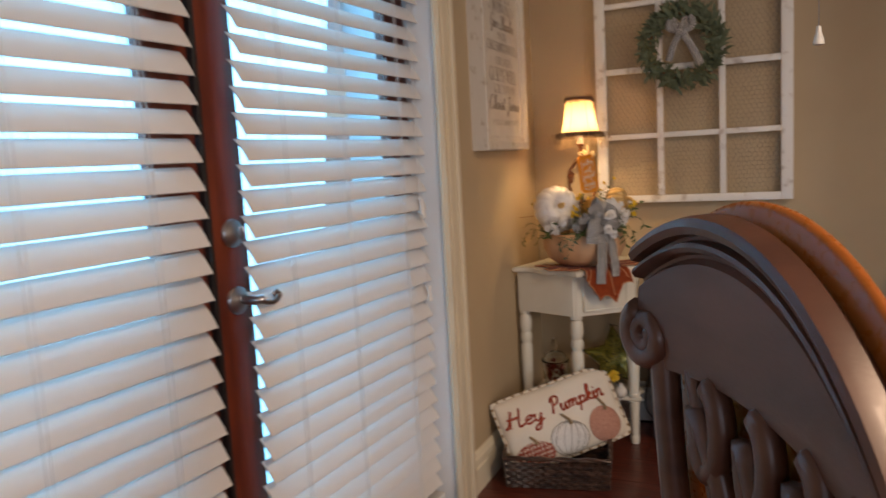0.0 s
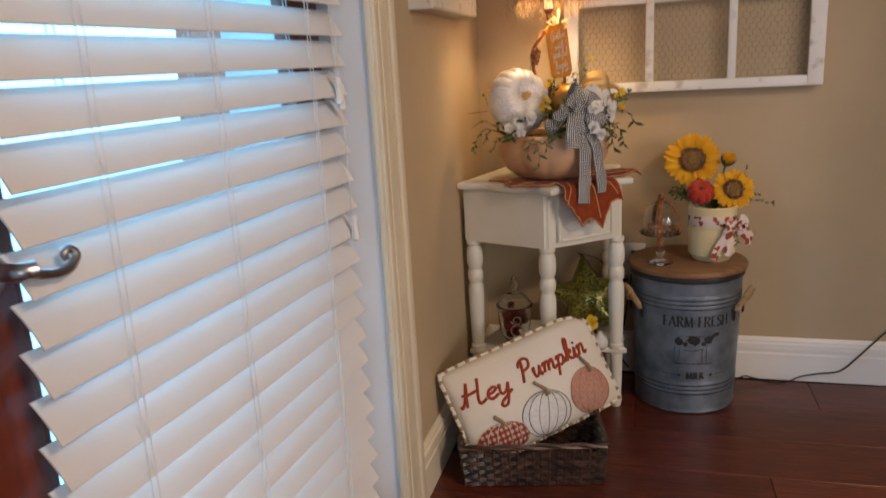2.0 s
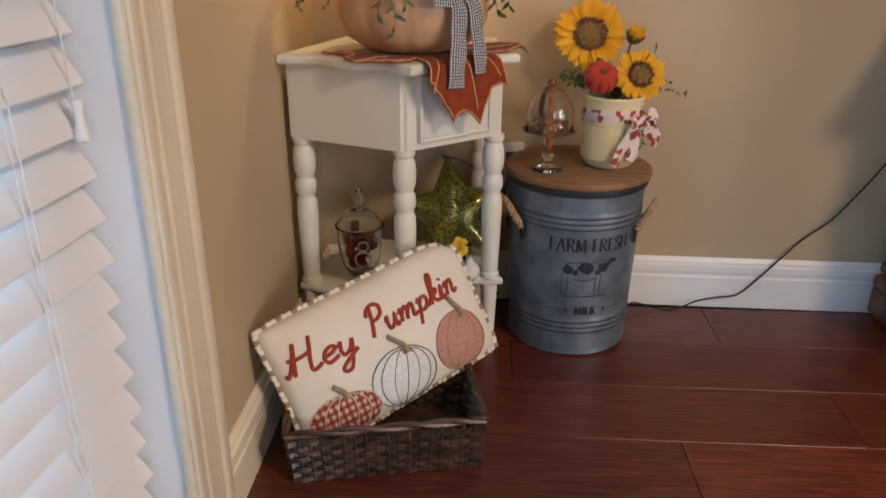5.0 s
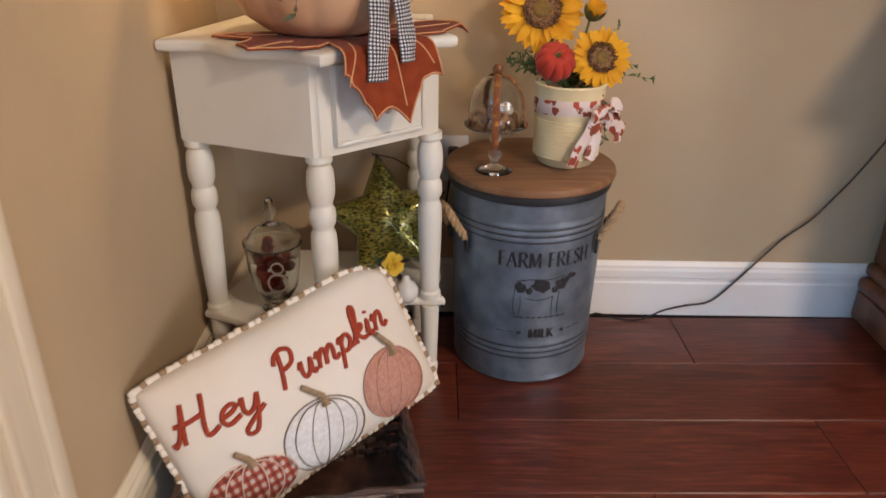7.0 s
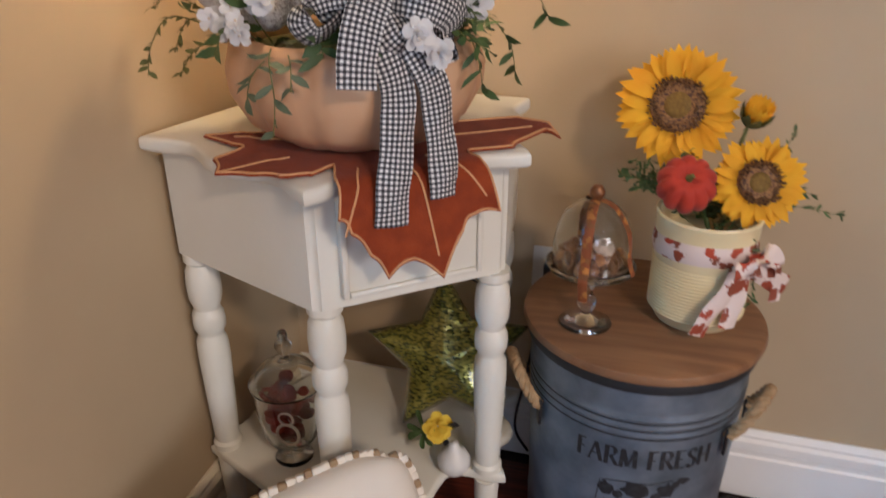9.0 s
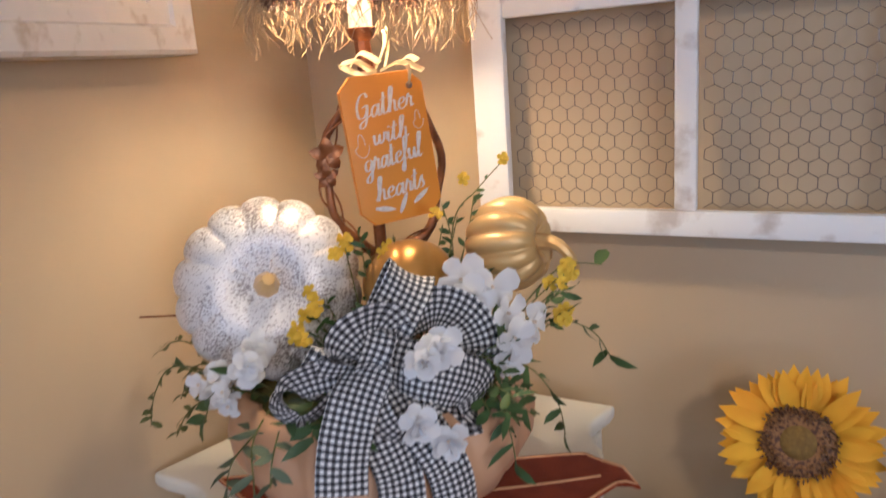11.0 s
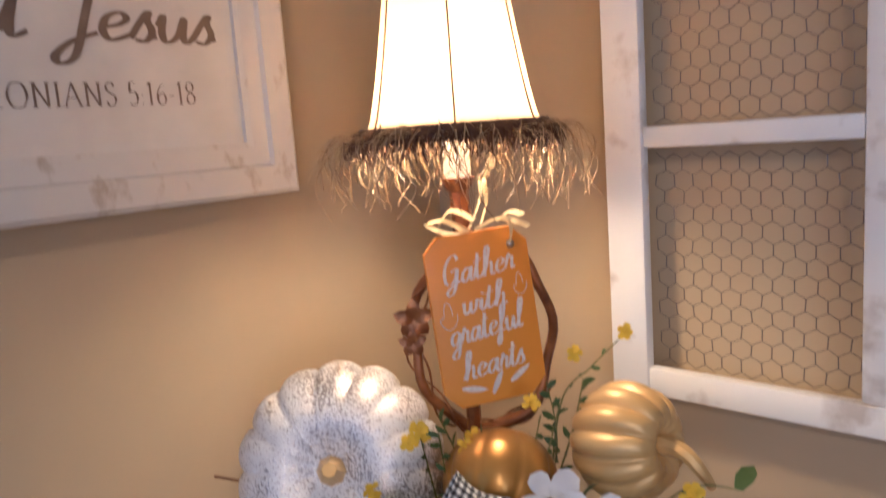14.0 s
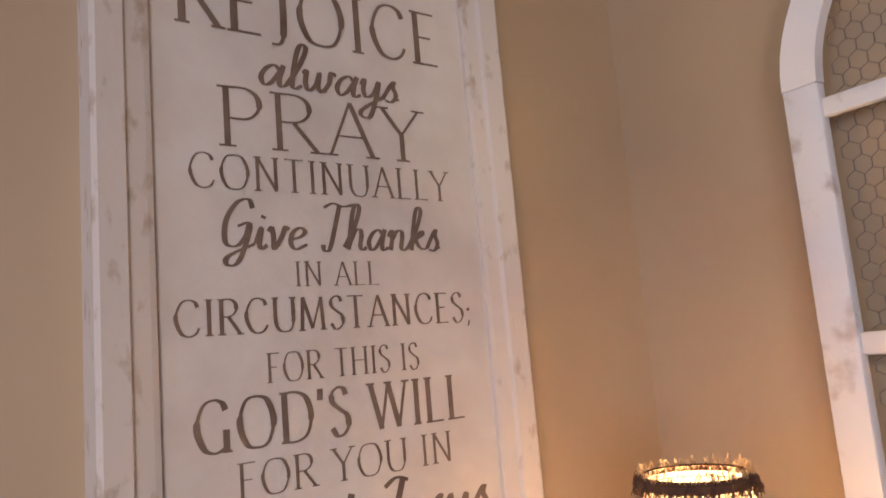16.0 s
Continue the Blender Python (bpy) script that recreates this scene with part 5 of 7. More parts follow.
# yellow blossoms on thin stalks
Y = [((-0.81, 2.60, 1.003), 4), ((-0.805, 2.57, 0.982), 3), ((-0.80, 2.655, 1.05), 3), ((-0.60, 2.735, 1.01), 5), ((-0.595, 2.725, 0.975), 4), ((-0.78, 2.69, 1.045), 2), ((-0.985, 2.66, 1.03), 2), ((-0.725, 2.73, 1.06), 1)]
for c, k in Y:
    c = V(c)
    root = V((PC.x + (c.x - PC.x) * 0.45, PC.y + (c.y - PC.y) * 0.45, 0.9))
    spray("yellow_flower_spray", "small yellow silk blossoms on thin green stalks", [[root, lerp(root, c, 0.5), c], [root, V(lerp(root, c, 0.6)) + V((0.01, 0.006, 0)), c + V((0.014, 0.008, 0.008))]], GREEN, 0.014, 0.005, 9, "flowers",
          [(c + V((R.uniform(-0.012, 0.012), R.uniform(-0.01, 0.01), R.uniform(-0.01, 0.014))), jit(CAMN), 0.0084, 5, 1) for _ in range(k)], PETALY, "yellow silk blossom")
spray("yellow_flower_spray", "small yellow silk blossoms on an arching stalk", [[(-0.74, 2.75, 0.92), (-0.735, 2.775, 1.05), (-0.715, 2.80, 1.085), (-0.69, 2.82, 1.115)]], GREEN, 0.012, 0.005, 9, "flowers", [(V((-0.69, 2.82, 1.117)), CAMN, 0.008, 5, 1), (V((-0.726, 2.79, 1.10)), CAMN, 0.008, 5, 1)], PETALY, "yellow silk blossom")
# leaves
spray("leaf_spray", "dusty green leaves hanging over the planter", [[(-0.86, 2.60, 0.905), (-0.83, 2.52, 0.9), (-0.815, 2.495, 0.86), (-0.818, 2.49, 0.82)], [(-0.85, 2.6, 0.905), (-0.80, 2.51, 0.895), (-0.795, 2.495, 0.87)], [(-0.85, 2.6, 0.9), (-0.845, 2.51, 0.885), (-0.85, 2.497, 0.855)]], BLUEGREEN, 0.026, 0.0095, 7)
spray("leaf_spray", "olive silk leaves reaching towards the wall", [[(-0.92, 2.62, 0.9), (-0.98, 2.58, 0.93), (-1.01, 2.57, 0.9), (-1.02, 2.565, 0.86)], [(-0.92, 2.63, 0.9), (-0.97, 2.6, 0.925), (-0.995, 2.59, 0.885)], [(-0.93, 2.64, 0.9), (-0.985, 2.6, 0.95), (-1.025, 2.6, 0.935)], [(-0.92, 2.66, 0.92), (-0.975, 2.66, 0.98), (-1.0, 2.65, 1.03)], [(-0.91, 2.62, 0.9), (-0.94, 2.56, 0.9), (-0.965, 2.55, 0.865)]], OLIVE, 0.016, 0.007, 14)
spray("leaf_spray", "green silk leaves beside the pale gold pumpkin", [[(-0.69, 2.70, 0.9), (-0.63, 2.69, 0.93), (-0.595, 2.69, 0.9), (-0.585, 2.69, 0.86)], [(-0.68, 2.68, 0.9), (-0.64, 2.64, 0.92), (-0.62, 2.63, 0.89), (-0.612, 2.625, 0.85)], [(-0.68, 2.7, 0.9), (-0.62, 2.73, 0.96), (-0.575, 2.75, 0.95), (-0.555, 2.76, 0.915)],
      [(-0.69, 2.68, 0.92), (-0.65, 2.65, 0.95), (-0.625, 2.65, 0.93)], [(-0.66, 2.72, 0.94), (-0.61, 2.72, 0.985), (-0.59, 2.73, 1.0)]], GREEN, 0.028, 0.0085, 10)
spray("leaf_spray", "single green leaves on bare arching stalks", [[(-0.66, 2.73, 0.95), (-0.61, 2.76, 1.01), (-0.57, 2.785, 1.01)]], GREEN, 0.03, 0.014, 3)
spray("leaf_spray", "green leaves between the gold pumpkins", [[(-0.74, 2.74, 0.93), (-0.73, 2.76, 1.02), (-0.745, 2.77, 1.075)], [(-0.75, 2.75, 0.93), (-0.715, 2.76, 1.03), (-0.705, 2.77, 1.085)], [(-0.78, 2.70, 0.94), (-0.79, 2.69, 1.02), (-0.80, 2.68, 1.06)]], GREEN, 0.015, 0.0065, 10)
spray("leaf_spray", "green silk leaves along the planter's rim", [[(-0.80, 2.6, 0.9), (-0.78, 2.55, 0.93), (-0.77, 2.53, 0.9)], [(-0.88, 2.6, 0.9), (-0.89, 2.545, 0.93), (-0.9, 2.53, 0.9)]], GREEN, 0.03, 0.012, 8)
for label, base, tips in (("dark green silk leaves filling the planter beside the bow", (0.085, -0.055, -0.02), [(0.10, -0.02, 0.02), (0.125, -0.03, 0.01), (0.14, -0.06, 0.01), (0.12, -0.085, 0.03), (0.095, -0.075, 0.04), (0.15, -0.09, 0.0), (0.13, -0.005, -0.01), (0.115, -0.06, 0.05)]),
                          ("dark green silk leaves behind the gingham bow", (0.0, -0.05, -0.05), [(-0.03, 0.005, -0.02), (-0.06, -0.02, 0.0), (-0.05, -0.06, 0.01), (-0.085, -0.05, 0.0), (0.01, 0.035, -0.02), (-0.03, -0.075, 0.03)])):
    root = by_bow(*base)
    spray("leaf_spray", label, [[root, V(lerp(root, by_bow(*q), 0.5)) + V((0, 0, 0.012)), by_bow(*q)] for q in tips], GREEN, 0.026, 0.0085, 9)
twig_thing = empty("dry_twig", Matrix.Translation((-0.928, 2.648, 0.985)), "thin bare dark twig in the arrangement", "twig")
part("twig", tube([(0, 0, 0), (-0.06, -0.02, -0.004), (-0.118, -0.03, -0.008)], 0.0012, 5), BRONZE, twig_thing)

# gingham bow
bow = empty("gingham_bow", Matrix.Translation(BO), "black and white gingham ribbon bow with long tails", "bow")
SQ = 0.0031


def bow_strip(name, pts, acs, width=0.044, wave=0.0012):
    """A ribbon piece in the bow's own axes, in centimetres: along, up and out of its face."""
    put = lambda q: (BR * q[0] + BU * q[1] + BN * q[2]) * 0.01
    part(name, ribbon([put(q) for q in pts], [put(q) for q in acs] if isinstance(acs, list) else put(acs), width, SQ, steps=8, wave=wave), GINGHAM, bow, "", "all")


# the upright loop, the two loops to the wall's side, the two to the sash's side, the knot and the short tail
bow_strip("loop", [(0.4, 0.6, 1.6), (1.8, 2.8, 2.6), (3.6, 5.2, 2.4), (4.6, 6.6, 1.0), (4.4, 6.2, -1.0), (2.6, 3.2, -1.6), (0.6, 0.6, 0)], [(0.9, -0.4, 0.3), (0.9, -0.5, 0.1), (0.85, -0.5, 0), (0.85, -0.5, 0), (0.85, -0.5, 0), (0.9, -0.4, 0), (0.9, -0.3, 0.2)], 0.046)
bow_strip("loop", [(1.8, 1.2, 2.2), (0.4, 2.5, 3.6), (-1.8, 2.1, 4.2), (-3.8, 0.2, 3.6), (-4.9, -1.8, 2.0), (-4.0, -2.8, 0.6), (-1.6, -1.2, 0.4)], [(0.4, 0.7, 0.6), (0.25, 0.9, 0.25), (0.45, 0.85, 0.2), (0.6, 0.7, 0.4), (0.6, 0.5, 0.6), (0.5, 0.5, 0.7), (0.3, 0.7, 0.6)], 0.045, 0.002)
bow_strip("loop", [(-1.6, -0.8, 1.6), (-4.0, -0.9, 2.6), (-6.6, -1.2, 2.4), (-8.4, -2.0, 1.6), (-8.9, -3.8, 0.8), (-7.4, -5.2, 0.4), (-5.0, -4.4, 0.6), (-2.2, -2.0, 0.6)], [(0.1, 0.8, 0.5), (0.05, 0.9, 0.4), (0.1, 0.8, 0.55), (0.4, 0.5, 0.75), (0.5, 0.2, 0.85), (0.1, 0.4, 0.9), (-0.1, 0.5, 0.85), (0, 0.6, 0.8)], 0.034)
bow_strip("loop", [(1.6, 0.8, 1.0), (4.2, 2.6, 1.8), (7.0, 3.0, 1.4), (9.6, 1.2, 0.8), (10.4, -1.8, 0.2), (8.6, -3.4, -0.8), (5.0, -1.6, -1.0), (1.8, 0.2, -0.4)], [(0.1, 0.8, 0.5), (-0.2, 0.9, 0.4), (0.3, 0.9, 0.35), (0.85, 0.45, 0.3), (0.95, 0.1, 0.3), (0.6, 0.5, 0.6), (0.2, 0.8, 0.6), (0.1, 0.7, 0.6)], 0.042, 0.002)
bow_strip("loop", [(0.6, -0.8, 2.4), (3.0, -2.0, 4.4), (6.0, -3.2, 4.8), (8.6, -4.6, 3.4), (8.8, -6.6, 1.4), (6.0, -6.6, 0.2), (2.6, -3.6, 0.4)], [(0.35, 0.8, 0.5), (0.4, 0.9, 0.1), (0.4, 0.9, 0.05), (0.5, 0.8, 0.2), (0.5, 0.7, 0.4), (0.4, 0.7, 0.5), (0.3, 0.7, 0.6)], 0.048, 0.0018)
bow_strip("loop", [(-0.6, -1.2, 2.2), (-1.4, -3.6, 3.8), (-0.6, -6.4, 4.2), (1.2, -7.6, 3.6), (2.6, -6.0, 2.6), (2.2, -3.0, 1.8), (0.8, -0.8, 1.2)], [(0.8, 0.2, 0.5), (0.8, 0.1, 0.5), (0.7, 0.4, 0.5), (0.3, 0.6, 0.7), (0.6, 0.3, 0.7), (0.8, 0.2, 0.5), (0.8, 0.2, 0.5)], 0.03)
bow_strip("knot", [(-1.0, -1.6, 2.6), (-0.7, -0.6, 4.0), (0.0, 0.7, 4.4), (0.7, 1.9, 3.4), (1.0, 2.0, 1.2)], (0.9, -0.35, 0), 0.026, 0.0025)
bow_strip("tail", [(-0.6, -0.6, 3.0), (-2.4, -2.8, 4.6), (-3.8, -5.8, 5.0), (-4.6, -8.6, 4.8), (-5.0, -11.2, 4.6)], (0.95, 0.1, 0.1), 0.045, 0.0016)
for pts, ac in (([(-0.738, 2.602, 0.965), (-0.715, 2.572, 0.925), (-0.697, 2.572, 0.87), (-0.696, 2.562, 0.81), (-0.697, 2.548, 0.76), (-0.7, 2.545, 0.714)], BR * 1.0),
                ([(-0.728, 2.608, 0.965), (-0.69, 2.594, 0.925), (-0.665, 2.604, 0.87), (-0.657, 2.606, 0.81), (-0.65, 2.597, 0.768), (-0.649, 2.594, 0.738)], BR * 0.9 + V((0.05, 0.3, 0)))):
    part("tail", ribbon([V(p) - BO for p in pts], ac, 0.043, SQ, steps=9, wave=0.0018), GINGHAM, bow, "", "all")

# ---- table lamp ----
LP = V((-0.798, 2.716, 0))
lampo = empty("table_lamp", Matrix.Translation((LP.x - 0.02, LP.y + 0.052, 0.90)), "small lit lamp with a fringed cream shade and bronze vine stem", "lamp")
LI = Matrix.Translation((-LP.x, -LP.y, -0.90))
R2 = V((0.715, 0.70, 0))


def ring_pt(t, wob=0.0):
    return V((-0.798, 2.738, 1.112)) + R2 * (0.067 + wob) * math.cos(t) + V((0, 0, (0.094 + wob) * math.sin(t)))


ring = [ring_pt(math.pi / 2 + 2 * math.pi * i / 48, 0.0025 * math.sin(i * 0.9)) + V((0.3, -0.3, 0)) * 0.008 * math.sin(i * 0.5) for i in range(49)]
part("vine_ring", move(tube(ring, [0.0074 - 0.0026 * abs(math.sin(i * 0.13)) for i in range(49)], 8), LI), BRONZE, lampo, "", "all")
for ph in (0, 2.1):
    part("tendril", move(tube([ring_pt(1.7 + 0.09 * i, 0.009 * math.sin(i * 0.45 + ph)) + V((0.4, -0.4, 0)) * 0.012 * math.cos(i * 0.45 + ph) for i in range(46)], 0.0012, 5), LI), BRONZE, lampo, "", "all")
part("stem_base", move(tube([(LP.x, LP.y, 0.9), (LP.x, LP.y, 1.06)], 0.007, 8), LI), BRONZE, lampo)
part("stem_top", move(tube(smooth_path([(LP.x, LP.y, 1.195), (LP.x + 0.002, LP.y, 1.225), (LP.x, LP.y, 1.256)], 4), [0.0075, 0.008, 0.0085, 0.009, 0.0095, 0.009, 0.009, 0.009, 0.009], 8), LI), BRONZE, lampo)
part("cup", move(lathe([(0, 1.252), (0.006, 1.252), (0.013, 1.259), (0.0155, 1.268), (0.0135, 1.2685), (0, 1.262)], 20), LI @ pose(LP.x, LP.y, 0)), BRONZE, lampo)
part("candle_sleeve", move(lathe([(0, 1.267), (0.0125, 1.267), (0.0125, 1.325), (0.009, 1.326), (0, 1.326)], 20), LI @ pose(LP.x, LP.y, 0)), SLEEVE, lampo)
for t, q in ((2.85, 0.85), (3.1, 0.6)):
    bm = bmesh.new()
    c = ring_pt(t) + V((0.01, -0.012, 0))
    for k in range(5):
        a = radians(72 * k + 20)
        leaf(bm, c, c + (R2 * math.cos(a) + V((0.1, -0.1, 1)) * math.sin(a)) * 0.024 * q, (0.7, -0.7, 0.1), 0.017 * q, 0.3, 0.15)
    part("metal_leaf", move(bm, LI), BRONZE, lampo, "", "all")
RT, RB, ZT, ZB = 0.0525, 0.081, 1.452, 1.308


def shade_r(t):
    return RB + (RT - RB) * (t ** 0.72)


bm = lathe([(shade_r(i / 10), ZB + (ZT - ZB) * i / 10) for i in range(11)], 48)
part("shade", move(bm, LI @ pose(LP.x, LP.y, 0)), SHADE, lampo, "cream silk bell shade", "all")
for k in range(6):
    a = 2 * math.pi * k / 6 + 0.2
    part("shade_rib", move(tube([(shade_r(i / 10) * 1.012 * math.cos(a), shade_r(i / 10) * 1.012 * math.sin(a), ZB + (ZT - ZB) * i / 10) for i in range(11)], 0.0008, 4), LI @ pose(LP.x, LP.y, 0)), FRINGE, lampo)


def fringe(rr, z, count, ln, out, r, up=0.25):
    bm = bmesh.new()
    for i in range(count):
        a = R.uniform(0, 2 * math.pi)
        e = V((math.cos(a), math.sin(a), 0))
        s = V((-math.sin(a), math.cos(a), 0))
        L = ln * R.uniform(0.35, 1.15)
        o = out * R.uniform(-0.25, 1.2)
        w = R.uniform(-0.95, 0.95)
        p0 = e * rr + V((0, 0, z + R.uniform(-0.005, 0.005)))
        lift = R.uniform(-0.4, 1) * up * L
        kink = [s * R.uniform(-0.22, 0.22) * L + e * R.uniform(-0.12, 0.12) * L for _ in range(3)]
        tube(smooth_path([p0, p0 + e * o * 0.6 + s * w * L * 0.25 + V((0, 0, lift * 0.5)), p0 + e * o * 0.9 + s * w * L * 0.4 + V((0, 0, -L * 0.3)) + kink[0], p0 + e * o + s * w * L * 0.55 + V((0, 0, -L * 0.62)) + kink[1],
                          p0 + e * o * R.uniform(0.5, 1.2) + s * w * L * 0.7 + V((0, 0, -L)) + kink[2]], 3), r, 3, bm)
    return bm


SHP = LI @ pose(LP.x, LP.y, 0)
part("fringe_band", move(lathe([(RB * 0.985, ZB - 0.006), (RB * 1.08, ZB - 0.005), (RB * 1.11, ZB + 0.002), (RB * 1.05, ZB + 0.009), (RB * 0.97, ZB + 0.008)], 48), SHP), FRINGE, lampo, "dark brown fringe band")
part("fringe_band", move(lathe([(RT * 1.0, ZT - 0.006), (RT * 1.1, ZT - 0.004), (RT * 1.12, ZT + 0.003), (RT * 1.02, ZT + 0.007), (RT * 0.95, ZT + 0.006)], 48), SHP), FRINGE, lampo, "dark brown fringe band")
for mt, rr, z, n, ln, out, r, up, nm in ((FRINGE, RB * 1.03, ZB, 650, 0.017, 0.016, 0.00055, 0.25, "short_fringe"), (FRINGET, RB * 1.03, ZB, 310, 0.058, 0.038, 0.0004, 0.25, "long_fringe"),
                                         (FRINGE, RT * 1.06, ZT, 310, 0.014, 0.006, 0.0006, 0.9, "short_fringe"), (FRINGET, RT, ZT + 0.008, 310, 0.008, 0.004, 0.0005, 2.0, "short_fringe")):
    tagged(part(nm, move(fringe(rr, z, n, ln, out, r, up), SHP), mt, lampo), kind="stuff")

# ---- orange tag ----
TX, TY = V((0.54, 0.84, 0)).normalized(), V((0, 0, 1))
TN = V((0.84, -0.54, 0)).normalized()
tg = empty("wooden_tag", Matrix(((TX.x, TY.x, TN.x, -0.788), (TX.y, TY.y, TN.y, 2.758), (TX.z, TY.z, TN.z, 1.143), (0, 0, 0, 1))) @ pose(0, 0, 0, -6, 0, 3) @ Matrix.Scale(1.12, 4), "orange wooden tag with white lettering hung from the lamp", "sign")
hw, hh, ch = 0.0435, 0.0695, 0.013
out = [(-hw + ch, -hh), (hw - ch, -hh), (hw, -hh + ch), (hw, hh - ch), (hw - ch, hh), (-hw + ch, hh), (-hw, hh - ch), (-hw, -hh + ch)]
part("board", slab(out, -0.003, 0.003, bevel=0.0008), TAG, tg)
for s, y, w, h in (("Gather", 0.04, 0.06, 0.03), ("with", 0.0165, 0.037, 0.02), ("grateful", -0.009, 0.066, 0.032), ("hearts", -0.034, 0.054, 0.022)):
    for bm in inked(s, SCRIPT, w, h, 0.0027, slant=0.22, thin=0.24):
        part("letter", move(bm, pose(0.0, y, 0.0032, 0, 0, 6)), TAGINK, tg, "", False)
for x, y, s in ((-0.031, 0.006, 1), (0.032, 0.022, 0.8)):
    part("gourd_outline", tube([(x + s * (0.0035 + 0.005 * (1 - math.sin(t / 2)) ** 1 * 0 + 0.004 * (math.sin(t) < 0)) * math.cos(t), y + s * 0.011 * math.sin(t), 0.0033) for t in [2 * math.pi * k / 24 for k in range(25)]], 0.00035, 4), TAGINK, tg)
for x, y, a in ((-0.018, -0.056, -12), (0.002, -0.053, 60), (0.022, -0.05, 32)):
    bm = bmesh.new()
    d = V((math.cos(radians(a)), math.sin(radians(a)), 0))
    leaf(bm, V((x, y, 0.0034)) - d * 0.011, V((x, y, 0.0034)) + d * 0.011, (0, 0, 1), 0.005, 0, 0)
    part("wheat_mark", bm, TAGINK, tg)
part("rhinestone", lathe([(0, 0.0062), (0.0022, 0.0056), (0.0036, 0.0035), (0.0036, 0.003)], 8, centre=(0.029, 0.055, 0)), NICKEL, tg, "faceted clear rhinestone")
bm = bmesh.new()
for pts in ([(-0.005, 0.07, 0.004), (-0.025, 0.082, 0.012), (-0.038, 0.08, 0.006), (-0.02, 0.07, 0.004), (-0.004, 0.07, 0.005)], [(-0.004, 0.071, 0.005), (0.006, 0.092, 0.012), (0.012, 0.108, 0.006), (0.014, 0.09, 0.0), (0.004, 0.071, 0.004)],
            [(0.0, 0.07, 0.006), (0.018, 0.076, 0.009), (0.034, 0.073, 0.004), (0.046, 0.066, 0.004)], [(0.02, 0.074, 0.006), (0.03, 0.08, 0.01), (0.042, 0.076, 0.004)], [(0.028, 0.055, 0.005), (0.031, 0.066, 0.006), (0.03, 0.077, 0.004)], [(-0.03, 0.076, 0.006), (-0.018, 0.088, 0.01), (0, 0.078, 0.008)]):
    ribbon(pts, V((0.15, 0.5, 1)), 0.0075, 0.01, bm, 5)
part("raffia_tie", bm, RAFFIA, tg, "pale raffia bow", "all")

# ---- old window sash on the back wall ----
# its face at y -0.056 in the wall's own axes
def bx(x):
    return x + 0.4


SF = empty("window_sash_decor", BACK @ pose(bx(-0.399), 0, 1.0), "old white chipped arched window sash with chicken wire hung on wall", "wall decor")
F0 = -0.054
hw = 0.394
FT = F0 + 0.017                                # back of the face; the rebate strips behind it are narrower
for x0, x1, b0, b1 in ((-hw, -hw + 0.045, -hw, -hw + 0.018), (hw - 0.045, hw, hw - 0.018, hw)):
    bm = boxed(x0, x1, F0, FT, 0.0, 0.88, 0.003)
    part("stile", box(bm, b0 + 0.0005, b1 - 0.0005, FT - 0.002, -0.001, 0.001, 0.879, 0.002), SASH, SF)
bm = boxed(-hw + 0.045, hw - 0.045, F0 + 0.001, FT, 0.0, 0.032, 0.003)
part("bottom_rail", box(bm, -hw + 0.019, hw - 0.019, FT + 0.001, -0.001, 0.001, 0.014, 0.002), SASH, SF)
MUL = [(-0.135, -0.109), (0.116, 0.141)]
BAR = [(0.277, 0.300), (0.557, 0.583), (0.836, 0.859)]
for x0, x1 in MUL:
    part("mullion", boxed(x0, x1, F0 + 0.003, FT, 0.032, 0.93, 0.003), SASH, SF)
cols = [(-hw + 0.045, MUL[0][0]), (MUL[0][1], MUL[1][0]), (MUL[1][1], hw - 0.045)]
for z0, z1 in BAR:
    for x0, x1 in cols:
        part("glazing_bar", boxed(x0, x1, F0 + 0.003, FT, z0, z1, 0.003), SASH, SF)
bm = bmesh.new()
rows = []
for i in range(41):
    a = math.pi * i / 40
    rows.append([bm.verts.new((r * math.cos(a), y, 0.88 + r * math.sin(a) * 0.72)) for r, y in ((hw, F0), (hw - 0.045, F0), (hw - 0.045, FT), (hw, FT))])
for a, b in zip(rows, rows[1:]):
    for k in range(4):
        bm.faces.new((a[k], b[k], b[(k + 1) % 4], a[(k + 1) % 4]))
bm.faces.new(rows[0])
bm.faces.new(rows[-1][::-1])
bmesh.ops.recalc_face_normals(bm, faces=bm.faces)
part("arched_head", bm, SASH, SF)


def hexwire(x0, x1, z0, z1, y):
    """Chicken wire in one pane."""
    bm = bmesh.new()
    s = 0.0118
    dx, dz = s * math.sqrt(3), 1.5 * s
    seen = set()
    for j in range(int((z1 - z0) / dz) + 2):
        for i in range(int((x1 - x0) / dx) + 2):
            cx, cz = x0 + i * dx + (dx / 2 if j % 2 else 0), z0 + j * dz
            for k in range(6):
                p = [(cx + s * math.sin(math.pi / 3 * q), cz + s * math.cos(math.pi / 3 * q)) for q in (k, k + 1)]
                key = tuple(sorted((round(a * 500), round(b * 500)) for a, b in p))
                if key in seen:
                    continue
                seen.add(key)
                if all(x0 < a < x1 and z0 < b < z1 for a, b in p):
                    w = [V((a + noise.noise((a * 40, b * 40, y)) * 0.002, y + noise.noise((a * 9, b * 9, 3)) * 0.008, b + noise.noise((b * 40, a * 40, 5)) * 0.002)) for a, b in p]
                    tube(w, 0.00075 if abs(p[0][0] - p[1][0]) < 1e-6 else 0.0005, 3, bm)
    return bm


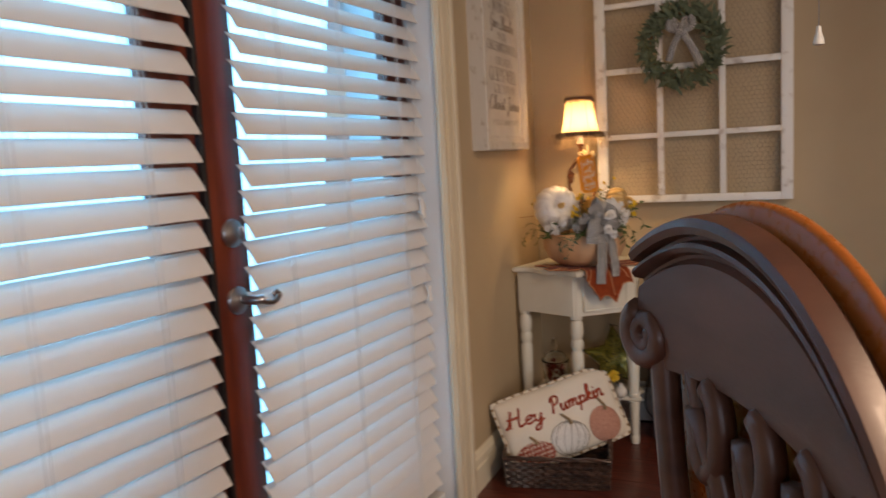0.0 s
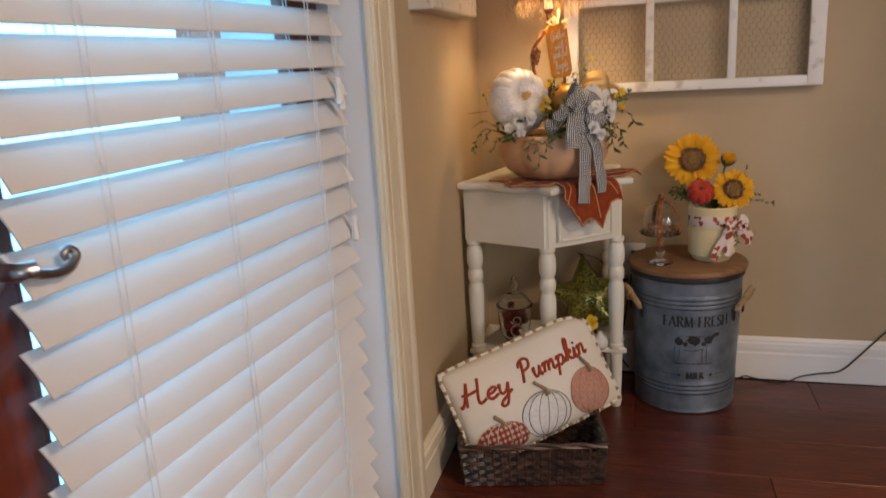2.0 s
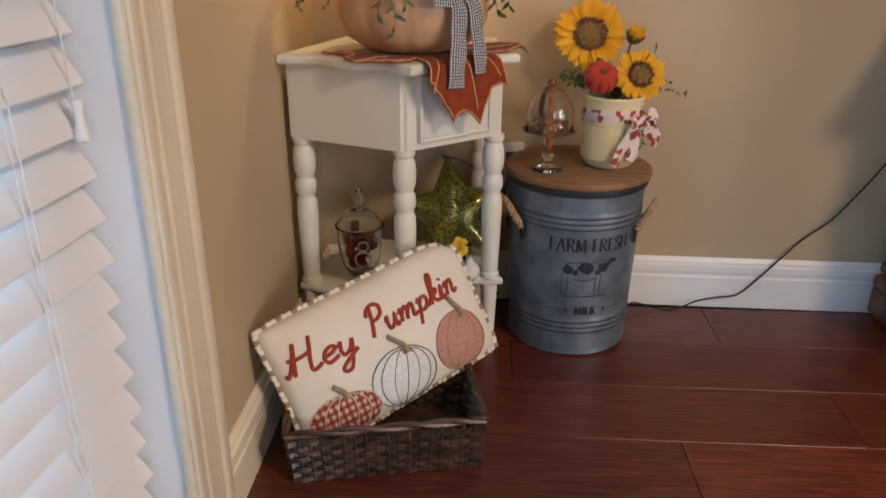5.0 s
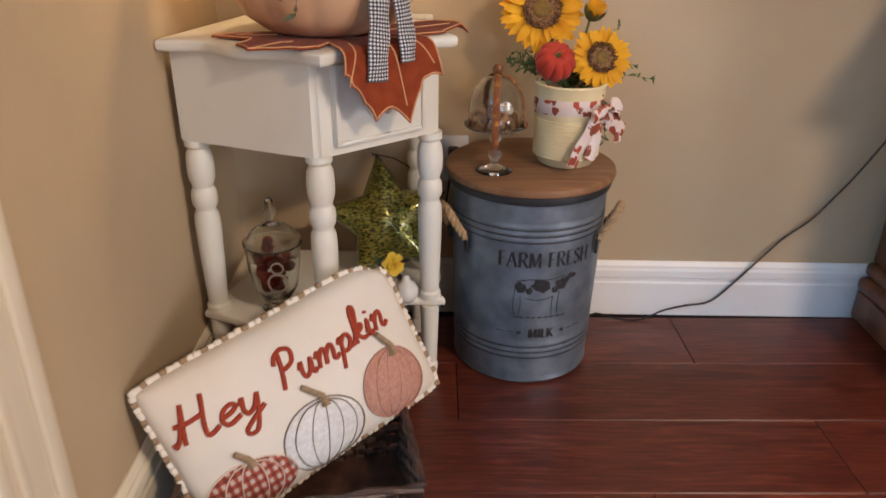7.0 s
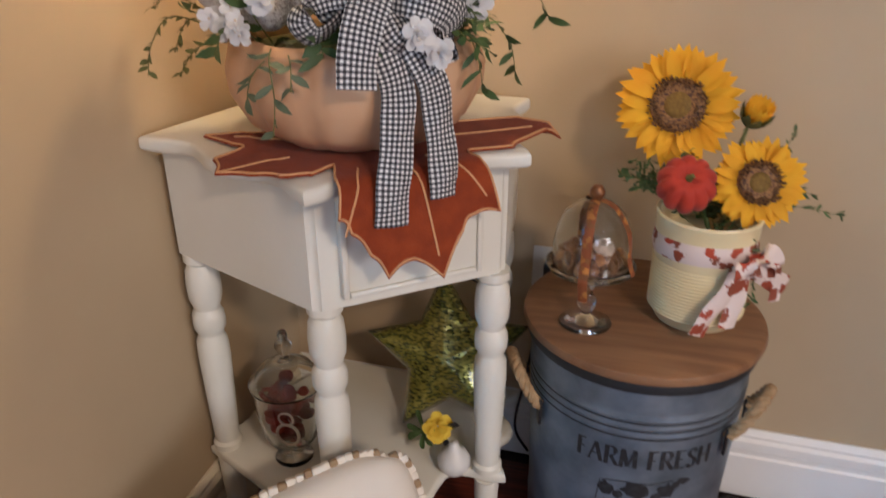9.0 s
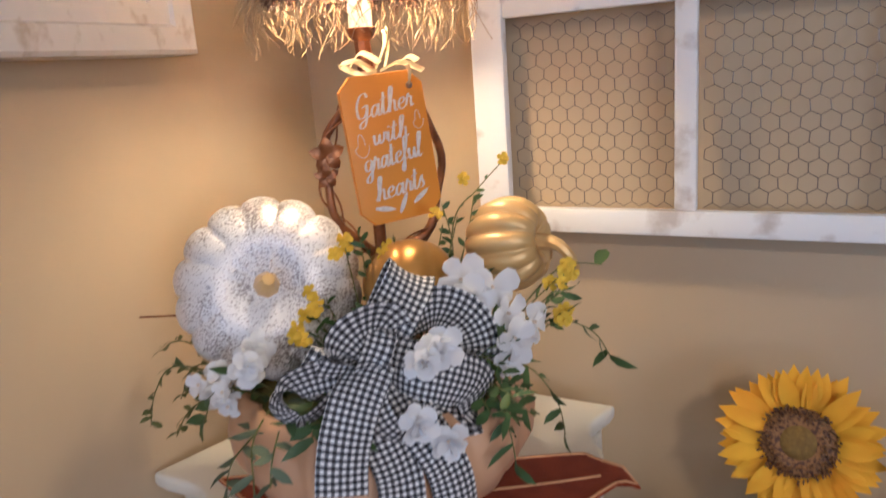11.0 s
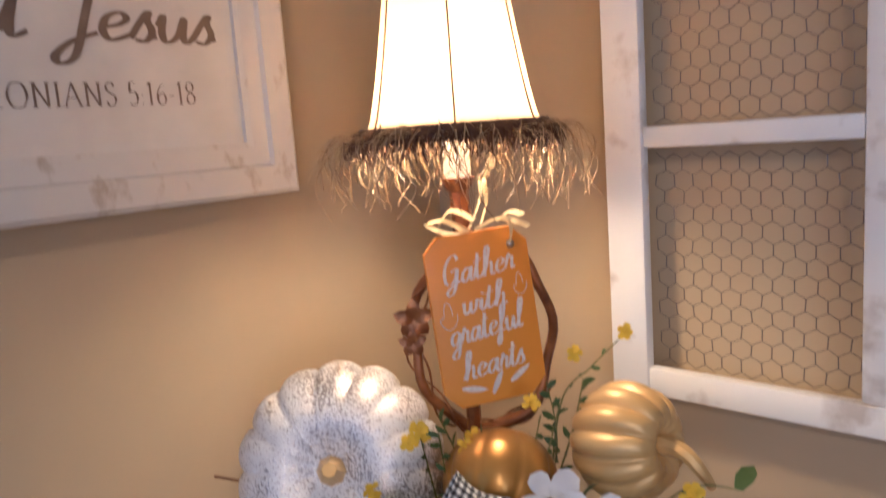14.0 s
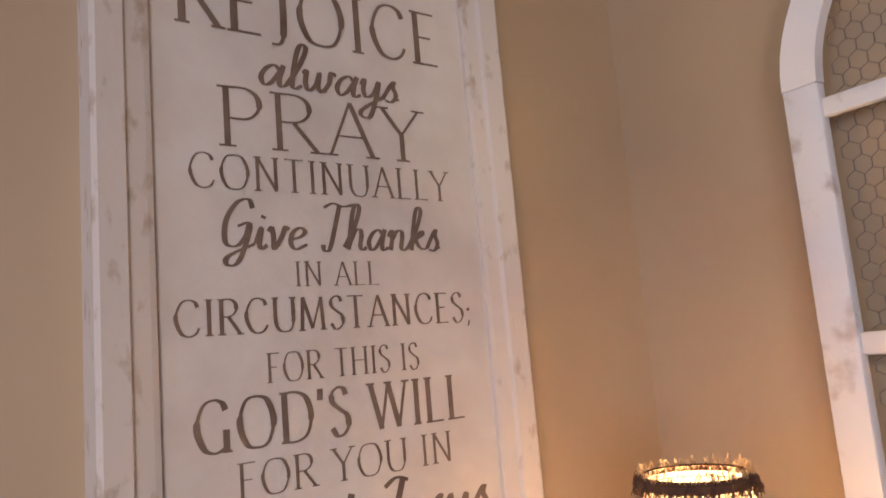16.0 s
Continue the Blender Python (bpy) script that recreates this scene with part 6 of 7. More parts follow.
levels = [(0.032, BAR[0][0]), (BAR[0][1], BAR[1][0]), (BAR[1][1], BAR[2][0])]
for x0, x1 in cols:
    for z0, z1 in levels:
        part("chicken_wire", hexwire(x0 - 0.004, x1 + 0.004, z0 - 0.004, z1 + 0.004, FT + 0.003), WIRE, SF, "", False)
for x0, x1, zt in ((cols[0][0], cols[0][1], 0.99), (cols[1][0], cols[1][1], 1.12), (cols[2][0], cols[2][1], 0.99)):
    part("chicken_wire", hexwire(x0, x1, BAR[2][1], zt, FT + 0.003), WIRE, SF, "", False)

# ---- wreath ----
WC = V((-0.425, 2.955, 1.645))
wr = empty("wreath", Matrix.Translation(WC), "green eucalyptus wreath with a gingham bow on the sash", "wreath")
bl_, bs_ = bmesh.new(), bmesh.new()
for i in range(760):
    a = R.uniform(0, 2 * math.pi)
    rr = 0.135 + R.gauss(0, 0.016)
    p = V((rr * math.cos(a), R.uniform(-0.03, 0.01), rr * math.sin(a)))
    e = V((math.cos(a), 0, math.sin(a)))
    t = V((-math.sin(a), 0, math.cos(a)))
    d = (e * R.uniform(-0.9, 1.3) + t * R.uniform(-0.2, 1.1) + V((0, R.uniform(-0.8, 0.1), 0))).normalized()
    leaf(bl_, p, p + d * R.uniform(0.024, 0.056), (R.uniform(-0.4, 0.4), -1, R.uniform(-0.4, 0.4)), R.uniform(0.009, 0.016), 0.2, 0.1, 3)
part("leaves", bl_, BLUEGREEN, wr, "", "all")
part("grapevine_ring", tube([(0.128 * math.cos(2 * math.pi * i / 40), 0.0, 0.128 * math.sin(2 * math.pi * i / 40)) for i in range(41)], 0.011, 8), BRONZE, wr)
for pts in ([(0, -0.045, 0.06), (-0.03, -0.06, 0.10), (-0.045, -0.05, 0.07), (0, -0.04, 0.055)], [(0, -0.045, 0.06), (0.03, -0.06, 0.105), (0.045, -0.05, 0.075), (0, -0.04, 0.055)], [(0, -0.045, 0.06), (-0.03, -0.05, 0.0), (-0.05, -0.05, -0.06)], [(0, -0.045, 0.06), (0.03, -0.05, 0.01), (0.06, -0.05, -0.05), (0.075, -0.05, -0.085)]):
    part("bow_ribbon", ribbon(pts, V((1, -0.2, 0.3)), 0.03, 0.003, steps=6), GINGHAM, wr, "gingham ribbon", "all")

# ---- framed verse on the left wall ----
SGY0, SGY1, SGZ0, SGZ1 = 2.252, 2.758, 1.258, 2.15
SG = empty("framed_verse_sign", pose(XL, (SGY0 + SGY1) / 2, SGZ0, 0, 0, 0), "whitewashed wooden frame with a taupe-lettered verse", "sign")
cy, hy, hz = (SGY0 + SGY1) / 2, (SGY1 - SGY0) / 2, SGZ1 - SGZ0
part("panel", boxed(0.012, 0.048, -hy + 0.05, hy - 0.05, 0.05, hz - 0.05), SIGNP, SG, "pale whitewashed panel", False)


def moulding(y0, z0, y1, z1):
    """One mitred side of the frame; its inner edge lies towards the middle."""
    prof = ((0.0, 0.0), (0.0, 0.06), (0.005, 0.064), (0.03, 0.062), (0.033, 0.057), (0.05, 0.0555), (0.056, 0.0535), (0.056, 0.0))
    mid = V((0, hz / 2))
    a, b = V((y0, z0)), V((y1, z1))
    d = (b - a).normalized()
    inn = V((-d.y, d.x))
    if inn.dot(mid - a) < 0:
        inn = -inn
    bm = bmesh.new()
    rows = [[bm.verts.new((x, p.x + inn.x * w + d.x * w * sg, p.y + inn.y * w + d.y * w * sg)) for w, x in prof] for p, sg in ((a, 1), (b, -1))]
    n = len(prof)
    for k in range(n):
        bm.faces.new((rows[0][k], rows[1][k], rows[1][(k + 1) % n], rows[0][(k + 1) % n]))
    bm.faces.new(rows[0])
    bm.faces.new(rows[1][::-1])
    bmesh.ops.recalc_face_normals(bm, faces=bm.faces)
    return bm


for q in ((-hy, 0, hy, 0), (-hy, hz, hy, hz), (-hy, 0, -hy, hz), (hy, 0, hy, hz)):
    part("frame_side", moulding(*q), SIGNF, SG, "", False)
VERSE = [("REJOICE", 2.335, 2.662, 1.953, 2.03, 0, 0), ("always", 2.425, 2.60, 1.882, 1.958, 0.3, 0), ("PRAY", 2.376, 2.634, 1.832, 1.896, 0, 0), ("CONTINUALLY", 2.345, 2.664, 1.785, 1.822, 0, 0), ("Give Thanks", 2.378, 2.642, 1.706, 1.775, 0.3, 0), ("IN ALL", 2.452, 2.553, 1.683, 1.709, 0, 0),
         ("CIRCUMSTANCES;", 2.326, 2.676, 1.63, 1.671, 0, 0), ("FOR THIS IS", 2.415, 2.597, 1.584, 1.614, 0, 0), ("GOD'S WILL", 2.342, 2.657, 1.522, 1.573, 0, 0.008), ("FOR YOU IN", 2.38, 2.634, 1.475, 1.509, 0, 0), ("Christ Jesus", 2.33, 2.682, 1.392, 1.468, 0.3, 0.004), ("1 THESSALONIANS 5:16-18", 2.36, 2.65, 1.355, 1.376, 0, 0)]
for s, y0, y1, z0, z1, sh, bo in VERSE:
    hgt = z1 - z0
    for bm in inked(s, SCRIPT if sh else SERIF, y1 - y0, hgt, hgt * (0.085 if sh else 0.105) * (1.25 if bo else 1), not sh, 0.15 if sh else 0):
        move(bm, Matrix(((0, 0, 1, 0.0484), (1, 0, 0, (y0 + y1) / 2 - cy), (0, 1, 0, (z0 + z1) / 2 - SGZ0), (0, 0, 0, 1))))
        part("letter", bm, SIGNT, SG, "", False)

# ---- vase of sunflowers on the drum ----
LIDZ = 0.4757
VC = V((-0.325, 2.855, LIDZ))
vs = empty("ceramic_vase", Matrix.Translation(VC), "cream ribbed ceramic vase tied with a pumpkin-print ribbon", "vase")
prof = [(0, 0.0), (0.05, 0.0), (0.058, 0.004), (0.066, 0.02)]
z = 0.022
while z < 0.10:
    prof += [(0.0695, z), (0.0712, z + 0.002), (0.0695, z + 0.004)]
    z += 0.0052
prof += [(0.072, 0.112), (0.0725, 0.15), (0.073, 0.168), (0.0745, 0.172), (0.073, 0.176), (0.068, 0.174), (0.066, 0.14), (0, 0.13)]
part("body", lathe(prof, 56), VASE, vs)
bm = bmesh.new()
ribbon([V((0.0745 * math.cos(a), 0.0745 * math.sin(a), 0.128 - 0.006 * math.sin(a))) for a in [2 * math.pi * k / 20 for k in range(21)]], V((0, 0, 1)), 0.044, 0.01, bm, 3)
part("ribbon_band", bm, PRINTR, vs, "pumpkin-print ribbon", "all")
e = V((0.66, -0.75, 0))
s_ = V((0.75, 0.66, 0))
kn = e * 0.082 + V((0, 0, 0.124))
for pts, w in (([kn, kn - s_ * 0.02 + V((0, 0, -0.03)), kn - s_ * 0.045 + V((0, 0, -0.07)) - e * 0.006, kn - s_ * 0.062 + V((0, 0, -0.105)) - e * 0.012], 0.036), ([kn, kn - s_ * 0.005 + V((0, 0, -0.045)), kn - s_ * 0.016 + V((0, 0, -0.098))], 0.03), ([kn, kn + s_ * 0.04 + V((0, 0, 0.004)), kn + s_ * 0.065 + V((0, 0, -0.03)), kn + s_ * 0.07 + V((0, 0, -0.075))], 0.02),
               ([kn, kn + s_ * 0.035 + V((0, 0, -0.02)), kn + s_ * 0.075 + V((0, 0, -0.048)), kn + s_ * 0.09 + V((0, 0, -0.055))], 0.034), ([kn, kn + s_ * 0.02 + V((0, 0, 0.02)) + e * 0.015, kn + s_ * 0.03 + V((0, 0, 0.0)) + e * 0.02, kn], 0.03), ([kn, kn - s_ * 0.02 + V((0, 0, 0.015)) + e * 0.015, kn - s_ * 0.026 + V((0, 0, -0.006)) + e * 0.018, kn], 0.028)):
    part("ribbon_tail", ribbon(pts, e * 0.1 + s_ * 0.7 + V((0, 0, 0.45)), w, 0.01, steps=7, wave=0.002), PRINTR, vs, "pumpkin-print ribbon", "all")


def sunflower(at, n, r, root):
    at, n = V(at), V(n).normalized()
    f = empty("sunflower", axis_pose(at, n), "large yellow silk sunflower with a brown seed ring", "flower", "sunflowers in the vase")
    bm = bmesh.new()
    for q in range(3):
        for i in range(20):
            t = 2 * math.pi * (i + q / 3 + R.uniform(-0.2, 0.2)) / 20
            L = r * R.uniform(0.86, 1.04)
            d = V((math.cos(t), math.sin(t), 0))
            leaf(bm, d * r * 0.36 + V((0, 0, -0.002 - 0.003 * q)), d * L + V((0, 0, R.uniform(-0.1, 0.16) * r - 0.004 * q)), (R.uniform(-0.3, 0.3), R.uniform(-0.3, 0.3), 1), r * 0.235, 0.3, R.uniform(0.0, 0.1))
    part("petals", bm, SUNP, f, "", "all")
    part("disc", lathe([(0, 0.004), (r * 0.2, 0.005), (r * 0.3, 0.008), (r * 0.42, 0.005), (r * 0.46, -0.004), (r * 0.3, -0.012), (0, -0.014)], 32), SEED, f, "", "all")
    bm = bmesh.new()
    for i in range(240):
        t, q = R.uniform(0, 2 * math.pi), r * math.sqrt(R.uniform(0.07, 0.22))
        p = V((q * math.cos(t), q * math.sin(t), 0.005))
        d = V((math.cos(t) * 0.4, math.sin(t) * 0.4, 1)).normalized()
        tube([p, p + d * R.uniform(0.005, 0.009)], 0.0014, 4, bm, 0.6)
    tagged(part("seed_ring", bm, SEED, f), kind="stuff")
    part("heart", lathe([(0, 0.008), (r * 0.1, 0.0075), (r * 0.21, 0.006), (r * 0.22, 0.003)], 24), HEART, f, "", "all")
    inv = f.matrix_world.inverted()
    part("stem", tube([inv @ p for p in smooth_path([at - n * 0.012, at - n * 0.04 + V((0, 0, -0.03)), V(root)], 6)], 0.004, 6), GREEN, f)
    bm = bmesh.new()
    for i in range(7):
        t = 2 * math.pi * i / 7
        d = V((math.cos(t), math.sin(t), 0))
        leaf(bm, V((0, 0, -0.012)), d * r * 0.6 + V((0, 0, -0.02)), (0, 0, 1), r * 0.3, 0.2, 0.0)
    part("sepals", bm, OLIVE, f, "", "all")


sunflower((-0.386, 2.917, 0.785), (-0.12, -0.93, 0.33), 0.09, (-0.322, 2.862, 0.62))
sunflower((-0.266, 2.862, 0.697), (0.16, -0.9, 0.4), 0.068, (-0.312, 2.862, 0.62))
bud = empty("sunflower_bud", axis_pose((-0.285, 2.90, 0.775), (0.3, -0.4, 0.85)), "half-open yellow silk sunflower bud", "flower")
bm = bmesh.new()
for i in range(16):
    t = 2 * math.pi * i / 16
    leaf(bm, V((0.008 * math.cos(t), 0.008 * math.sin(t), 0)), V((0.018 * math.cos(t), 0.018 * math.sin(t), 0.035)), (math.cos(t), math.sin(t), 0.3), 0.012)
part("petals", bm, SUNP, bud, "", "all")
bm = bmesh.new()
for i in range(9):
    t = 2 * math.pi * i / 9
    leaf(bm, V((0.004 * math.cos(t), 0.004 * math.sin(t), -0.01)), V((0.024 * math.cos(t), 0.024 * math.sin(t), 0.022)), (math.cos(t), math.sin(t), -0.3), 0.016)
tube([(0, 0, -0.01), (0, -0.02, -0.08), (-0.01, -0.04, -0.15)], 0.003, 5, bm)
part("sepals", bm, OLIVE, bud, "", "all")
pumpkin("velvet_pumpkin", V((-0.364, 2.836, 0.694)), (0.05, -0.75, 0.66), 0.042, 0.85, 10, 0.16, VELVET, "small red-orange velvet pumpkin on a stick", OLIVE, ([(0, 0, 0), (0.001, 0, 0.009), (0.004, 0, 0.016)], 0.0045))
st = []
for i in range(34):
    a = R.uniform(-0.2, math.pi * 1.15) if i > 6 else R.uniform(0, 2 * math.pi)
    L = R.uniform(0.05, 0.15)
    d = V((math.cos(a) * 1.0, -0.1 + 0.3 * math.sin(2 * a), 0.15 + 0.55 * abs(math.sin(a)) * R.uniform(0.3, 1)))
    root = V((-0.318, 2.862, 0.62))
    tip = root + d * L + V((0, 0, 0.03))
    st.append([root, root + d * L * 0.45 + V((0, 0, 0.05)), tip])
st += [[(-0.30, 2.85, 0.62), (-0.25, 2.85, 0.66), (-0.18, 2.86, 0.655), (-0.13, 2.87, 0.645)], [(-0.30, 2.86, 0.62), (-0.24, 2.88, 0.7), (-0.21, 2.9, 0.76)], [(-0.30, 2.84, 0.64), (-0.265, 2.79, 0.63), (-0.25, 2.78, 0.58), (-0.248, 2.778, 0.53)], [(-0.34, 2.85, 0.62), (-0.41, 2.84, 0.68), (-0.45, 2.84, 0.69)], [(-0.31, 2.84, 0.63), (-0.28, 2.785, 0.62), (-0.275, 2.78, 0.58)]]
sp_ = spray("fern_spray", "feathery dark green filler foliage in the vase", st, GREEN, 0.013, 0.0042, 26, "foliage", both=False, r=0.0008)

# ---- cloche on the lid ----
CC = V((-0.483, 2.793, LIDZ))
cl = empty("glass_cloche", Matrix.Translation(CC) @ Matrix.Scale(1.04, 4), "small glass cake stand and dome filled with nuts and ribbon", "cloche")
part("stand", lathe([(0, 0.0), (0.036, 0.0), (0.038, 0.002), (0.02, 0.008), (0.008, 0.014), (0.007, 0.02), (0.013, 0.03), (0.014, 0.038), (0.007, 0.05), (0.006, 0.055), (0.012, 0.066), (0.011, 0.072), (0.006, 0.08), (0.02, 0.086), (0.06, 0.092), (0.063, 0.097), (0.06, 0.097), (0.0, 0.092)], 36), GLASS, cl, "clear pressed glass stand", "all")
part("dome", lathe([(0.053, 0.0975), (0.0545, 0.0975), (0.0545, 0.125), (0.051, 0.15), (0.042, 0.172), (0.026, 0.186), (0.006, 0.192), (0, 0.192), (0, 0.1905), (0.006, 0.1905), (0.025, 0.1845), (0.0405, 0.171), (0.0495, 0.15), (0.053, 0.125), (0.053, 0.0975)], 40), GLASS, cl, "clear glass dome", "all")
nut = None
for i in range(64):
    a, q = R.uniform(0, 2 * math.pi), 0.042 * math.sqrt(R.uniform(0, 1))
    z = 0.104 + R.uniform(0, 0.034) * (1 - q / 0.06)
    m = pose(q * math.cos(a), q * math.sin(a), z, R.uniform(0, 180), R.uniform(0, 180), 0) @ Matrix.Diagonal((R.uniform(0.9, 1.7), R.uniform(0.9, 1.5), 1.2, 1))
    if nut is None:
        nut = part("nut", lathe([(0, -0.007), (0.004, -0.006), (0.0065, -0.001), (0.005, 0.005), (0.0015, 0.008), (0, 0.0085)], 10), NUTS, cl, "", True, m)
    else:
        o = new("nut", nut.data)
        o.parent, o.matrix_basis = cl, m
part("small_pumpkin", lathe([(0, -0.011), (0.012, -0.009), (0.016, 0), (0.012, 0.009), (0.004, 0.008), (0.003, 0.014), (0, 0.014)], 24, lobes=8, depth=0.1, centre=(0.016, -0.018, 0.13)), PALERING, cl, "pale tiny pumpkin")
part("bead_finial", lathe([(0, 0.192), (0.006, 0.192), (0.0105, 0.2), (0.0105, 0.206), (0.006, 0.213), (0, 0.214)], 16), BRONZE, cl, "dark bead finial")
for a in (-95, -20, 110):
    d = V((math.cos(radians(a)), math.sin(radians(a)), 0))
    part("ribbon_strip", ribbon([d * 0.008 + V((0, 0, 0.195)), d * 0.03 + V((0, 0, 0.187)), d * 0.052 + V((0, 0, 0.155)), d * 0.057 + V((0, 0, 0.115)), d * 0.064 + V((0, 0, 0.095))] + ([d * 0.05 + V((0, 0, 0.06))] if a == -95 else []), V((-d.y, d.x, 0)), 0.013, 0.01, steps=5), PRINTB, cl, "narrow brown print ribbon", "all")

# ---- jar and star on the shelf ----
SZ = 0.2062
jr = empty("apothecary_jar", pose(-0.936, 2.685, SZ), "clear lidded glass jar of dried red fruit", "jar")
part("glass_body", lathe([(0, 0.0), (0.03, 0.0), (0.032, 0.003), (0.012, 0.012), (0.012, 0.018), (0.03, 0.026), (0.046, 0.055), (0.053, 0.1), (0.056, 0.148), (0.059, 0.15), (0.0565, 0.152), (0.054, 0.149), (0.0505, 0.1), (0.0435, 0.057), (0.027, 0.03), (0, 0.024)], 40), GLASS, jr, "", "all")
part("lid", lathe([(0.058, 0.1525), (0.06, 0.155), (0.05, 0.162), (0.042, 0.178), (0.025, 0.19), (0.008, 0.195), (0.006, 0.203), (0.012, 0.212), (0.014, 0.222), (0.007, 0.232), (0.0085, 0.24), (0.005, 0.247), (0, 0.248), (0, 0.193), (0.023, 0.187), (0.04, 0.175), (0.047, 0.161), (0.058, 0.1525)], 40), GLASS, jr, "clear glass lid with a knob", "all")
fr = None
for i in range(46):
    z = R.uniform(0.045, 0.14)
    q = (0.022 + 0.2 * (z - 0.045)) * math.sqrt(R.uniform(0, 1))
    a = R.uniform(0, 2 * math.pi)
    m = pose(q * math.cos(a), q * math.sin(a), z, R.uniform(0, 180), R.uniform(0, 180), 0)
    if fr is None:
        fr = part("dried_fruit", lathe([(0, -0.004), (0.011, -0.003), (0.0125, 0), (0.011, 0.003), (0, 0.004)], 14), REDFRUIT, jr, "", True, m)
    else:
        o = new("dried_fruit", fr.data)
        o.parent, o.matrix_basis = jr, m
for x, y, z, r, tilt in ((0.014, -0.041, 0.112, 0.0135, 90), (0.012, -0.036, 0.076, 0.021, 85)):
    part("fruit_ring", move(lathe([(r * 0.78, -0.0015), (r, -0.001), (r, 0.001), (r * 0.78, 0.0015), (r * 0.78, -0.0015)], 24), pose(x, y, z, tilt, 10, 0)), PALERING, jr, "pale dried orange slice")

stp = axis_pose((-0.715, 2.862, 0.332), (0.08, -0.93, 0.36), 0)
sr = empty("glass_star", stp, "green and gold mercury glass star ornament on the shelf", "ornament")
bm = bmesh.new()
pts = []
for i in range(10):
    a = math.pi / 2 + math.pi * i / 5 + 0.12
    q = 0.152 if i % 2 == 0 else 0.078
    pts.append((q * math.cos(a), q * math.sin(a)))
N = 8
for sg in (1, -1):
    c = bm.verts.new((0, 0, sg * 0.042))
    prev = None
    for k in range(1, N + 1):
        f = k / N
        row = []
        for i in range(10):
            p, q = pts[i], pts[(i + 1) % 10]
            for t in (0, 0.33, 0.66):
                x, y = lerp(p, q, t)
                ridge = (1 - f) ** 0.8 * (1 if i % 2 == 0 else 0.8)
                row.append(bm.verts.new((x * f, y * f, sg * 0.042 * math.sqrt(max(0, 1 - f ** 1.7)) * (1 - 0.25 * f))))
        for i in range(len(row)):
            j = (i + 1) % len(row)
            bm.faces.new((prev[i], row[i], row[j], prev[j]) if prev else (c, row[i], row[j]))
        prev = row
bmesh.ops.remove_doubles(bm, verts=bm.verts, dist=0.0004)
bmesh.ops.recalc_face_normals(bm, faces=bm.faces)
part("star_body", bm, GREENGLASS, sr, "", "all")
part("hanging_wire", tube([(-0.012, 0.135, 0), (-0.03, 0.15, 0.0), (0.02, 0.14, -0.02), (0.09, 0.10, -0.03)], 0.0016, 5), BLACK, sr)
orn = empty("ceramic_ornament", pose(-0.668, 2.72, SZ), "small white glazed ornament with a yellow silk flower", "ornament")
part("glazed_body", lathe([(0, 0), (0.018, 0.0), (0.026, 0.012), (0.027, 0.026), (0.02, 0.04), (0.01, 0.046), (0.008, 0.056), (0, 0.06)], 24), PLATE, orn, "", "all")
part("silk_flower", blossom(bmesh.new(), (-0.026, -0.004, 0.088), (0.3, -0.8, 0.4), 0.024, 8, rings=2), PETALY, orn, "orange-yellow silk flower", "all")
part("dark_ribbon", ribbon([(-0.01, 0, 0.05), (-0.02, 0.0, 0.075), (0.006, -0.004, 0.1)], V((1, 0, 0.2)), 0.012, 0.01), BLACK, orn, "", "all")
part("leaves", blossom(bmesh.new(), (-0.05, 0.0, 0.07), (-0.3, -0.8, 0.3), 0.032, 7, wide=0.4), GREEN, orn, "", "all")

# ---- outlet, plug and cord ----
ol = empty("wall_outlet", BACK @ pose(bx(-0.5625), 0, 0.42), "white wall outlet with a black plug in it", "outlet")
part("cover_plate", boxed(-0.036, 0.036, -0.006, -0.0008, -0.058, 0.058, 0.003), PLATE, ol)
for z in (-0.021, 0.021):
    part("socket_face", boxed(-0.017, 0.017, -0.0085, -0.005, z - 0.0145, z + 0.0145, 0.002), PLATE, ol)
part("plug", boxed(-0.013, 0.013, -0.032, -0.0085, 0.006, 0.034, 0.004), BLACK, ol, "black plug")
part("lamp_cord", tube(smooth_path([(0, -0.03, 0.018), (-0.01, -0.05, -0.05), (-0.03, -0.05, -0.2), (-0.05, -0.03, -0.34), (-0.02, -0.03, -0.4)], 6), 0.0028, 6), BLACK, ol)
cd = empty("power_cord", pose(-0.17, 2.97, 0), "thin black power cord trailing along the baseboard", "cord")
cp = [(-0.26, 2.93, 0.005), (-0.2, 2.975, 0.022), (-0.17, 2.985, 0.017), (-0.11, 2.98, 0.004), (-0.06, 2.985, 0.005), (-0.01, 2.992, 0.026), (0.05, 2.998, 0.038), (0.11, 3.0, 0.049), (0.16, 3.0, 0.1), (0.215, 3.003, 0.165), (0.27, 3.012, 0.222), (0.33, 3.012, 0.275), (0.37, 3.01, 0.33), (0.41, 3.0, 0.4), (0.46, 2.99, 0.5)]
part("cable", tube([V(p) - V((-0.17, 2.97, 0)) for p in smooth_path(cp, 6)], 0.0027, 6), BLACK, cd)

# ---- hutch ----
hx, hy0, hy1 = 0.455, 2.50, 2.985
HU = empty("hutch_cabinet", pose(0.99, 2.745, 0), "large carved dark walnut hutch with heavy mouldings", "cabinet")
HI = pose(-0.95, -2.75, 0)


def hbox(nm, x0, y0, z0, z1, bev=0.006, mm=HUTCH, seg=3):
    return part(nm, move(boxed(x0, 1.9 - x0, y0, hy1, z0, z1, bev, seg), HI), mm, HU)


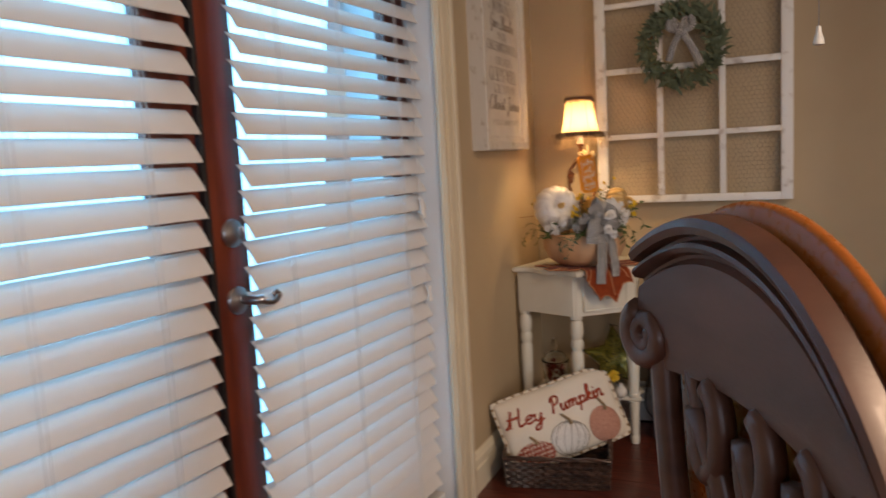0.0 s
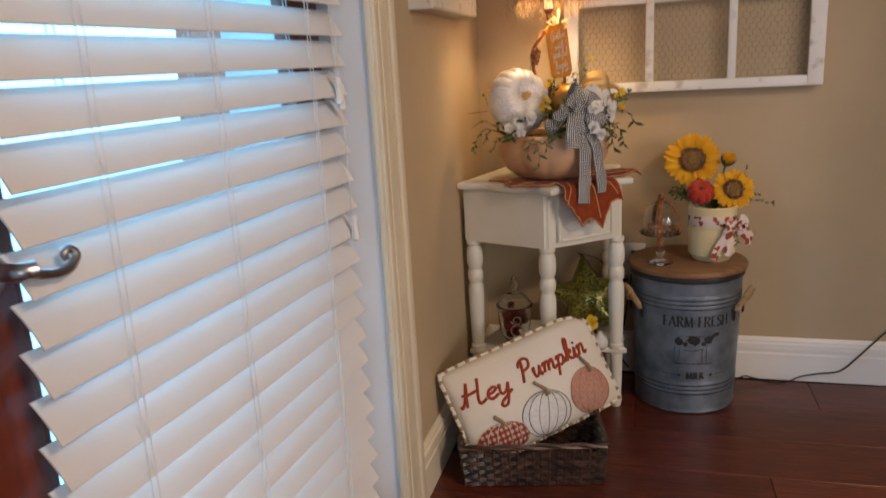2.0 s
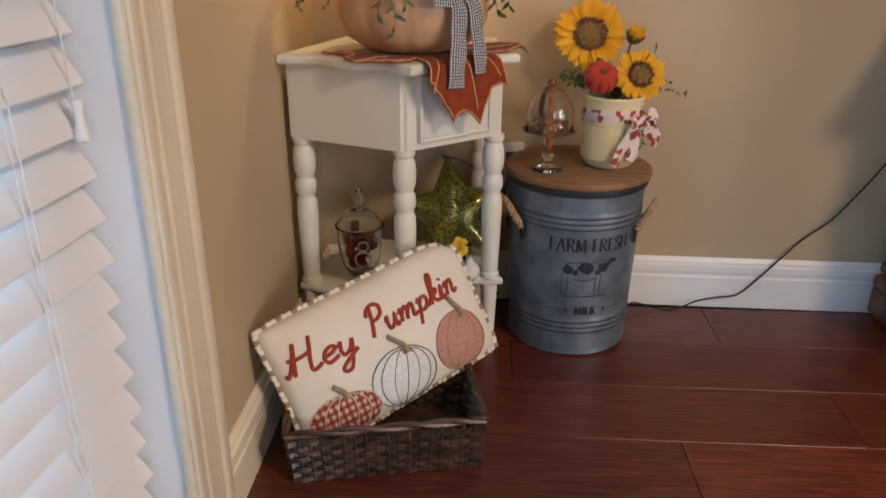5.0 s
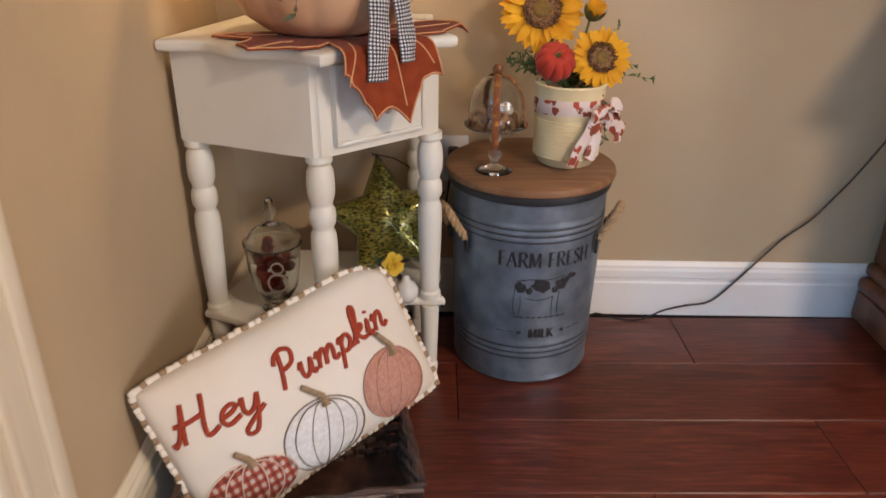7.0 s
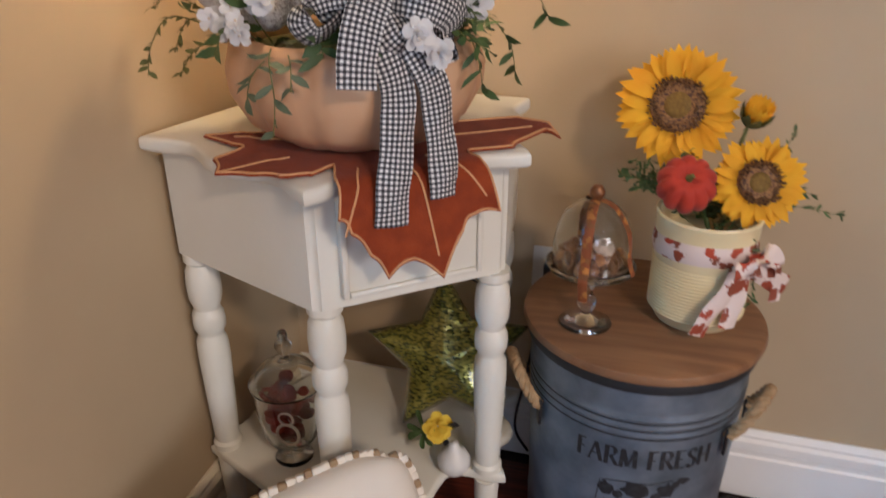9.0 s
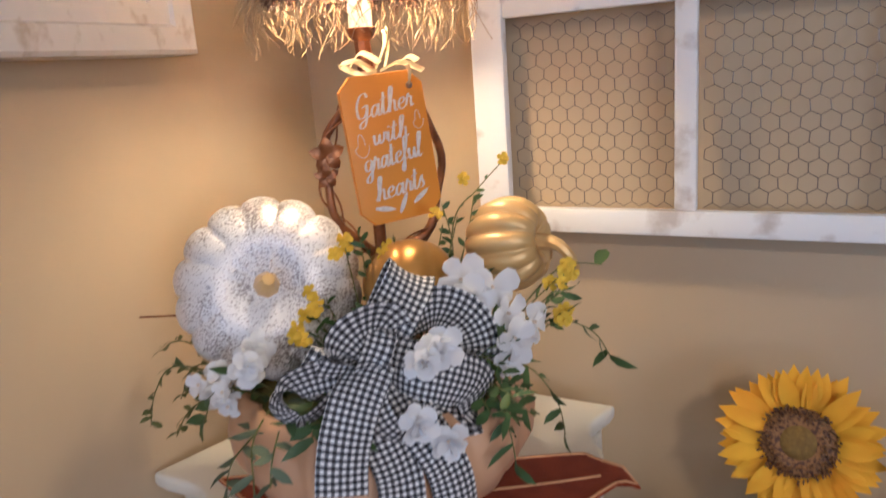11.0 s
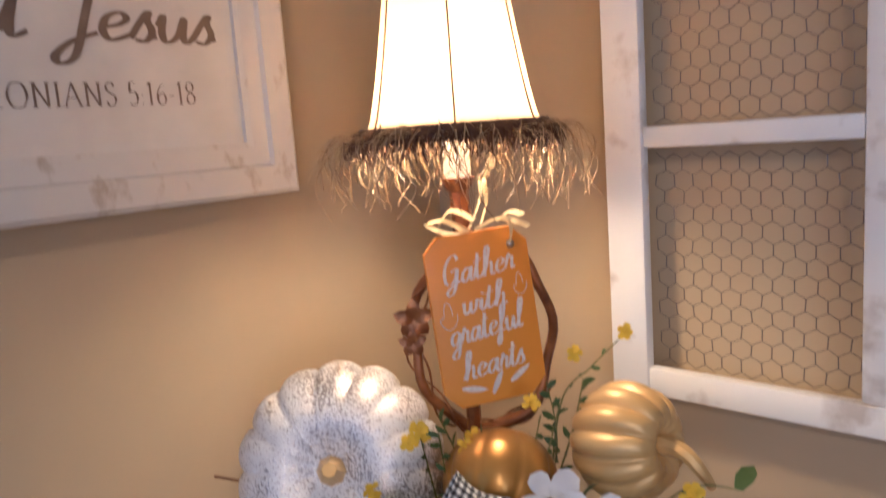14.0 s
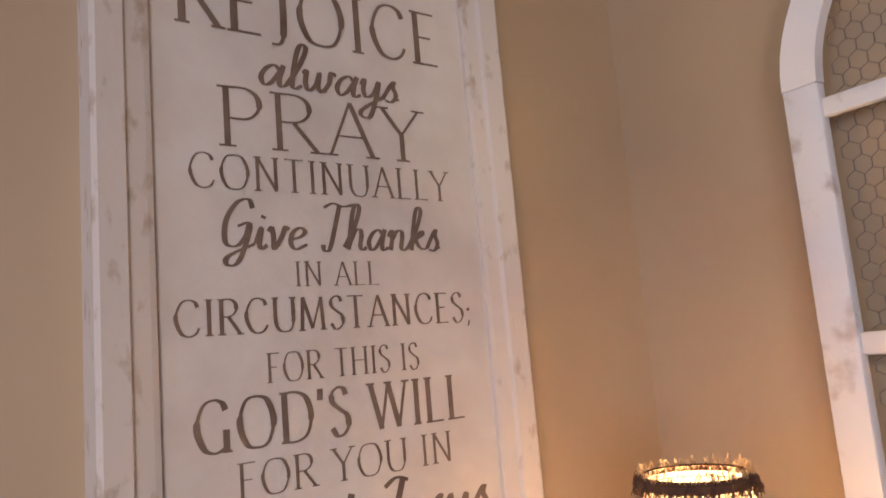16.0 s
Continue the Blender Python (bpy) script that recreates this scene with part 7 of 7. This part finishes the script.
hbox("plinth", 0.432, 2.478, 0.02, 0.10, 0.008)
hbox("plinth_moulding", 0.424, 2.47, 0.10, 0.142, 0.018, HUTCH, 4)
hbox("plinth_cap", 0.438, 2.484, 0.142, 0.178, 0.012, HUTCH, 4)
hbox("lower_body", hx, hy0, 0.178, 0.87, 0.004)
hbox("belt_moulding", 0.436, 2.482, 0.668, 0.703, 0.015, HUTCH, 4)
hbox("waist_neck", 0.443, 2.488, 0.862, 0.885, 0.008)
hbox("waist_moulding", 0.424, 2.468, 0.885, 0.905, 0.008)
hbox("waist_top", 0.407, 2.45, 0.905, 0.925, 0.006)
hbox("waist_cap", 0.43, 2.475, 0.925, 0.95, 0.01)
for i in range(26):
    part("belt_bead", move(lathe([(0, -0.006), (0.006, -0.003), (0.006, 0.003), (0, 0.006)], 8, centre=(0.4365, 2.49 + i * 0.019, 0.686)), HI), HUTCH, HU)
hbox("upper_body", 0.468, 2.56, 0.95, 2.25, 0.004)
part("side_panel", move(boxed(0.463, 0.47, 2.62, 2.93, 1.02, 2.15, 0.003), HI), HUTCH, HU)
part("cornice", move(boxed(0.42, 1.48, 2.51, hy1, 2.25, 2.36, 0.03, 4), HI), HUTCH, HU)
for x in (0.455, 1.445):
    part("bracket_foot", move(lathe([(0, 0.0), (0.026, 0.0), (0.034, 0.02), (0.03, 0.05), (0.036, 0.075), (0.03, 0.11), (0.02, 0.125), (0, 0.125)], 20, lobes=6, depth=0.12, centre=(x, 2.49, 0)), HI), HUTCH, HU, "carved corner foot")
part("cabinet_door", move(boxed(0.53, 0.94, 2.478, 2.5, 0.22, 0.64, 0.006), HI), HUTCH, HU)
part("cabinet_door", move(boxed(0.96, 1.37, 2.478, 2.5, 0.22, 0.64, 0.006), HI), HUTCH, HU)

# ---- carved chair ----
CA, CD = V((-0.248, 0.65, 0)), V((0.52, -0.854, 0)).normalized()
CN = V((0.854, 0.52, 0))
CH = empty("dining_chair", Matrix.Translation((-0.05, 0.6, 0)), "dark polished carved wooden dining chair with a pierced back", "chair")
CI = Matrix.Translation((0.05, -0.6, 0))
CWID = 0.50


def cpt(s, z, n=0.0):
    bowd = 0.03 * (4 * (s / CWID) * (1 - s / CWID))
    return CA + CD * s + CN * (n + bowd) + V((0, 0, 1.011 * z))


def crest_top(u):
    d = CWID * u - 0.13
    return 1.138 - (1.75 if d > 0 else 2.6) * d * d


def crest_low(u):
    return 0.975 - 0.04 * abs(2 * u - 1) ** 2 - 0.08 * u


bm = bmesh.new()
prev = None
for i in range(37):
    u = i / 36
    s = CWID * u
    zt, zb = crest_top(u), crest_low(u)
    row = [bm.verts.new(cpt(s, z, n)) for z, n in ((zb, -0.010), (zb + 0.45 * (zt - 0.06 - zb), -0.016), (zt - 0.056, -0.012), (zt - 0.05, -0.004), (zt - 0.0455, -0.005), (zt - 0.042, -0.017), (zt - 0.036, -0.021), (zt - 0.031, -0.019), (zt - 0.0285, -0.006), (zt - 0.024, -0.006), (zt - 0.021, -0.021), (zt - 0.012, -0.025), (zt - 0.003, -0.02), (zt, -0.008), (zt + 0.001, 0.008), (zt - 0.01, 0.018), (zb, 0.014))]
    if prev:
        for k in range(17):
            bm.faces.new((prev[k], row[k], row[(k + 1) % 17], prev[(k + 1) % 17]))
    else:
        bm.faces.new(row[::-1])
    prev = row
bm.faces.new(prev)
bmesh.ops.recalc_face_normals(bm, faces=bm.faces)
part("crest_rail", move(bm, CI), CHAIRW, CH)
for s, sg in ((0.012, 1), (CWID - 0.012, -1)):
    sc = []
    for i in range(44):
        a = 2.0 + i * 0.27
        q = 0.036 * (1 - i / 52)
        sc.append(cpt(s + sg * (0.004 + q * math.cos(a)), 0.978 - (0.09 if sg < 0 else 0) + q * math.sin(a), -0.012))
    part("scroll_ear", move(tube(sc, [0.0165 - 0.006 * i / 44 for i in range(44)], 8), CI), CHAIRW, CH, "", "all")
    part("back_post", move(tube(smooth_path([cpt(s + sg * 0.02, 0.96, 0.0), cpt(s + sg * 0.035, 0.8, 0.0), cpt(s + sg * 0.05, 0.6, 0.01), cpt(s + sg * 0.05, 0.42, 0.02), cpt(s + sg * 0.05, 0.2, -0.0), cpt(s + sg * 0.05, 0.0, -0.04)], 6), 0.0185, 8), CI), CHAIRW, CH, "", "all")
for k, c in enumerate((0.13, 0.22, 0.31, 0.39)):
    w = 0.024
    lp = [cpt(c + w * math.sin(t) * (1 if t < math.pi else 0.8), 0.90 - 0.08 * c + 0.05 * math.cos(t), -0.006) for t in [2 * math.pi * i / 24 for i in range(20)]]
    lp += [cpt(0.25 + (c - 0.25) * q, z, -0.004) for q, z in ((0.8, 0.83), (0.6, 0.74), (0.5, 0.64), (0.6, 0.54), (0.75, 0.47))]
    part("splat_scroll", move(tube(smooth_path(lp, 3), 0.0165, 8), CI), CHAIRW, CH, "", "all")
for t in (0.09, 0.41):
    part("splat_scroll", move(tube(smooth_path([cpt(t, 0.95), cpt(0.25 + (t - 0.25) * 0.7, 0.8), cpt(0.25 + (t - 0.25) * 0.45, 0.66), cpt(0.25 + (t - 0.25) * 0.6, 0.47)], 6), 0.012, 8), CI), CHAIRW, CH, "", "all")
bm = bmesh.new()
prev = None
for i in range(33):
    u = i / 32
    s = 0.035 + 0.455 * u
    zt = 1.165 - (1.9 if s > 0.16 else 3.0) * (s - 0.16) ** 2
    cc = cpt(s, 0, 0.022)
    row = [bm.verts.new(cc + CN * n + V((0, 0, z))) for z, n in ((0.5, 0), (zt - 0.008, 0), (zt, 0.005), (zt, 0.012), (zt - 0.008, 0.018), (0.5, 0.018))]
    if prev:
        for k in range(6):
            bm.faces.new((prev[k], row[k], row[(k + 1) % 6], prev[(k + 1) % 6]))
    else:
        bm.faces.new(row[::-1])
    prev = row
bm.faces.new(prev)
bmesh.ops.recalc_face_normals(bm, faces=bm.faces)
part("back_panel", move(bm, CI), CHAIRO, CH, "smooth amber-brown polished wood panel", "all")
SQS = [(CA + CD * s + CN * n) for s, n in ((0.02, 0.02), (0.48, 0.02), (0.5, 0.46), (0.0, 0.46))]
part("seat", move(slab([(p.x, p.y) for p in SQS], 0.40, 0.475, bevel=0.015), CI), CHAIRW, CH)
for s in (0.03, 0.47):
    p = CA + CD * s + CN * 0.43
    part("leg", move(tube([p + V((0, 0, 0.4)), p + CN * 0.015 + V((0, 0, 0.25)), p + V((0, 0, 0))], [0.024, 0.02, 0.016], 8), CI), CHAIRW, CH)

# ---- ceiling lamp and its pull chain ----
cf = empty("ceiling_lamp", pose(1.12, 0.3, 2.7), "round flush ceiling lamp", "lamp")
part("canopy", lathe([(0, 0), (0.1, 0), (0.1, -0.03), (0.03, -0.05), (0.03, -0.2), (0.2, -0.22), (0.21, -0.25), (0.19, -0.28), (0, -0.29)], 32), BRONZE, cf)
pc = empty("pull_chain", pose(0.0, 1.52, 2.72), "thin pull chain with a small white bell knob", "pull chain")
part("chain", tube([(0, 0, 0), (0, 0, -1.25)], 0.0012, 5), NICKEL, pc)
part("knob", lathe([(0, -1.245), (0.005, -1.247), (0.006, -1.26), (0.011, -1.275), (0.012, -1.285), (0, -1.288)], 14), PLATE, pc)
